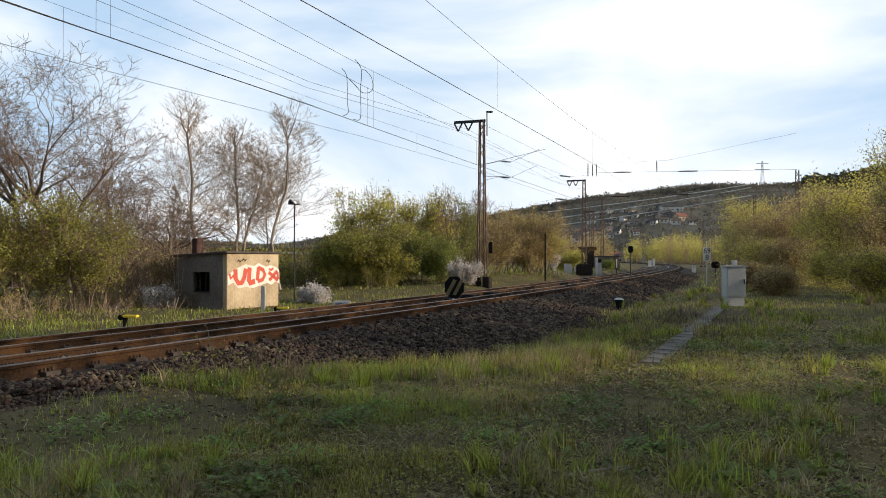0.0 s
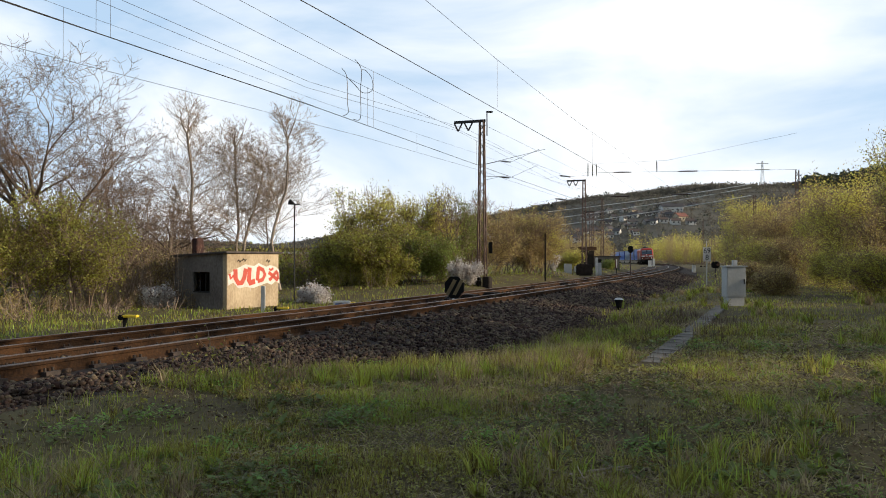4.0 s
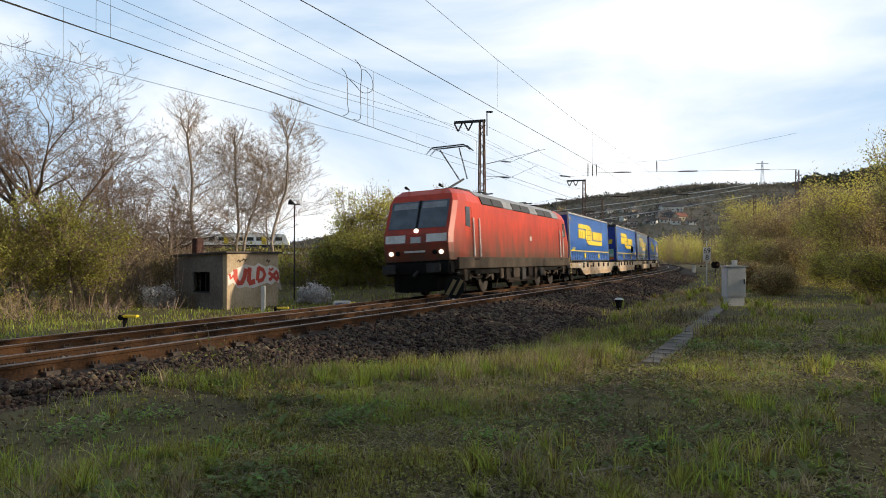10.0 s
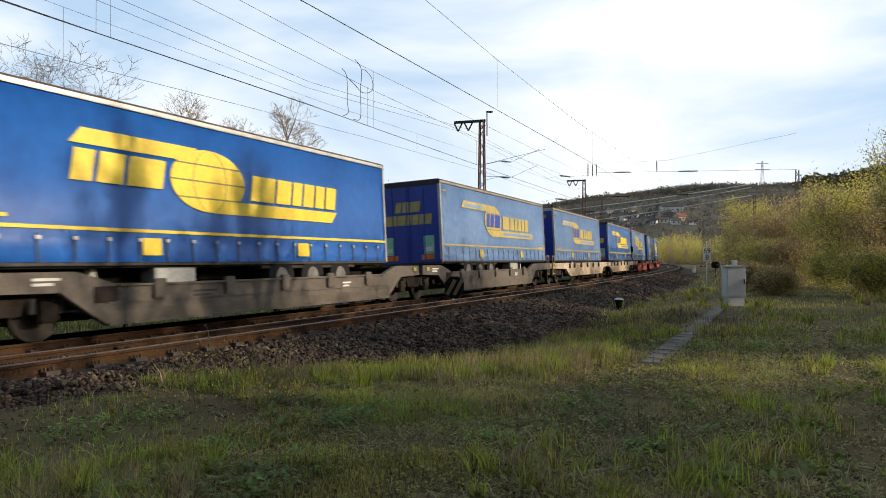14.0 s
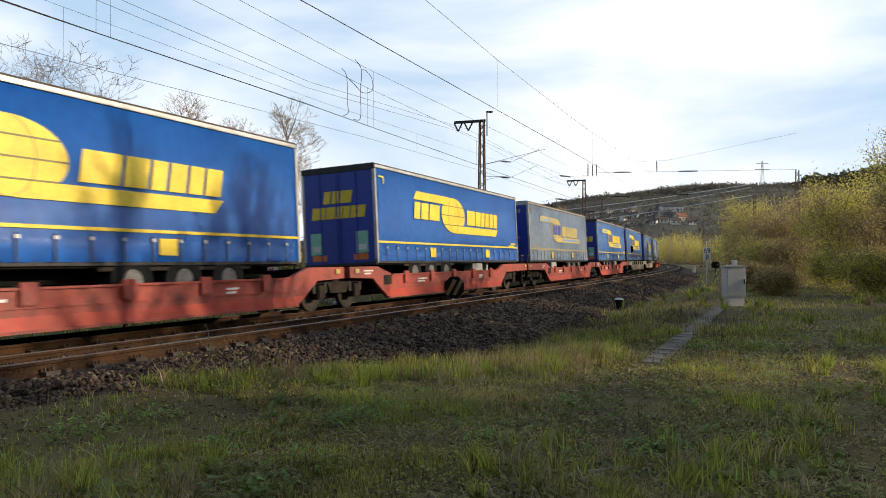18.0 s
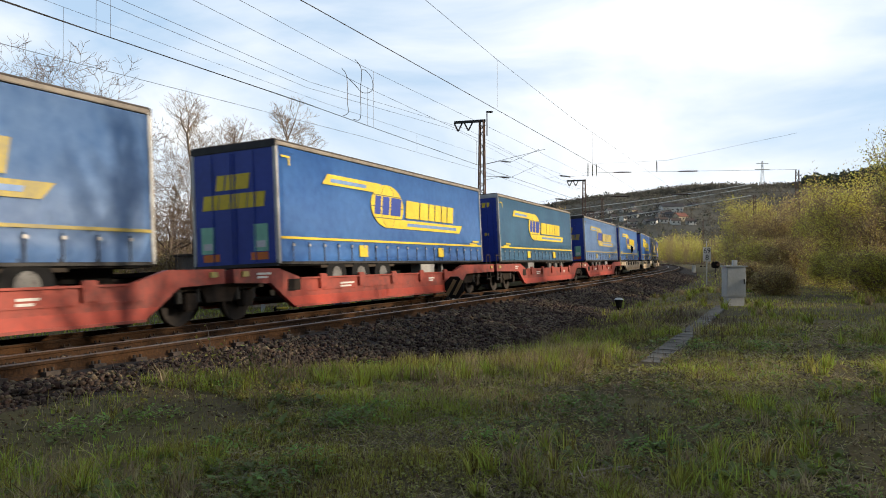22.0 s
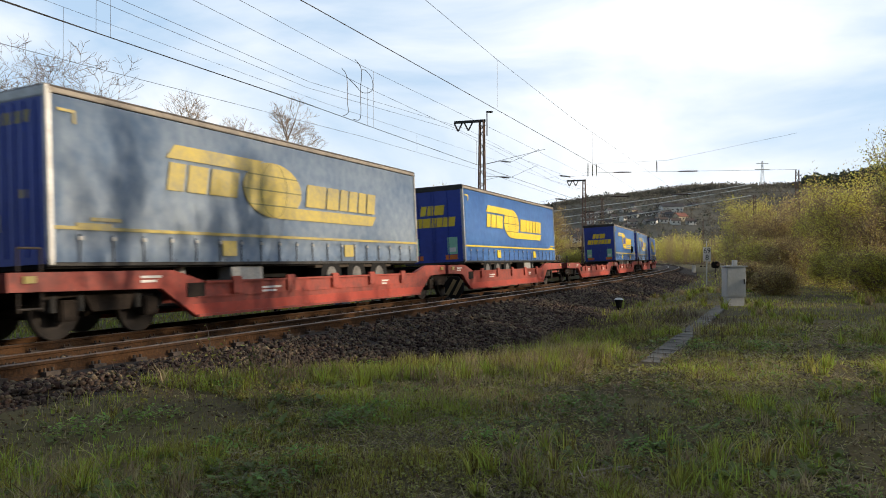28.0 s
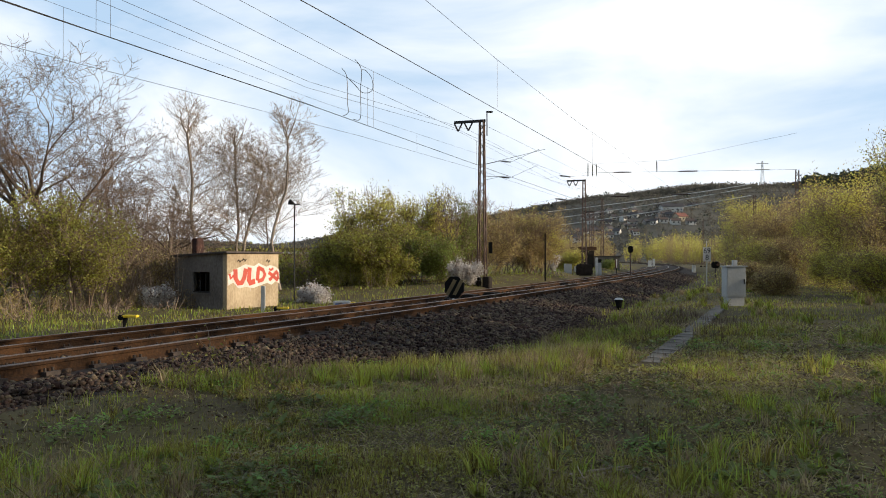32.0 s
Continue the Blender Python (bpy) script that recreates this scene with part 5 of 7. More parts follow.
    for yy in ys:
        part("axle", rod((-1.0, yy, 0.92), (1.0, yy, 0.92), 0.07), M["black"], tr)
        for sx in (1, -1):
            w = part("wheel", disc((sx * 1.03, yy, 0.92), (1, 0, 0), 0.49, 0.38, n=28), M["tyre"], tr, "black trailer tyre")
            part("rim", disc((sx * 1.19, yy, 0.92), (1, 0, 0), 0.23, 0.08, n=20), M["rim"], w)
    part("mudguard", box(TW - 0.34, TW - 0.06, ys[0] - 0.75, ys[2] + 0.75, TB - 0.16, TB - 0.09, bevel=0.01), M["loco_grey"], tr)
    leg = 10.3 if rear_first else TL - 10.3
    for sx in (1, -1):
        part("support_leg", box(sx * 0.85 - 0.07, sx * 0.85 + 0.07, leg - 0.07, leg + 0.07, 0.75, TB - 0.1), M["grey_paint"], tr)
    part("side_box", box(TW - 0.5, TW - 0.12, leg + (-2.3 if rear_first else 1.2), leg + (-1.2 if rear_first else 2.3), TB - 0.42, TB - 0.1, bevel=0.02), ALU, tr)
    MOVERS.append((tr, u, 1.5, TL - 1.5))


CLEAN = {RED_WAGON: mat("cleaner_red_paint", (0.46, 0.046, 0.02), 0.55, dark=(0.26, 0.032, 0.018), scale=1.0, fine=14, bump=0.05),
         BEIGE_WAGON: mat("rust_stained_beige_paint", (0.52, 0.38, 0.23), 0.65, dark=(0.30, 0.185, 0.10), scale=1.5, fine=14, bump=0.05),
         DARK_WAGON: mat("dull_brown_paint", (0.12, 0.095, 0.07), 0.75, dark=(0.07, 0.055, 0.04), scale=1.5, fine=14, bump=0.05)}
WAGON_PAINT = [BEIGE_WAGON, BEIGE_WAGON, DARK_WAGON, BEIGE_WAGON, RED_WAGON, RED_WAGON, RED_WAGON, BEIGE_WAGON, RED_WAGON, RED_WAGON, BEIGE_WAGON, BEIGE_WAGON, DARK_WAGON, RED_WAGON, RED_WAGON, RED_WAGON]


def build_wagon(u, paint, first):
    """One half of a twin pocket wagon; its origin is at the half's head, 16.7 m long."""
    word = {RED_WAGON: "red", BEIGE_WAGON: "grey-beige", DARK_WAGON: "sooty brown"}[paint]
    wg = thing("pocket_wagon", Matrix.Identity(4), word + " pocket wagon half with deep side beams", "wagon", "wagons of the train")
    L = 16.6
    a, b = (2.3, L) if first else (0.0, L - 2.3)
    e0, e1 = 0.12, L - 0.12
    # side beams: high over the bogies, dropped between
    k0, k1 = (4.1, L - 2.3) if first else (2.3, L - 4.1)
    flat = paint is BEIGE_WAGON
    lo, hi, top = (0.36, 1.10, 1.12) if flat else (0.20, 0.88, 1.12)
    pts = [(e0, 0.82), (k0 - 0.9, 0.78), (k0, lo), (k1, lo), (k1 + 0.9, 0.78), (e1, 0.82), (e1, top), (k1 + 0.6, top), (k1 - 0.3, hi), (k0 + 0.3, hi), (k0 - 0.6, top), (e0, top)]
    for sx in (1, -1):
        beam = part("side_beam", prism(pts, min(sx * 1.26, sx * 1.38), max(sx * 1.26, sx * 1.38)), paint, wg, word + " painted steel side beam")
        if sx < 0:
            continue
        part("flange", box(min(sx * 1.3, sx * 1.43), max(sx * 1.3, sx * 1.43), k0 + 0.25, k1 - 0.25, hi - 0.03, hi + 0.012), paint, beam)
        part("flange", box(min(sx * 1.3, sx * 1.43), max(sx * 1.3, sx * 1.43), k0, k1, lo - 0.015, lo + 0.035), paint, beam)
        part("flange", box(min(sx * 1.3, sx * 1.405), max(sx * 1.3, sx * 1.405), k0, k1, lo + 0.36, lo + 0.39), paint, beam)
        low = prism([(k0 + 0.02, lo + 0.002), (k1 - 0.02, lo + 0.002), (k1 + 0.38, lo + 0.24), (k0 - 0.38, lo + 0.24)], 1.372, 1.388)
        part("lower_web", low, CLEAN[paint], beam, "brighter lower strip of the side beam")
        part("end_plate", box(1.378, 1.392, k0 - 0.25, k0 + 0.25, hi - 0.3, hi - 0.02), M["bogie"], beam)
        if sx > 0:
            for i in range(5):
                y = k0 + 1.2 + i * (k1 - k0 - 2.4) / 4
                part("bracket", box(1.37, 1.45, y - 0.16, y + 0.16, hi - 0.28, hi + 0.09, bevel=0.02), paint if paint is not BEIGE_WAGON else M["wheel"], beam)
            for y, w, m in ((k0 + 2.1, 0.7, M["white"] if paint is RED_WAGON else M["dark_steel"]), (k1 - 2.5, 0.4, M["white"]), (k0 - 1.4, 0.5, M["white"])):
                zz = hi - 0.2 if k0 < y < k1 else 0.98
                for j in range(2):
                    part("data_bar", box(1.378, 1.386, y, y + w * (1 - 0.25 * j), zz - 0.08 * j, zz + 0.045 - 0.08 * j), m, beam)
            for y in (e0 + 0.25, e1 - 0.45):
                part("handle", box(1.37, 1.42, y, y + 0.2, 0.95, 1.06), M["yellow_old"], beam)
    part("head_stock", box(-1.3, 1.3, e0, e0 + 0.25, 0.82, 1.1), paint, wg)
    part("head_stock", box(-1.3, 1.3, e1 - 0.25, e1, 0.82, 1.1), paint, wg)
    part("deck", box(-1.25, 1.25, e0 + 0.25, k0 - 0.6, 1.02, 1.1), M["bogie"], wg)
    part("deck", box(-1.25, 1.25, k1 + 0.6, e1 - 0.25, 1.02, 1.1), M["bogie"], wg)
    part("pocket_floor", box(-1.26, 1.26, k0, k1, 0.37, 0.42), M["bogie"], wg)
    part("centre_beam", box(-0.25, 0.25, e0, k0 + 0.3, 0.7, 1.0), M["bogie"], wg)
    part("centre_beam", box(-0.25, 0.25, k1 - 0.3, e1, 0.7, 1.0), M["bogie"], wg)
    part("fifth_wheel_stand", box(-0.45, 0.45, (2.6 if first else L - 3.6), (3.6 if first else L - 2.6), 1.0, 1.18), M["bogie"], wg)
    bogie(wg, 2.3 if first else 0.0, 1.8, 0.46, WAGON_WHEEL)
    if not first:
        bogie(wg, L - 2.3, 1.8, 0.46, WAGON_WHEEL)
    y = 0.0 if first else L
    d = -1 if first else 1
    for sx in (1, -1):
        bf = part("buffer", rod((sx * 0.875, y, 1.05), (sx * 0.875, y + d * 0.42, 1.05), 0.10, n=12), M["black"], wg)
        part("buffer_head", box(sx * 0.875 - 0.24, sx * 0.875 + 0.24, min(y + d * 0.42, y + d * 0.48), max(y + d * 0.42, y + d * 0.48), 0.9, 1.2, bevel=0.03), M["dark_steel"], bf)
    bm = bmesh.new()
    for z in (0.55, 0.95):
        rod((1.3, y - d * 0.35, z), (1.3, y - d * 0.75, z), 0.02, bm)
    rod((1.3, y - d * 0.35, 0.5), (1.3, y - d * 0.35, 1.5), 0.02, bm)
    rod((1.3, y - d * 0.75, 0.5), (1.3, y - d * 0.75, 1.5), 0.02, bm)
    rod((1.3, y - d * 0.35, 1.5), (1.3, y - d * 0.75, 1.5), 0.02, bm)
    part("grab_frame", bm, M["yellow_old"] if paint is not RED_WAGON else M["wheel"], wg, "bent grab rail")
    MOVERS.append((wg, u, 1.2, L - 1.2))


# head of each wagon's first trailer, of its second, then emblem and cloth of both
CONSIST = [
    (19.12, 37.12, "A", "bright", "A", "bright"), (52.5, 70.09, "A", "grey", "A", "bright"), (85.79, 103.56, "A", "bright", "B", "faded"), (119.30, 136.65, "B", "faded", "B", "mid"),
    (151.57, 169.38, "A", "faded", "B", "faded"), (185.14, 202.64, "A", "bright", "A", "bright"), (218.24, 235.91, "B", "grey", "B", "mid"), (251.17, 268.5, "B", "mid", "B", "faded"),
    (284.29, 301.69, "B", "faded", "B", "mid"), (317.53, 335.15, "B", "teal", "B", "faded"), (350.39, 368.2, "B", "mid", "A", "bright"), (384.33, 401.9, "B", "sooty", "A", "royal"),
    (417.81, 435.27, "B", "grey", "B", "mid"), (451.4, 469.16, "A", "grey", "A", "mid"), (485.75, 503.52, "", "", "B", "mid"), (519.92, 538.14, "B", "faded", "A", "bright")]
for (ua, ub, ka, ca, kb, cb), paint in zip(CONSIST, WAGON_PAINT):
    mid = (ua + ub + TL) / 2
    build_wagon(mid - 16.62, paint, True)
    build_wagon(mid + 0.02, paint, False)
    if ka:
        build_trailer(ua, ka, ca, False)
    build_trailer(ub, kb, cb, True)


# ---- overhead wires ----
def wire(name, pts, r, label, parent=None, n=5, sag=0.0, steps=1):
    """A wire through places in the world."""
    bm = bmesh.new()
    P = [Vector(p) for p in pts]
    fine = []
    for a, b in zip(P, P[1:]):
        for i in range(steps):
            t = i / steps
            q = a.lerp(b, t)
            q.z -= sag * 4 * t * (1 - t)
            fine.append(q)
    fine.append(P[-1])
    for a, b in zip(fine, fine[1:]):
        rod(a, b, r, bm, n=n)
    if parent:
        return part(name, bm, M["wire"], parent, label)
    return solo(name, bm, M["wire"], Matrix.Identity(4), label, "wire", "overhead wires")


def along(*rows):
    return [on_line(s, o, z) for s, o, z in rows]


A = wire("contact_wire", along((-44.37, 0.19, 5.71), (0.00, 0.09, 5.71), (16.76, 0.00, 5.68), (35.50, -0.19, 5.57), (69.02, 0.19, 5.53), (108.46, -0.19, 5.53), (167.62, 0.19, 5.53)), 0.010, "dark copper contact wire over the track")
wire("contact_wire", along((-44.37, 0.84, 5.62), (0.00, 0.61, 5.58), (9.37, 0.33, 5.58), (16.76, 0.05, 5.67)), 0.009, "dark copper contact wire over the track")
wire("messenger_wire", along((-19.72, 0.00, 8.20), (12.42, 0.00, 7.14), (19.72, 0.00, 6.85), (35.50, 0.00, 6.63), (54.23, 0.00, 6.91), (69.02, 0.00, 7.28), (108.46, 0.00, 7.28)), 0.006, "thin messenger wire over the track")
wire("messenger_wire", along((-19.72, 0.00, 8.48), (13.80, 0.00, 7.65), (19.72, 0.00, 7.46), (35.50, 0.00, 7.46), (69.02, 0.00, 7.74)), 0.006, "thin messenger wire over the track")
wire("contact_wire", along((-29.58, -2.99, 5.71), (9.86, -2.81, 5.85), (24.35, -2.81, 6.17), (37.47, -2.81, 6.31), (69.02, -2.81, 6.36)), 0.006, "thin contact wire over the siding")
wire("messenger_wire", along((-29.58, -2.99, 7.92), (11.83, -2.81, 7.05), (21.69, -2.81, 6.96), (37.47, -2.81, 7.19), (69.02, -2.81, 7.56)), 0.0045, "thin messenger wire over the siding")
wire("contact_wire", along((-29.58, 4.30, 5.90), (10.35, 4.30, 5.88), (35.50, 4.21, 5.90), (69.02, 4.39, 5.90), (108.46, 4.21, 5.90)), 0.0095, "dark copper contact wire over the near track")
wire("messenger_wire", along((-14.79, 4.30, 9.22), (14.79, 4.30, 7.51), (20.21, 4.30, 7.33), (30.57, 4.30, 7.23), (43.38, 4.30, 7.46), (69.02, 4.30, 8.29)), 0.0055, "thin messenger wire over the near track")
wire("feeder_wire", along((-24.65, -2.81, 8.02), (11.83, -2.81, 7.51), (20.71, -2.81, 7.28), (34.51, -2.81, 7.97), (54.23, -2.81, 7.37), (71.98, -2.81, 7.92)), 0.006, "thin feeder wire on the mast arms")
wire("feeder_wire", along((-24.65, -2.06, 7.92), (11.83, -2.06, 7.42), (19.72, -2.06, 7.19), (34.02, -2.06, 7.92), (54.23, -2.06, 7.37), (71.98, -2.06, 7.92)), 0.006, "thin feeder wire on the mast arms")
for s, o, z0, z1 in ((20.1, 4.30, 5.89, 7.33), (33.82, 4.25, 5.90, 7.28), (9.22, 0.28, 5.58, 7.65), (9.76, 0.05, 5.69, 7.65), (19.92, 0.00, 5.66, 6.87), (20.31, 0.00, 5.66, 7.46), (29.97, -0.09, 5.58, 6.65), (11.04, -2.81, 5.86, 7.06), (29.58, -2.81, 6.22, 7.00)):
    wire("dropper", along((s, o, z0), (s, o, z1)), 0.004, "thin dropper wire between contact and messenger wire", n=4)


def jumper(pts, label="curved jumper wire between the overhead wires"):
    """A bent wire through a few places, rounded."""
    P = [Vector(p) for p in pts]
    out = []
    for i in range(len(P) - 1):
        a, b, c, d = P[max(i - 1, 0)], P[i], P[i + 1], P[min(i + 2, len(P) - 1)]
        for k in range(6):
            t = k / 6
            out.append(0.5 * ((2 * b) + (c - a) * t + (2 * a - 5 * b + 4 * c - d) * t * t + (3 * b - a - 3 * c + d) * t ** 3))
    out.append(P[-1])
    wire("jumper", out, 0.010, label)


jumper(along((18.34, 0.00, 7.11), (18.64, 0.00, 6.91), (18.68, 0.00, 6.17), (18.73, 0.00, 5.85), (18.44, 0.00, 5.69)))
jumper(along((19.13, 0.00, 7.56), (19.52, 0.00, 7.33), (19.47, 0.00, 6.63), (19.47, 0.00, 5.81), (19.03, 0.00, 5.69)))
jumper(along((18.64, 0.00, 6.91), (19.13, 0.00, 6.77), (19.62, 0.00, 6.63), (20.21, 0.00, 6.82), (20.21, 0.00, 7.19), (19.82, 0.00, 7.37), (19.52, 0.00, 7.33)))


def lamp_insulator(p, q, r=0.09):
    bm = bmesh.new()
    p, q = Vector(p), Vector(q)
    rod(p, q, r * 0.3, bm)
    for i in range(9):
        c = p.lerp(q, (i + 0.5) / 9)
        disc(c, q - p, r * (0.45 + 0.2 * math.sin((i + 0.5) * math.pi / 9)), (q - p).length / 16, bm, 12)
    return solo("span_insulator", bm, M["insulator"], Matrix.Identity(4), "dark ribbed insulator on a span wire", "insulator", "span insulators")


# span wires between the masts on both sides of the line
def at(px, depth, py):
    return Vector(((px - 784) / LENS * depth, depth, EYE.z - (py - 459.2) / LENS * depth))


for d0, d1, rows in ((71, 60, ((1034, 306, 1412, 300, (1112, 1234)), (1034, 350, 1412, 338, (1107, 1222)))), (41.5, 41.5, ((858, 291, 965, 264, ()), (858, 312, 900, 313, ())))):
    for x0, y0, x1, y1, ins in rows:
        a, b = at(x0, d0, y0), at(x1, d1, y1)
        wire("span_wire", [a, b], 0.012, "span wire between catenary masts")
        for px in ins:
            t = (px - x0) / (x1 - x0)
            c = a.lerp(b, t)
            e = (b - a).normalized() * 0.85
            lamp_insulator(c - e, c + e, 0.11)
for px, d, py in ((895, 41, 286), (893, 41, 314), (1000, 68, 312), (992, 68, 353)):
    c = at(px, d, py)
    lamp_insulator(c + Vector((-0.28, 0, 0.03)) * (d / 41), c + Vector((0.28, 0, -0.03)) * (d / 41), 0.08 * d / 41)
    wire("span_wire", [c + Vector((-0.28, 0, 0.03)) * (d / 41), at(px - 36, d, py + 5)], 0.009, "span wire holding the contact wire")
    wire("span_wire", [c + Vector((0.28, 0, -0.03)) * (d / 41), at(px + 60, d, py - 22 if d < 50 else py - 4)], 0.009, "span wire holding the contact wire")
for px, py0, py1 in ((1041, 289, 312), (1049, 291, 312), (1056, 291, 312), (1163, 284, 304)):
    dd = 68.4 if px > 1100 else 71
    lamp_insulator(at(px, dd, py0), at(px, dd, py1), 0.10)
wire("span_wire", [at(1034, 71, 322), at(1041, 71, 312), at(1041, 71, 289)], 0.012, "hanging wire beside the mast head")
wire("span_wire", [at(1049, 71, 290), at(1180, 68, 284), at(1412, 60, 235)], 0.008, "span wire between catenary masts")


# ---- lamp on the mast, signal box on its foot ----
def mast_extras():
    x, y, _ = place(862, 41.2)
    lamp = thing("mast_lamp", pose(x, y, 0.3), "small floodlight on a tube beside the mast head", "lamp")
    part("tube", rod((0, 0, 7.9), (0, 0, 9.2), 0.03), M["dark_steel"], lamp)
    part("head", box(-0.05, 0.32, -0.1, 0.1, 9.18, 9.26, bevel=0.02), M["dark_steel"], lamp)
    x, y, _ = place(868, 41.0)
    solo("junction_box", box(-0.1, 0.1, -0.1, 0.1, 0.0, 0.62, bevel=0.02), M["black"], pose(x, y, 1.71), "narrow black box fixed to the mast", "box")


mast_extras()


# ---- things beside the track ----
def cabinet():
    x, y, _ = place(1299.5, 22.4)
    c = thing("switch_cabinet", pose(x, y, 0.0, 0, 0, 4), "pale grey trackside switch cabinet on a plinth", "cabinet")
    part("plinth", box(-0.27, 0.24, -0.15, 0.17, -0.2, 0.30, bevel=0.01), M["grey_paint"], c)
    part("body", box(-0.31, 0.27, -0.17, 0.2, 0.27, 1.16, bevel=0.012), M["grey_paint"], c)
    d = part("door", box(-0.29, 0.25, -0.182, -0.168, 0.31, 1.13, bevel=0.004), M["grey_paint"], c)
    part("handle", box(0.2, 0.23, -0.20, -0.18, 0.66, 0.8), M["dark_steel"], d)
    part("lid", box(-0.34, 0.31, -0.21, 0.23, 1.16, 1.20, bevel=0.01), M["grey_paint"], c)
    part("vent", box(-0.06, 0.07, -0.06, 0.06, 1.20, 1.37, bevel=0.01), M["grey_paint"], c)
    part("side_box", box(0.27, 0.34, -0.06, 0.12, 0.72, 0.95, bevel=0.01), M["grey_paint"], c)


cabinet()


TROUGH = mat("dirty_concrete_lid", (0.17, 0.152, 0.13), 0.92, dark=(0.08, 0.072, 0.06), scale=2.5, fine=25, bump=0.5, spread=0.2)


def cable_trough():
    t = thing("cable_trough", Matrix.Identity(4), "sunken concrete cable trough with grey lids in the grass", "cable trough")
    a, b = Vector((2.72, 9.8, 0)), Vector((8.2, 22.0, 0))
    n = 26
    d = (b - a).normalized()
    rot = Matrix.Rotation(-math.atan2(d.x, d.y), 4, "Z")
    me = mesh_of(box(-0.165, 0.165, -0.246, 0.246, -0.12, 0.0, bevel=0.012), TROUGH)
    rr = random.Random(3)
    for i in range(n):
        p = a.lerp(b, (i + 0.5) / n)
        z = float(ground_z([p.x], [p.y])[0]) + 0.045
        part("lid", me, None, t, at=Matrix.Translation((p.x, p.y, z)) @ rot @ Euler((rr.uniform(-0.02, 0.02), rr.uniform(-0.03, 0.03), rr.uniform(-0.02, 0.02))).to_matrix().to_4x4())


cable_trough()


def lettering(text, size, m, material, parent, name):
    c = bpy.data.curves.new("text", "FONT")
    c.body, c.size, c.align_x, c.align_y, c.extrude = text, size, "CENTER", "CENTER", 0.004
    tmp = bpy.data.objects.new("text", c)
    scene.collection.objects.link(tmp)
    me = bpy.data.meshes.new_from_object(tmp.evaluated_get(bpy.context.evaluated_depsgraph_get()))
    bpy.data.objects.remove(tmp)
    me.materials.clear()
    me.materials.append(material)
    return part(name, me, None, parent, at=m)


def distance_board():
    x, y, _ = place(1251, 44)
    b = thing("distance_board", pose(x, y, -0.1, 0, 0, 8), "white kilometre board with black figures on a post", "sign")
    part("post", rod((0, 0.03, -0.3), (0, 0.03, 2.55), 0.03), M["white"], b)
    p = part("board", box(-0.25, 0.25, -0.02, 0.0, 1.36, 2.2, bevel=0.01), M["white"], b)
    for x, digit in ((-0.115, "6"), (0.115, "9")):
        lettering(digit, 0.46, Matrix.Translation((x, -0.024, 1.98)) @ Matrix.Rotation(math.pi / 2, 4, "X"), M["sign_black"], p, "figure")
    lettering("8", 0.46, Matrix.Translation((0, -0.024, 1.58)) @ Matrix.Rotation(math.pi / 2, 4, "X"), M["sign_black"], p, "figure")


distance_board()


OCHRE = mat("dull_ochre_paint", (0.27, 0.19, 0.085), 0.75, dark=(0.14, 0.10, 0.045), scale=3, fine=20)


def switch_stand():
    # weighted lever between the tracks: black disc with pale slanting stripes
    p = on_line(23.15, 1.65, -0.1)
    s = thing("switch_stand", Matrix.Translation(p) @ Matrix.Rotation(-0.12, 4, "Z"), "hand switch stand with black and yellow striped weight", "switch stand")
    part("base", box(-0.35, 0.35, -0.2, 0.2, 0.0, 0.12, bevel=0.02), M["bogie"], s)
    part("lever", rod((-0.3, 0, 0.12), (0.1, 0, 0.35), 0.03), M["dark_steel"], s)
    pts = [(0.36 * math.cos(a), 0.40 * math.sin(a)) for a in [math.pi / 8 + i * math.pi / 4 for i in range(8)]]
    bm = bmesh.new()
    fa = [bm.verts.new((x, -0.06, z + 0.52)) for x, z in pts]
    fb = [bm.verts.new((x, 0.1, z + 0.52)) for x, z in pts]
    bm.faces.new(fa), bm.faces.new(fb[::-1])
    for i in range(8):
        bm.faces.new((fa[i], fa[(i + 1) % 8], fb[(i + 1) % 8], fb[i]))
    bmesh.ops.recalc_face_normals(bm, faces=bm.faces)
    w = part("weight", bm, M["black"], s, "octagonal black weight")
    for o in (-0.17, 0.08):
        bm = bmesh.new()
        q = [(-0.14 + o, -0.26), (-0.02 + o, -0.28), (0.26 + o, 0.24), (0.14 + o, 0.28)]
        q = [(max(-0.33, min(0.33, a)), b) for a, b in q]
        a = [bm.verts.new((x, -0.068, z + 0.52)) for x, z in q]
        b = [bm.verts.new((x, -0.055, z + 0.52)) for x, z in q]
        bm.faces.new(a), bm.faces.new(b[::-1])
        for i in range(4):
            bm.faces.new((a[i], a[(i + 1) % 4], b[(i + 1) % 4], b[i]))
        bmesh.ops.recalc_face_normals(bm, faces=bm.faces)
        part("stripe", bm, OCHRE, w)
    part("lantern", disc((-0.02, -0.12, 0.06), (0, 1, 0), 0.07, 0.14), M["white"], s)
    for s2, name in ((24.6, "point_motor"), (26.9, "point_motor"), (39.2, "point_motor")):
        solo(name, box(-0.25, 0.25, -0.4, 0.4, 0, 0.2, bevel=0.04), M["bogie"], Matrix.Translation(on_line(s2, 1.7, -0.1)) @ Matrix.Rotation(-heading(s2), 4, "Z"), "low brown point machine between the tracks", "point machine")


switch_stand()


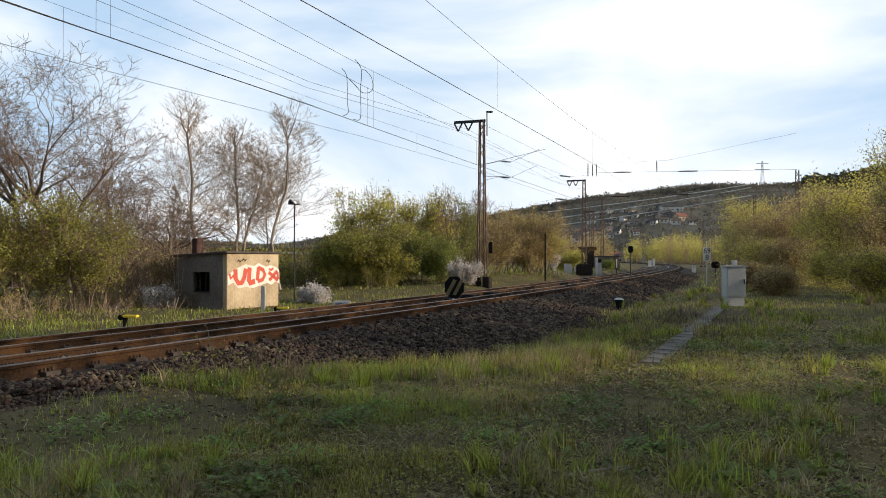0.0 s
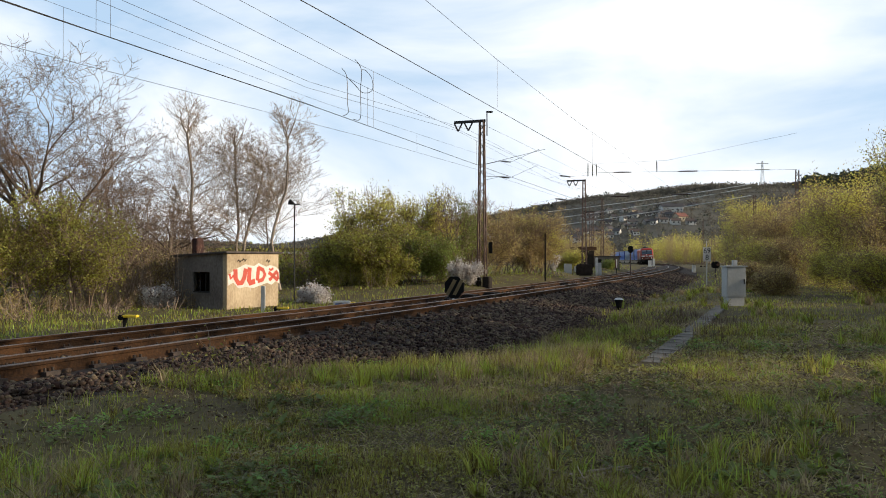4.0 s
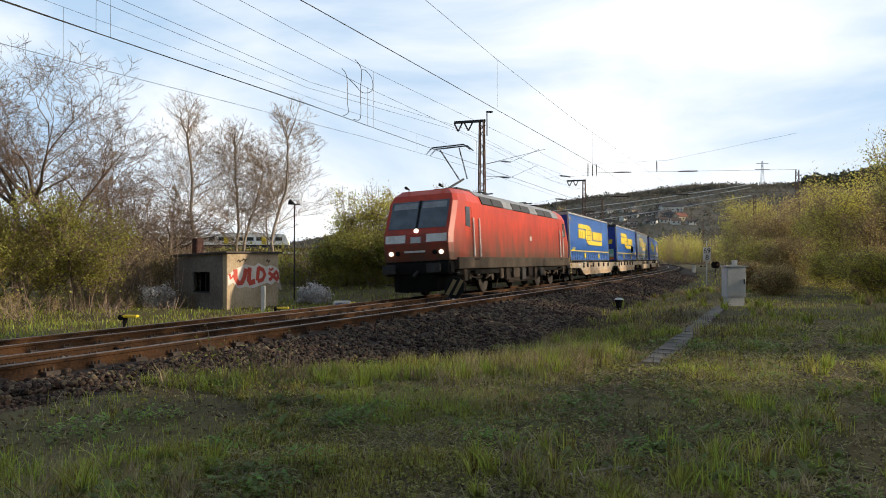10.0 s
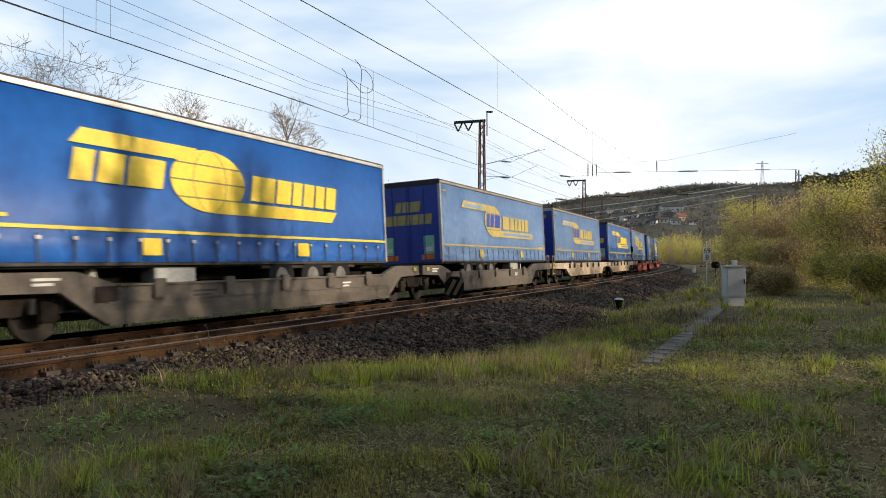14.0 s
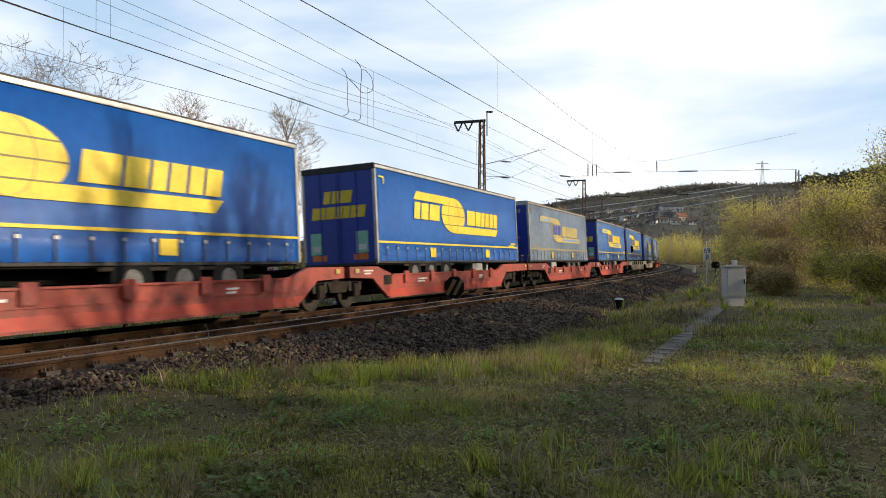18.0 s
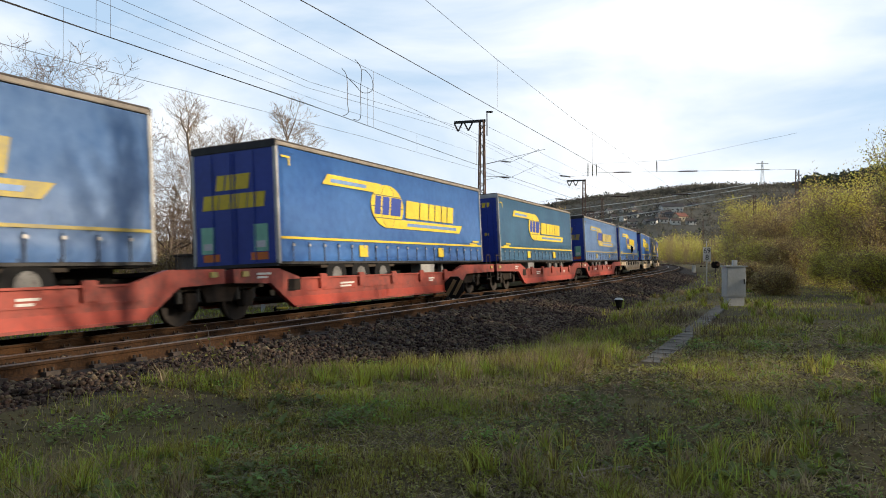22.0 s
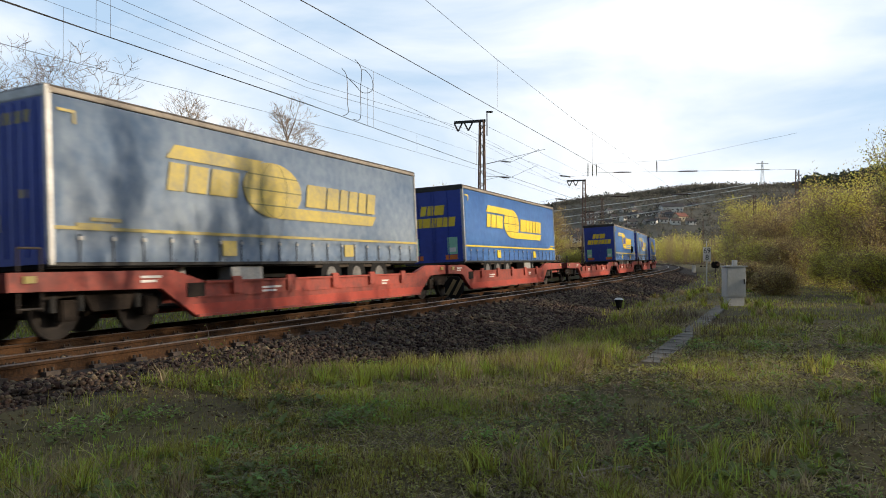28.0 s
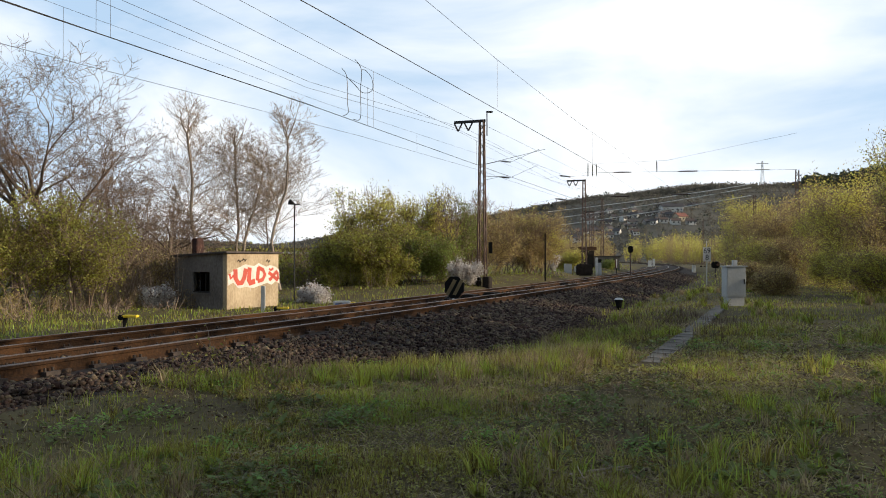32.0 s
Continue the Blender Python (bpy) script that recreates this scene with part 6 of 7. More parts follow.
def small_things():
    # yellow-topped markers beyond the track
    for px, d, z, w in ((228, 19.5, -0.32, 0.36), (498, 24, -0.4, 0.36)):
        x, y, _ = place(px, d)
        m = thing("track_marker", pose(x, y, z), "low post with a yellow cap plate", "marker", "track markers")
        part("stub", rod((-0.08, 0, -0.2), (-0.08, 0, 0.22), 0.06), M["black"], m)
        part("cap", box(-0.16, 0.24, -0.1, 0.1, 0.2, 0.26, bevel=0.01), M["yellow"], m)
        part("lamp", disc((-0.17, -0.02, 0.2), (0, 1, 0), 0.07, 0.16), M["black"], m)
    x, y, _ = place(608, 27)
    b = thing("cable_box", pose(x, y, -0.35), "low white and blue trackside box with yellow end", "box")
    part("body", box(-0.35, 0.25, -0.15, 0.15, -0.1, 0.24, bevel=0.02), M["white"], b)
    part("label_plate", box(-0.27, 0.1, -0.158, -0.148, 0.06, 0.16), BLUE, b)
    part("end_cap", box(0.25, 0.42, -0.12, 0.12, 0.02, 0.2, bevel=0.02), M["yellow"], b)
    x, y, _ = place(466, 25.0)
    q = thing("concrete_post", pose(x, y, -0.45), "short grey concrete post before the hut", "post")
    part("post", box(-0.065, 0.065, -0.06, 0.06, -0.2, 0.95, bevel=0.012), M["grey_paint"], q)
    x, y, _ = place(521, 32.5)
    l = thing("loudspeaker_post", pose(x, y, -0.4), "thin dark post with a horn loudspeaker", "post")
    part("post", rod((0, 0, -0.3), (0, 0, 4.25), 0.035, r2=0.03), M["dark_steel"], l)
    part("horn", rod((-0.02, 0, 4.2), (-0.2, -0.12, 4.28), 0.05, r2=0.13, n=12), M["black"], l)
    part("bracket", box(-0.02, 0.25, -0.03, 0.03, 4.15, 4.2), M["dark_steel"], l)
    x, y, _ = place(965, 48)
    solo("marker_post", rod((0, 0, -0.3), (0, 0, 2.75), 0.055, r2=0.045), M["black"], pose(x, y, 0.3), "tall dark wooden post in the grass", "post")
    x, y, _ = place(1095, 24.2)
    g = thing("ground_signal", pose(x, y, -0.05), "small black ground lamp with a white cap", "signal")
    part("body", rod((0, 0, -0.2), (0, 0, 0.14), 0.06, r2=0.13, n=14), M["black"], g)
    part("cap", rod((0, 0, 0.14), (0, 0, 0.19), 0.145, r2=0.09, n=16), M["grey_paint"], g)
    # dwarf signal and boxes far along the line
    x, y, _ = place(1116, 70)
    g = thing("dwarf_signal", pose(x, y, -0.2), "black signal head on a grey post", "signal")
    part("post", rod((0, 0, -0.3), (0, 0, 2.4), 0.06), M["steel"], g)
    part("head", box(-0.22, 0.22, -0.15, 0.15, 2.2, 2.85, bevel=0.08), M["black"], g)
    x, y, _ = place(1091, 78)
    g = thing("stop_board", pose(x, y, 0.1, 0, 0, 25), "red board with a white band on a short post", "sign")
    part("post", rod((0, 0, -0.4), (0, 0, 0.4), 0.04), M["dark_steel"], g)
    bd = part("board", box(-0.2, 0.2, -0.03, 0.0, 0.35, 1.35, bevel=0.01), M["loco_red"], g)
    part("band", box(-0.06, 0.06, -0.036, -0.028, 0.4, 1.3), M["white"], bd)
    x, y, _ = place(1266, 62)
    g = thing("ground_signal", pose(x, y, 0.1), "low dark signal with a red mark", "signal")
    part("body", box(-0.3, 0.3, -0.2, 0.2, 0.55, 1.1, bevel=0.08), M["black"], g)
    part("post", rod((0, 0, -0.4), (0, 0, 0.6), 0.05), M["dark_steel"], g)
    part("mark", disc((0.12, -0.21, 0.85), (0, 1, 0), 0.1, 0.03), M["loco_red"], g)
    for px, d, z, w, h, m, lab in ((1150, 150, 0.2, 0.6, 0.95, "white", "small white equipment box far along the line"), (1157, 152, 0.2, 0.4, 1.3, "white", "small white equipment box far along the line"), (1228, 90, 0.1, 0.36, 0.6, "white", "small white equipment box far along the line"),
                               (1005, 66, 0.25, 0.65, 0.75, "grey_paint", "grey equipment box in the grass"), (1021, 70, 0.25, 0.4, 0.5, "grey_paint", "grey equipment box in the grass"), (1061, 72, 0.25, 0.3, 0.8, "grey_paint", "grey equipment box in the grass"), (1056, 71, 0.25, 0.16, 1.3, "white", "short white post in the grass")):
        x, y, _ = place(px, d)
        solo("equipment_box", box(-w / 2, w / 2, -0.2, 0.2, -0.4, h, bevel=0.02), M[m], pose(x, y, z), lab, "box", "equipment boxes")
    x, y, _ = place(1034, 66)
    solo("buffer_block", box(-0.7, 0.7, -0.3, 0.3, -0.3, 0.7, bevel=0.1), M["bogie"], pose(x, y, 0.25), "dark rusty block at the foot of a mast", "block")
    x, y, _ = place(1036, 95)
    h = thing("brick_shed", pose(x, y, 0.0, 0, 0, 12), "low dark trackside shed with reddish roof", "shed")
    part("wall", box(-1.2, 0.7, -1.2, 1.2, -0.3, 2.5, bevel=0.02), M["bogie"], h)
    part("side_wing", box(0.7, 4.2, -1.0, 1.0, -0.3, 1.7, bevel=0.02), M["concrete"], h)
    part("wing_roof", box(0.65, 4.35, -1.15, 1.15, 1.7, 1.82, bevel=0.02), M["roof_felt"], h)
    for wx in (1.1, 2.2, 3.3):
        part("window", box(wx, wx + 0.7, -1.02, -0.98, 0.7, 1.4), M["black"], h)
    part("roof", prism([(-1.5, 2.55), (1.5, 2.55), (1.4, 2.95), (-1.4, 2.95)], -1.4, 0.9), M["rail_side"], h)
    part("door", box(-0.4, 0.5, -1.23, -1.19, 0.0, 2.0), M["black"], h)
    for px, d, hh in ((1044, 110, 9.5), (1088, 120, 3.5)):
        x, y, _ = place(px, d)
        solo("marker_post", rod((0, 0, -0.3), (0, 0, hh), 0.08, r2=0.05), M["steel"], pose(x, y, 0.1), "thin distant post along the line", "post")


BLUE = mat("blue_label", (0.05, 0.12, 0.4), 0.5)
small_things()


# ---- writing sprayed on the hut: red forms with white edges ----
SPRAY_RED = mat("red_spray_paint", (0.62, 0.08, 0.045), 0.7, dark=(0.46, 0.07, 0.045), scale=3, fine=18, bump=0.05)
SPRAY_WHITE = mat("white_spray_paint", (0.80, 0.74, 0.68), 0.75, dark=(0.62, 0.55, 0.48), scale=3, fine=18, bump=0.05)


def spray(name, pts, proud, material):
    """A flat sprayed form on the painted wall; points run along the wall and up."""
    bm = bmesh.new()
    a = [bm.verts.new((proud, y, z)) for y, z in pts]
    b = [bm.verts.new((0.001, y, z)) for y, z in pts]
    bm.faces.new(a), bm.faces.new(b[::-1])
    for i in range(len(pts)):
        bm.faces.new((a[i], a[(i + 1) % len(pts)], b[(i + 1) % len(pts)], b[i]))
    bmesh.ops.recalc_face_normals(bm, faces=bm.faces)
    bmesh.ops.triangulate(bm, faces=bm.faces)
    return part(name, bm, material, HUT, "sprayed graffiti form")


def fat(line, w):
    """The outline of a thick stroke."""
    P = [Vector(p) for p in line]
    left, right = [], []
    for i, p in enumerate(P):
        d = (P[min(i + 1, len(P) - 1)] - P[max(i - 1, 0)]).normalized()
        n = Vector((-d.y, d.x)) * w / 2
        left.append((p + n)[:])
        right.append((p - n)[:])
    return left + right[::-1]


def build_graffiti():
    k = HUT_L / 2.75
    spray("graffiti_edge", [(0.03, 1.22), (0.35, 1.42), (0.9, 1.62), (1.35, 1.55), (1.6, 1.66), (2.0, 1.52), (2.2, 1.58), (2.5, 1.52), (2.72, 1.38), (2.73, 0.86), (2.5, 0.95), (2.3, 0.82), (2.05, 0.9), (1.6, 0.8), (1.3, 0.72), (0.95, 0.78), (0.55, 0.74), (0.3, 0.95), (0.04, 0.85)], 0.008, SPRAY_WHITE)
    forms = [fat([(0.12, 1.28), (0.16, 1.1), (0.3, 1.2), (0.36, 1.1)], 0.10), fat([(0.40, 1.44), (0.42, 1.1), (0.55, 0.93), (0.72, 0.94), (0.86, 1.15), (0.92, 1.46)], 0.20), fat([(1.12, 1.50), (1.08, 1.0), (1.12, 0.92), (1.40, 0.98)], 0.20),
             fat([(1.58, 1.50), (1.52, 1.0)], 0.17), fat([(1.56, 1.5), (1.82, 1.40), (1.93, 1.22), (1.80, 1.03), (1.54, 0.97)], 0.15), fat([(2.15, 1.44), (2.25, 1.38), (2.38, 1.46)], 0.09), fat([(2.12, 1.30), (2.35, 1.18), (2.62, 1.34)], 0.15), fat([(2.16, 1.0), (2.38, 1.15), (2.64, 0.98)], 0.15), fat([(2.62, 1.30), (2.66, 1.02)], 0.12)]
    for f in forms:
        spray("graffiti_stroke", f, 0.013, SPRAY_RED)
    for y, l in ((1.15, 0.16), (0.62, 0.1), (1.9, 0.1)):
        spray("paint_drip", [(y, 0.8), (y + 0.03, 0.8), (y + 0.02, 0.78 - l), (y + 0.01, 0.78 - l)], 0.0085, SPRAY_WHITE)
    for y, z in ((0.5, 1.72), (0.75, 1.76), (2.0, 1.72)):
        spray("dark_scrawl", fat([(y, z), (y + 0.08, z + 0.07), (y + 0.13, z - 0.03), (y + 0.2, z + 0.05)], 0.05), 0.006, M["bogie"])


build_graffiti()


# ---- railcar on the far embankment ----
def far_embankment():
    pts = [(-8.0, -3.0), (-3.0, 4.2), (3.0, 4.2), (8.0, -3.0)]
    bm = bmesh.new()
    a = [bm.verts.new((-460, y, z)) for y, z in pts]
    b = [bm.verts.new((14 - abs(y), y, z)) for y, z in pts]
    for i in range(3):
        bm.faces.new((a[i], b[i], b[i + 1], a[i + 1]))
    bmesh.ops.recalc_face_normals(bm, faces=bm.faces)
    solo("embankment", bm, GROUND, pose(0, 190, 0), "grassy far railway embankment", "embankment", kind="structure")
    v = thing("bridge_parapet", pose(-35, 150, 0), "pale concrete bridge edge over a dark arch", "bridge")
    part("parapet", box(-14, 8, -0.3, 0.3, 2.5, 2.9, bevel=0.03), M["white"], v)
    bm = bmesh.new()
    arch = [(-14, -1), (-4, -1)] + [(-4 + 2.4 - 2.4 * math.cos(i * math.pi / 10), 2.0 * math.sin(i * math.pi / 10) - 1) for i in range(1, 10)] + [(0.8, -1), (8, -1), (8, 2.5), (-14, 2.5)]
    fa = [bm.verts.new((x, -0.25, z)) for x, z in arch]
    fb = [bm.verts.new((x, 3.0, z)) for x, z in arch]
    bm.faces.new(fa), bm.faces.new(fb[::-1])
    for i in range(len(arch)):
        bm.faces.new((fa[i], fa[(i + 1) % len(arch)], fb[(i + 1) % len(arch)], fb[i]))
    bmesh.ops.recalc_face_normals(bm, faces=bm.faces)
    part("arch_wall", bm, M["brick"], v, "brown masonry wall with an arch")


far_embankment()


COACH = mat("gloss_white_coach", (0.90, 0.90, 0.88), 0.35, dark=(0.82, 0.82, 0.80), scale=0.5, fine=6, bump=0)


def build_railcar(k):
    c = thing("railcar", Matrix.Identity(4), "white and yellow regional railcar with dark windows", "railcar", "railcars")
    L = 21.5
    pts = [(0.0, 0.9), (0.0, 2.0), (0.5, 3.2), (1.0, 3.6), (L - 0.2, 3.6), (L, 3.3), (L, 0.9)] if k == 0 else [(0.0, 0.9), (0.0, 3.3), (0.2, 3.6), (L - 1.0, 3.6), (L - 0.5, 3.2), (L, 2.0), (L, 0.9)]
    bm = bmesh.new()
    a = [bm.verts.new((y, -1.42, z)) for y, z in pts]
    b = [bm.verts.new((y, 1.42, z)) for y, z in pts]
    bm.faces.new(a), bm.faces.new(b[::-1])
    for i in range(len(pts)):
        bm.faces.new((a[i], a[(i + 1) % len(pts)], b[(i + 1) % len(pts)], b[i]))
    bmesh.ops.recalc_face_normals(bm, faces=bm.faces)
    body = part("body", bm, COACH, c)
    for i in range(8):
        x = 1.6 + i * 2.4
        part("window", box(x, x + 1.7, -1.44, -1.41, 1.9, 2.8), M["glass"], body)
    for x in (5.4, 14.9):
        part("door", box(x, x + 1.2, -1.45, -1.41, 1.0, 3.0), M["yellow"], body, "yellow door")
    part("skirt", box(0.3, L - 0.3, -1.3, 1.3, 0.35, 0.9), M["dark_steel"], c)
    part("roof_unit", box(5, L - 5, -1.0, 1.0, 3.6, 3.85, bevel=0.05), M["grey_paint"], c)
    for x in (3.2, L - 3.2):
        part("bogie", box(x - 1.2, x + 1.2, -1.1, 1.1, 0.05, 0.7, bevel=0.1), M["bogie"], c)
    return c


RAILCARS = [(build_railcar(0), 0.0), (build_railcar(1), 21.9)]


# ---- houses and woods on the hill ----
WALLS = [mat("white_render", (0.72, 0.70, 0.66), 0.9, dark=(0.58, 0.56, 0.52), scale=0.3, fine=3, bump=0.1), mat("cream_render", (0.60, 0.50, 0.36), 0.9, dark=(0.48, 0.40, 0.28), scale=0.3, fine=3, bump=0.1), mat("grey_render", (0.38, 0.37, 0.35), 0.9, dark=(0.28, 0.27, 0.26), scale=0.3, fine=3, bump=0.1)]
ROOFS = [mat("dark_tile_roof", (0.07, 0.06, 0.058), 0.8, dark=(0.045, 0.04, 0.04), scale=0.5, fine=6), mat("red_tile_roof", (0.22, 0.075, 0.045), 0.8, dark=(0.14, 0.05, 0.035), scale=0.5, fine=6), mat("brown_tile_roof", (0.12, 0.08, 0.06), 0.8, dark=(0.07, 0.05, 0.04), scale=0.5, fine=6)]


def hill_top(x, y):
    return float(hill_height(np.array([x]), np.array([y]))[0]) + 6 * noise.noise((x * 0.008, y * 0.008, 1)) * min(1, (y - 400) / 150)


def house(x, y, w, l, h, turn, wall, roof):
    hs = thing("hill_house", pose(x, y, hill_top(x, y) - 0.5, 0, 0, turn), "distant %s house with a pitched roof on the hillside" % ("white", "cream", "grey")[wall], "house", "houses on the hill")
    w_ob = part("wall", prism([(-l / 2, -2), (l / 2, -2), (l / 2, h), (0, h + l * 0.36), (-l / 2, h)], -w / 2, w / 2), WALLS[wall], hs)
    bm = bmesh.new()
    for sy in (-1, 1):
        pts = [(sy * (l / 2 + 0.5), h - 0.35), (0, h + l * 0.37), (0, h + l * 0.37 + 0.3), (sy * (l / 2 + 0.5), h - 0.05)]
        prism(pts, -w / 2 - 0.4, w / 2 + 0.4, bm)
    part("roof", bm, ROOFS[roof], hs)
    n = max(2, int(w / 3.2))
    for i in range(n):
        x0 = -w / 2 + (i + 0.5) * w / n
        for z in (1.0,):
            part("window", box(x0 - 0.55, x0 + 0.55, -l / 2 - 0.06, -l / 2 + 0.02, z, z + 1.3), M["glass"], w_ob)
    part("chimney", box(w * 0.15, w * 0.15 + 0.7, -0.35, 0.35, h + l * 0.2, h + l * 0.37 + 1.2), ROOFS[2], hs)


rh = random.Random(8)
for i in range(84):
    row = i % 4
    y = (592, 618, 650, 688)[row] + rh.uniform(-9, 9)
    px = rh.uniform(975, 1130 if row == 0 else (1235 if row < 3 else 1240)) if row != 3 else rh.uniform(1030, 1235)
    house((px - 784) / LENS * y, y, rh.uniform(4.5, 8), rh.uniform(4.2, 5.5), rh.choice((2.0, 2.6, 3.2)), rh.uniform(-35, 35), rh.choice((0, 0, 0, 0, 2, 1)), rh.choice((0, 0, 0, 2, 2)))
house((1204 - 784) / LENS * 628, 628, 10, 8, 3.6, 25, 1, 1)
house((1190 - 784) / LENS * 672, 672, 18, 7, 4.4, -6, 0, 0)


def hill_woods():
    rng = np.random.default_rng(21)
    n = 30000
    y = np.where(rng.random(n) < 0.45, rng.uniform(820, 905, n), rng.uniform(470, 905, n))
    x = rng.uniform(-480, 700, n)
    px = 784 + LENS * x / y
    built = (px > 960) & (px < 1250) & (y > 575) & (y < 705)
    keep = (px > -50) & (px < 1620) & (~built | (rng.random(n) < 0.6))
    x, y, px = x[keep], y[keep], px[keep]
    z = np.array([hill_top(a, b) for a, b in zip(x, y)])
    dark = (px > 1425) & (y > 800) & (rng.random(len(x)) < 0.75) | (rng.random(len(x)) < 0.04)
    size = rng.uniform(1.0, 2.6, len(x)) * np.where(dark & (px > 1425), 2.0, 1.0) * np.where(y > 820, 1.3, 1.0)
    for name, m, mt, label in (("hill_woods", ~dark, WOODS, "leafless grey-brown woodland on the hill"), ("evergreen_woods", dark, EVERGREEN, "dark evergreen trees on the ridge")):
        k = 12
        c = np.repeat(np.stack([x[m], y[m], z[m] + size[m] * 0.9], 1), k, 0)
        s = np.repeat(size[m], k)[:, None]
        c = c + rng.normal(0, 0.45, c.shape) * s * np.array([1, 1, 1.2])
        a = rng.normal(size=c.shape)
        a /= np.linalg.norm(a, axis=1)[:, None]
        b = np.cross(a, rng.normal(size=c.shape))
        b /= np.linalg.norm(b, axis=1)[:, None]
        q = 0.42 * s * rng.uniform(0.5, 1.3, (len(c), 1))
        v = np.stack([c - a * q, c + b * q * 0.6, c + a * q, c - b * q * 0.6], 1).reshape(-1, 3)
        t = (np.array([(0, 1, 2), (0, 2, 3)])[None] + (np.arange(len(c)) * 4)[:, None, None]).reshape(-1, 3)
        tagged(new(name, tri_mesh(v, t, mt)), label, "woods", kind="stuff")


WOODS = leaf_mat("brown_woodland_crown", (0.175, 0.158, 0.125), (0.085, 0.08, 0.062), 0.3)
EVERGREEN = leaf_mat("evergreen_crown", (0.045, 0.06, 0.04), (0.025, 0.035, 0.025), 0.2)
hill_woods()


def power_line():
    line = thing("power_line", Matrix.Identity(4), "high-voltage cables crossing before the hillside, coloured white for sunlight", "cable")
    for px0, py0, px1, py1 in ((965, 389, 1330, 332), (965, 402, 1330, 346), (970, 375, 1330, 326)):
        pts = []
        for i in range(17):
            k = i / 16
            d = 430 - 60 * k
            px, py = px0 + (px1 - px0) * k, py0 + (py1 - py0) * k + 10 * (k - k * k)
            pts.append(((px - 784) / LENS * d, d, EYE.z + (459.2 - py) / LENS * d))
        bm = bmesh.new()
        for p, q in zip(pts, pts[1:]):
            rod(p, q, 0.2, bm, n=4)
        # white paint stands in for sunlight catching the cables
        part("cable", bm, M["white"], line)


power_line()
for px, d, h, leaf in ((1076, 92, 1.11, "leaf_green"), (1086, 97, 1.11, "leaf_yellow"), (1010, 74, 2.03, "leaf_yellow"), (985, 82, 3.13, "leaf_brown")):
    x, y, _ = place(px, d)
    plant("bush", x, y, h, px, "low fresh green bush beside the far track", "bush", leaf=leaf, leaf_size=0.05, per=7, cloud=0.16, spread=0.7, levels=3, trunks=5, first=0.4, wide=1.3, group="bushes behind the track", low=True)


def pylon():
    y = 880.0
    x = (1350 - 784) / LENS * y
    z = hill_top(x, 880)
    t = thing("power_pylon", pose(x, y, z), "distant lattice power pylon on the ridge", "pylon")
    for sx, sy in ((-1, -1), (1, -1), (1, 1), (-1, 1)):
        part("leg", rod((sx * 2.2, sy * 2.2, -4), (sx * 0.5, sy * 0.5, 34), 0.22, n=4), M["grey_paint"], t)
    for zz, w in ((24, 8.5), (31, 7)):
        part("arm", box(-w, w, -0.4, 0.4, zz, zz + 0.6), M["grey_paint"], t)
    bm = bmesh.new()
    for i in range(9):
        a, b = 2.2 - 0.19 * i, 2.2 - 0.19 * (i + 1)
        rod((-a, -a, i * 3.8), (b, -b, (i + 1) * 3.8), 0.12, bm, n=4)
    part("bracing", bm, M["grey_paint"], t)


pylon()


# ---- grass and weeds ----
def blades(x, y, z, height, width, seed, bend=0.45):
    rng = np.random.default_rng(seed)
    n = len(x)
    a = rng.uniform(0, 2 * np.pi, n)
    d = np.stack([np.cos(a), np.sin(a), np.zeros(n)], 1)
    b = rng.uniform(0, 2 * np.pi, n)
    lean = np.stack([np.cos(b), np.sin(b), np.zeros(n)], 1) * (rng.random((n, 1)) ** 1.3) * bend * height[:, None]
    base = np.stack([x, y, z - 0.02], 1)
    up = np.array([[0, 0, 1.0]])
    w = width[:, None] * d
    mid = base + up * height[:, None] * 0.55 + lean * 0.35
    tip = base + up * height[:, None] * 0.96 + lean
    v = np.stack([base - w, base + w, mid + w * 0.75, mid - w * 0.75, tip], 1).reshape(-1, 3)
    t = np.array([(0, 1, 2), (0, 2, 3), (3, 2, 4)])[None] + (np.arange(n) * 5)[:, None, None]
    return v, t.reshape(-1, 3)


def value_noise(x, y, scale, seed):
    """Smooth patches between 0 and 1, for arrays."""
    rng = np.random.default_rng(seed)
    g = rng.random((64, 64))
    u, v = (x * scale + 200.3) % 63, (y * scale + 100.7) % 63
    i, j = u.astype(int), v.astype(int)
    fu, fv = u - i, v - j
    fu, fv = fu * fu * (3 - 2 * fu), fv * fv * (3 - 2 * fv)
    i2, j2 = (i + 1) % 64, (j + 1) % 64
    return (g[i, j] * (1 - fu) + g[i2, j] * fu) * (1 - fv) + (g[i, j2] * (1 - fu) + g[i2, j2] * fu) * fv


def swells(x, y):
    """The small humps of the ground sheet."""
    f = noise.noise
    return np.array([f((a * 0.35, b * 0.35, 0.3)) * 0.07 + f((a * 1.3, b * 1.3, 2.0)) * 0.03 for a, b in zip(x.tolist(), y.tolist())])


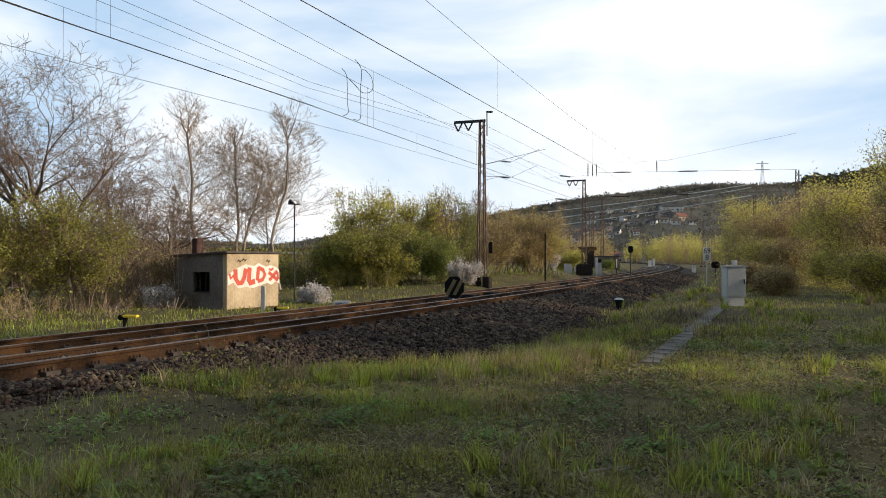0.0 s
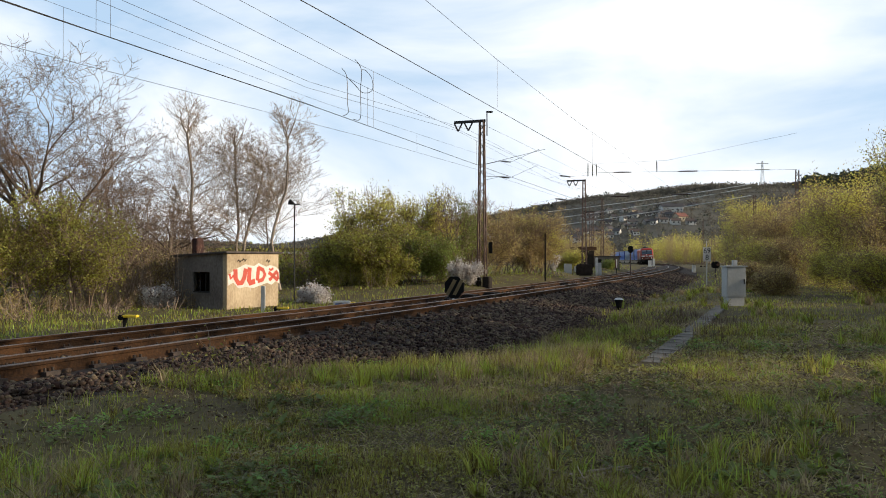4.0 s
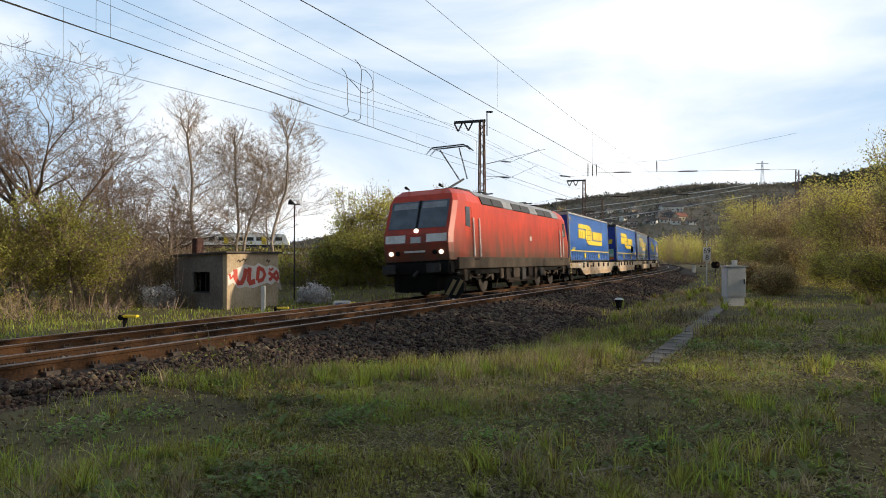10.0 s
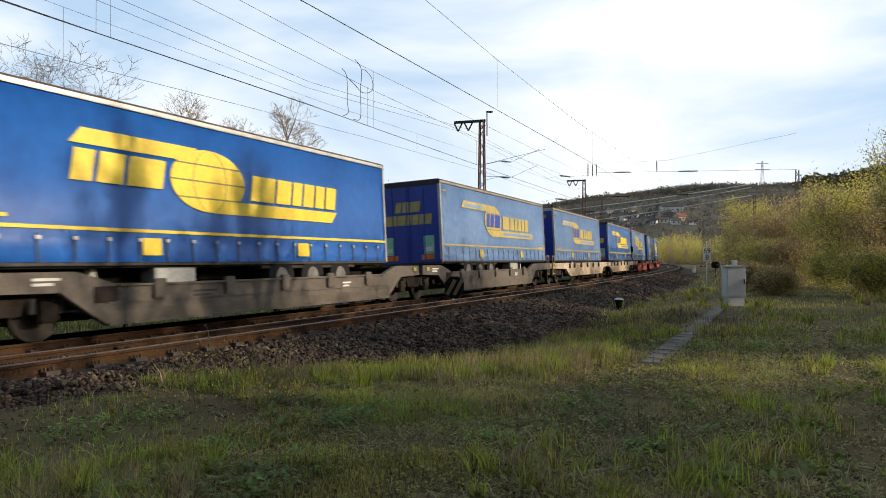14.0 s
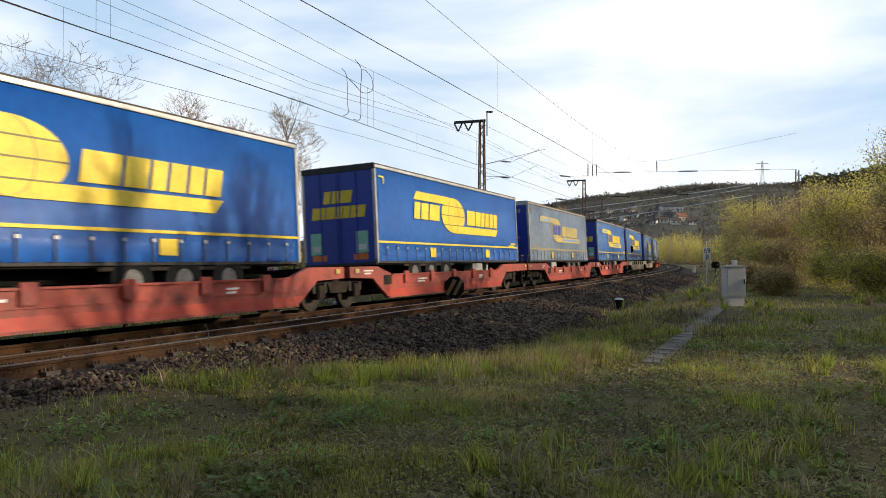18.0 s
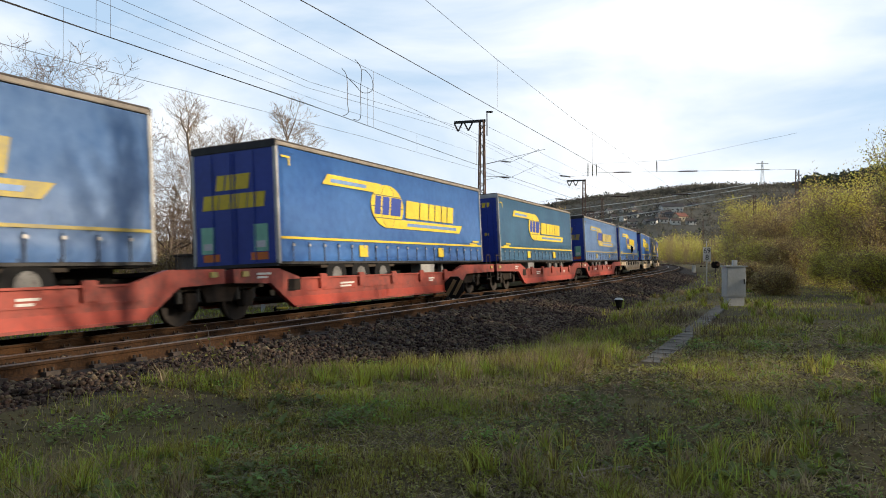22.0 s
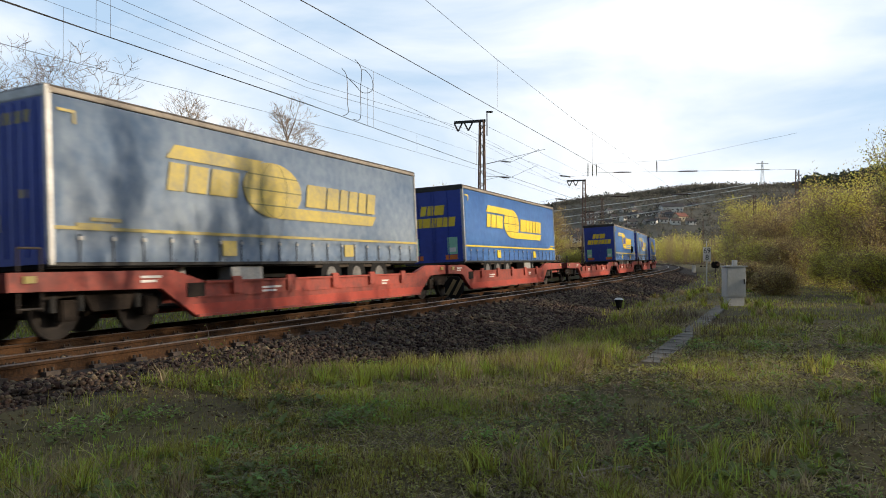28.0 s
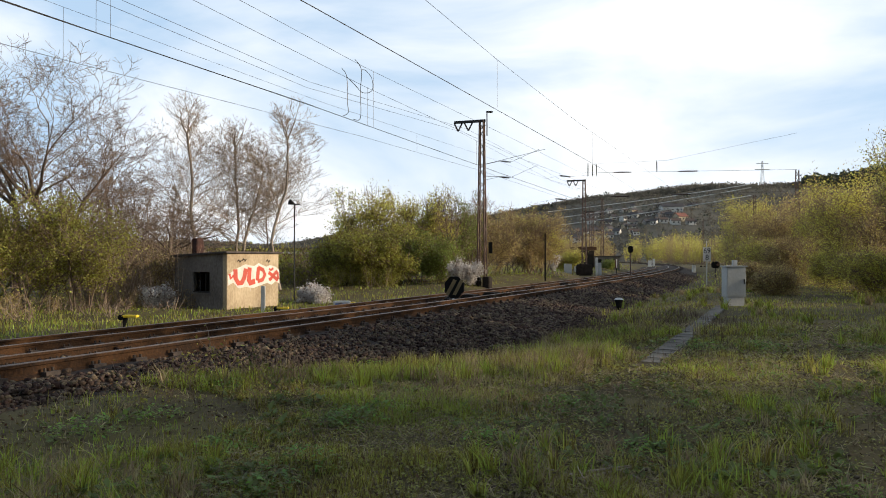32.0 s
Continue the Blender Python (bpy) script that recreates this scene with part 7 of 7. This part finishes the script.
def meadow(n, y0, y1, seed, side=1, power=1.0):
    """Places on the grass within a wedge before the camera."""
    rng = np.random.default_rng(seed)
    y = y0 + (y1 - y0) * rng.random(n) ** power
    x = y * rng.uniform(-0.664, 0.682, n)
    s, off = line_of(x, y)
    patch = value_noise(x, y, 0.55, 1)
    edge = grass_edge(s) + (value_noise(x, y, 1.1, 2) - 0.5) * 1.6
    if side > 0:
        keep = (off > edge) & ((patch > 0.25) | (rng.random(n) < 0.6))
        # trodden path and the trough
        path = np.where(y < 17, np.abs(x - (0.525 * y + 0.32 * np.sin(y * 0.35))), 9.0)
        keep &= (path > 0.3 + 0.25 * patch) | (rng.random(n) < 0.42)
        trough = np.abs((x - 2.72) - (y - 9.8) * 0.4494) * 0.9
        keep &= ~((trough < 0.10 + 0.09 * value_noise(x, y, 3.1, 4)) & (y > 9.4) & (y < 22.2))
        soil = ((x + 3.9) / 2.1) ** 2 + ((y - 6.7) / 1.75) ** 2
        keep &= (soil > 0.5 + 0.9 * patch) | (rng.random(n) < 0.08)
        keep &= ~((np.abs(x - 6.36) < 0.46) & (np.abs(y - 16.4) < 1.2))
    else:
        keep = off < -2.35 - 0.45 * patch
    x, y = x[keep], y[keep]
    return x, y, ground_z(x, y) + swells(x, y), rng


def build_grass():
    V, T, base = {}, {}, {}

    def put(kind, v, t):
        base[kind] = base.get(kind, 0)
        V.setdefault(kind, []).append(v)
        T.setdefault(kind, []).append(t + base[kind])
        base[kind] += len(v)

    for n, y0, y1, h0, w0, seed, side, pw in ((150000, 3.4, 8.0, 0.085, 0.0040, 1, 1, 1.0), (140000, 8.0, 16.0, 0.11, 0.0056, 2, 1, 1.0), (70000, 16, 40, 0.10, 0.010, 3, 1, 1.2), (16000, 40, 90, 0.14, 0.03, 4, 1, 1.0), (70000, 14, 60, 0.11, 0.014, 5, -1, 1.3), (26000, 55, 130, 0.16, 0.035, 6, -1, 1.0)):
        x, y, z, rng = meadow(n, y0, y1, seed, side, pw)
        clump = value_noise(x, y, 0.9, 7)
        fine = value_noise(x, y, 2.7, 8)
        h = h0 * rng.uniform(0.45, 1.25, len(x)) * (0.5 + 1.3 * clump ** 1.5 + 0.7 * (fine > 0.68)) * np.where(side > 0, 0.75 + 0.45 * np.clip((y - 6) / 4, 0, 1), 1)
        if side > 0:
            strip_d = np.abs((x - 2.72) - (y - 9.8) * 0.4494) * 0.9
            trod = np.where(y < 17, np.abs(x - (0.525 * y + 0.32 * np.sin(y * 0.35))), 9.0)
            h *= np.clip(0.35 + 0.9 * (strip_d - 0.2), 0.35, 1) * np.clip(0.3 + 0.55 * trod, 0.3, 1) * np.where(x > 0.27 * y, 0.7, 1.0)
        w = w0 * rng.uniform(0.6, 1.4, len(x))
        dry = rng.random(len(x)) < 0.14 + 0.38 * (value_noise(x, y, 0.7, 9) > 0.58)
        if side < 0:
            dry &= rng.random(len(x)) < 0.4
        lush = (~dry) & (value_noise(x, y, 0.8, 10) > (0.62 if side > 0 else 0.4))
        for kind, m in (("straw", dry), ("lush", lush), ("grass", ~dry & ~lush)):
            v, t = blades(x[m], y[m], z[m], h[m] * (1.15 if kind == "straw" else 1), w[m] * (0.6 if kind == "straw" else 1), seed * 7 + len(kind), 0.6)
            put(kind, v, t)
    # coarser grass beside and behind the camera
    rng = np.random.default_rng(78)
    x, y = rng.uniform(-14, 24, 60000), rng.uniform(-16, 24, 60000)
    off = line_of(x, y)[1]
    out = (np.abs(x) > 0.664 * y) & (off > 6.1) & (x * x + y * y > 0.5)
    x, y = x[out], y[out]
    v, t = blades(x, y, ground_z(x, y), 0.13 * rng.uniform(0.4, 1.3, len(x)), 0.009 * rng.uniform(0.6, 1.4, len(x)), 79, 0.6)
    put("grass", v, t)
    # taller tufts with arching blades
    for n, y0, y1, h0, w0, seed in ((520, 3.6, 8, 0.20, 0.0045, 71), (650, 8, 15, 0.26, 0.0060, 72), (500, 15, 34, 0.3, 0.011, 73)):
        x, y, z, rng = meadow(n, y0, y1, seed)
        m = value_noise(x, y, 0.5, 15) > 0.42
        x, y, z = x[m], y[m], z[m]
        k = 36
        size = np.repeat(rng.uniform(0.5, 1.3, len(x)), k)
        tone = np.repeat(rng.random(len(x)), k)
        a, r = rng.uniform(0, 6.28, len(size)), np.abs(rng.normal(0, 0.05, len(size))) * size
        x, y, z = np.repeat(x, k) + r * np.cos(a), np.repeat(y, k) + r * np.sin(a), np.repeat(z, k)
        h, w = h0 * size * rng.uniform(0.5, 1.2, len(size)), w0 * rng.uniform(0.6, 1.3, len(size))
        for kind, mm in (("straw", tone < 0.25), ("lush", tone > 0.5), ("grass", (tone >= 0.25) & (tone <= 0.5))):
            v, t = blades(x[mm], y[mm], z[mm], h[mm], w[mm], seed + len(kind), 0.95)
            put(kind, v, t)
    for kind, label, m in (("grass", "short uneven spring grass beside the track", "grass"), ("straw", "dry straw stalks among the grass", "straw"), ("lush", "fresh light green grass tufts", "grass_fresh")):
        tagged(new(kind if kind != "lush" else "grass_tufts", tri_mesh(np.concatenate(V[kind]), np.concatenate(T[kind]), M[m])), label, "grass", kind="stuff")


build_grass()


def build_weeds():
    """Low broad-leaved plants in patches."""
    rng = np.random.default_rng(44)
    C = []
    for n, y0, y1 in ((700, 3.6, 8), (420, 8, 15)):
        x, y, z, _ = meadow(n * 2, y0, y1, 50 + n)
        m = value_noise(x, y, 0.8, 12) > 0.45
        C.append(np.stack([x[m], y[m], z[m]], 1))
    C = np.concatenate(C)
    k = 12
    n = len(C) * k
    c = np.repeat(C, k, 0)
    a = rng.uniform(0, 2 * np.pi, n)
    L = rng.uniform(0.02, 0.07, n) * np.repeat(rng.uniform(0.6, 1.4, len(C)), k)
    d = np.stack([np.cos(a), np.sin(a), rng.uniform(0.1, 0.9, n)], 1)
    s = np.stack([-np.sin(a), np.cos(a), np.zeros(n)], 1)
    p0 = c + np.stack([rng.normal(0, 0.02, n), rng.normal(0, 0.02, n), rng.uniform(0, 0.06, n)], 1)
    p1 = p0 + d * L[:, None] * 0.5 + s * L[:, None] * 0.28
    p2 = p0 + d * L[:, None] + np.array([0, 0, -0.01])
    p3 = p0 + d * L[:, None] * 0.5 - s * L[:, None] * 0.28
    v = np.stack([p0, p1, p2, p3], 1).reshape(-1, 3)
    t = (np.array([(0, 1, 2), (0, 2, 3)])[None] + (np.arange(n) * 4)[:, None, None]).reshape(-1, 3)
    tagged(new("weeds", tri_mesh(v, t, M["weed"])), "low broad-leaved green weeds in the grass", "weed", kind="stuff")


build_weeds()


def nettles():
    """Bright clumps of young nettles and docks."""
    rng = np.random.default_rng(61)
    spots = [(1.43, 5.4, 0.24), (1.75, 5.55, 0.18), (0.32, 5.7, 0.2), (-0.83, 6.6, 0.24), (-0.23, 7.6, 0.2), (-2.86, 6.0, 0.3), (-2.49, 6.5, 0.25), (-0.92, 4.9, 0.28), (0.09, 9.3, 0.3), (-0.92, 9.6, 0.35), (2.30, 7.0, 0.16), (3.96, 11.5, 0.4), (3.04, 6.1, 0.18), (-1.57, 5.4, 0.25)]
    x, y, z, _ = meadow(24, 4.2, 13, 62)
    spots += [(float(a), float(b), 0.12 + 0.2 * rng.random()) for a, b in zip(x, y)]
    V, n0 = [], 0
    for cx, cy, r in spots:
        n = int(200 * (r / 0.24) ** 1.5)
        a, d = rng.uniform(0, 6.283, n), r * np.sqrt(rng.random(n))
        px, py = cx + d * np.cos(a), cy + d * np.sin(a)
        pz = ground_z(px, py) + swells(px, py) + rng.uniform(0.0, 1.0, n) * 0.5 * np.sqrt(np.clip(r * r - d * d, 0.001, None)) + 0.01
        L = rng.uniform(0.012, 0.026, n)
        t = rng.uniform(0, 6.283, n)
        u = np.stack([np.cos(t), np.sin(t), rng.uniform(-0.2, 0.6, n)], 1) * L[:, None]
        w = np.stack([-np.sin(t), np.cos(t), rng.uniform(-0.3, 0.3, n)], 1) * L[:, None] * 0.5
        c = np.stack([px, py, pz], 1)
        V.append(np.stack([c - u, c + w, c + u, c - w], 1).reshape(-1, 3))
        n0 += n
    t = (np.array([(0, 1, 2), (0, 2, 3)])[None] + (np.arange(n0) * 4)[:, None, None]).reshape(-1, 3)
    tagged(new("nettle_clumps", tri_mesh(np.concatenate(V), t, NETTLE)), "bright green clumps of young nettles in the grass", "weed", kind="stuff")


NETTLE = leaf_mat("nettle_leaf", (0.22, 0.33, 0.045), (0.09, 0.15, 0.025), 0.6)
nettles()


def ground_cover():
    """Moss, clover and seedlings close to the earth."""
    V, T, kinds = [], [], []
    for name, n, y0, y1, seed, size, m, label in (("moss", 150000, 3.4, 15, 301, 0.014, "moss", "low moss and clover between the grass"), ("dry_thatch", 45000, 3.4, 16, 302, 0.02, "straw", "flattened dry grass stems on the earth")):
        x, y, z, rng = meadow(n, y0, y1, seed, 1, 1.2)
        keep = value_noise(x, y, 0.9, seed) > 0.25
        x, y, z = x[keep], y[keep], z[keep]
        n = len(x)
        a = rng.uniform(0, 2 * np.pi, n)
        tilt = rng.normal(0, 0.35, n)
        d = np.stack([np.cos(a), np.sin(a), tilt], 1)
        e = np.stack([-np.sin(a), np.cos(a), rng.normal(0, 0.35, n)], 1)
        s = (size * rng.uniform(0.5, 1.5, n) * np.clip(y / 7, 0.8, 1.8))[:, None]
        slim = 0.7 if m == "moss" else 0.06
        c = np.stack([x, y, z + rng.uniform(0.0, 0.05, n)], 1)
        if m == "straw":
            s = s * 3
        v = np.stack([c - d * s, c + e * s * slim, c + d * s, c - e * s * slim], 1).reshape(-1, 3)
        t = (np.array([(0, 1, 2), (0, 2, 3)])[None] + (np.arange(n) * 4)[:, None, None]).reshape(-1, 3)
        tagged(new(name, tri_mesh(v, t, MOSS if m == "moss" else M[m])), label, "ground cover", kind="stuff")


MOSS = leaf_mat("moss_and_clover", (0.28, 0.24, 0.055), (0.13, 0.118, 0.032), 0.7)
ground_cover()


def dark_stalks():
    """Last year's dark, leafless weed stems, in drifts along the ditch and the trough."""
    rng = np.random.default_rng(333)
    x, y = rng.uniform(-2.5, 6.5, 60000), rng.uniform(5.0, 21.0, 60000)
    s, off = line_of(x, y)
    ditch = np.exp(-(((off - grass_edge(s) - 0.9) / 0.9) ** 2)) * (y > 10)
    beside = np.exp(-(((np.abs((x - 2.72) - (y - 9.8) * 0.4494) - 0.75) / 0.5) ** 2)) * (y > 9)
    drift = (value_noise(x, y, 0.9, 21) > 0.72) * 0.35
    keep = (off > grass_edge(s)) & (rng.random(len(x)) < 0.32 * np.clip(ditch + 0.6 * beside + drift, 0, 1))
    x, y = x[keep], y[keep]
    z = ground_z(x, y) + swells(x, y)
    v, t = blades(x, y, z, rng.uniform(0.08, 0.30, len(x)), rng.uniform(0.0012, 0.003, len(x)) * np.clip(y / 7, 1, 2), 334, 0.9)
    tagged(new("dry_weeds", tri_mesh(v, t, STALK)), "dark brown leafless weed stems in the grass", "weed", kind="stuff")


STALK = mat("dark_weed_stem", (0.17, 0.12, 0.08), 0.9, dark=(0.075, 0.052, 0.037), scale=1.5, fine=20, bump=0, spread=0.5, island=True)
dark_stalks()


def litter():
    """Dead leaves, earth crumbs and small stones between the blades."""
    rng = np.random.default_rng(91)
    x = rng.uniform(-0.664, 0.682, 15000)
    y = 3.4 + 13 * rng.random(15000) ** 1.3
    x = x * y
    s, off = line_of(x, y)
    m = (off > grass_edge(s) - 0.3) & ((value_noise(x, y, 0.55, 1) < 0.45) | (rng.random(len(x)) < 0.25) | (((x + 3.9) / 2.1) ** 2 + ((y - 6.7) / 1.75) ** 2 < 1.2) | (np.abs(x - (0.525 * y + 0.32 * np.sin(y * 0.35))) < 0.4))
    x, y = x[m], y[m]
    z = ground_z(x, y) + swells(x, y) + rng.uniform(-0.005, 0.03, len(x))
    k = rng.random(len(x)) < 0.55
    size = rng.uniform(0.006, 0.022, len(x))
    P = np.stack([x, y, z], 1)
    tagged(new("earth_crumbs", scatter_mesh(OCTA, OCTA_T, P[k], size[k], EARTH, 92, 0.6)), "dark earth crumbs and small stones in the grass", "earth", kind="stuff")
    tagged(new("dead_leaves", leaf_mesh(P[~k], 0.016, DEAD, 93, 1, 0.01)), "scattered brown dead leaves in the grass", "leaf litter", kind="stuff")


EARTH = mat("earth_crumb", (0.15, 0.115, 0.08), 0.95, dark=(0.075, 0.06, 0.042), scale=3, fine=30, bump=0.3, spread=0.4, island=True)
DEAD = mat("dead_leaf", (0.17, 0.105, 0.06), 0.9, dark=(0.08, 0.05, 0.032), scale=2, fine=30, bump=0, spread=0.4, island=True)
litter()


def tall_weeds():
    spots = [(-1.24, 7.4, 0.69, "weed"), (-2.17, 6.9, 0.78, "leaf_olive"), (-1.75, 7.5, 0.55, "leaf_olive"), (0.32, 7.6, 0.39, "straw"), (1.38, 9.0, 0.37, "straw"), (-2.76, 7.2, 0.46, "leaf_olive"), (0.83, 6.2, 0.29, "straw"), (-0.55, 5.4, 0.29, "straw")]
    for i, (x, y, h, leaf) in enumerate(spots):
        plant("tall_weed", x, y, h, 200 + i, "thin upright weed with sparse small leaves" if leaf != "straw" else "dry brown seed stalk from last year", "plant", leaf=leaf, leaf_size=0.018, per=1, cloud=0.03, spread=0.45, levels=2, trunks=2, first=0.5, radius=0.006, group="tall weeds", twig_r=0.35)
    rr = random.Random(9)
    for i in range(5):
        x, y = 0.97 + rr.uniform(-0.25, 0.35), 4.75 + rr.uniform(-0.2, 0.25)
        a = rr.uniform(0, 3.1)
        z = float(ground_z([x], [y])[0]) + 0.03
        L = rr.uniform(0.1, 0.25)
        solo("fallen_twig", rod((x - L * math.cos(a), y - L * math.sin(a), z), (x + L * math.cos(a), y + L * math.sin(a), z + 0.03), 0.008, r2=0.004, n=6), M["bark_pale"], Matrix.Identity(4), "pale dry twig lying in the grass", "twig", "fallen twigs")
    m = bmesh.new()
    bmesh.ops.create_icosphere(m, subdivisions=3, radius=0.17)
    for v in m.verts:
        v.co *= 1 + 0.25 * noise.noise(v.co * 9)
        v.co.z *= 0.45
    solo("molehill", m, M["gravel"], pose(2.67, 8.8, -0.02), "small dark heap of loose earth", "molehill", smooth=True)


tall_weeds()


def footpath():
    """Trodden earth between the cabinet and the bushes."""
    v, f = [], []
    ys = np.linspace(2.5, 17, 60)
    for i, y in enumerate(ys):
        c = 0.525 * y + 0.32 * math.sin(y * 0.35)
        for j, o in enumerate((-1, -0.4, 0.4, 1)):
            w = 0.36 + 0.14 * noise.noise((y * 0.9, o * 3, 0))
            x = c + o * w
            z = float(ground_z([x], [y])[0]) + 0.075 * noise.noise((x * 0.35, y * 0.35, 0.3)) + 0.03 * noise.noise((x * 1.3, y * 1.3, 2.0)) + (0.012 if abs(o) < 0.9 else -0.02)
            v.append((x, y, z))
        if i:
            for j in range(3):
                a = (i - 1) * 4 + j
                f.append((a, a + 1, a + 5, a + 4))
    me = raw_mesh(v, f, mat("trodden_earth", (0.135, 0.092, 0.045), 0.95, dark=(0.085, 0.072, 0.028), scale=1.6, fine=16, bump=0.8))
    me.polygons.foreach_set("use_smooth", [True] * len(me.polygons))
    tagged(new("footpath", me), "narrow trodden earth path through the grass", "path", kind="structure")


footpath()


def motions():
    for ob, u, a, b in MOVERS:
        # closely keyed where the vehicle runs through the curve in view
        times = sorted({0.0, 32.0, *[t for t in np.arange(0.0, 32.01, 0.4)]})
        keep = []
        for t in times:
            s = s_at(u + (a + b) / 2, t)
            if -60 < s < 320 or t in (0.0, 32.0) or round(t / 0.4) % 8 == 0:
                keep.append(float(t))
        walk(ob, [(t, train_pose(u, a, b, t)) for t in keep])
    for ob, back in RAILCARS:
        # drawing out of its halt behind the bushes, then at an even pace
        run = lambda t: 12.04 * (t - 5.0) if t > 5 else -12.04 * 0.35 * (1 - math.exp((t - 5.0) / 0.35))
        place_at = lambda t: pose(-22.2 - run(t) + back, 190, 4.16)
        walk(ob, [(t, place_at(t)) for t in (0.0, 1.0, 2.0, 3.0, 3.5, 4.0, 4.5, 5.0, 5.5, 6.0, 8.0, 16.0, 24.0, 32.0)])


motions()
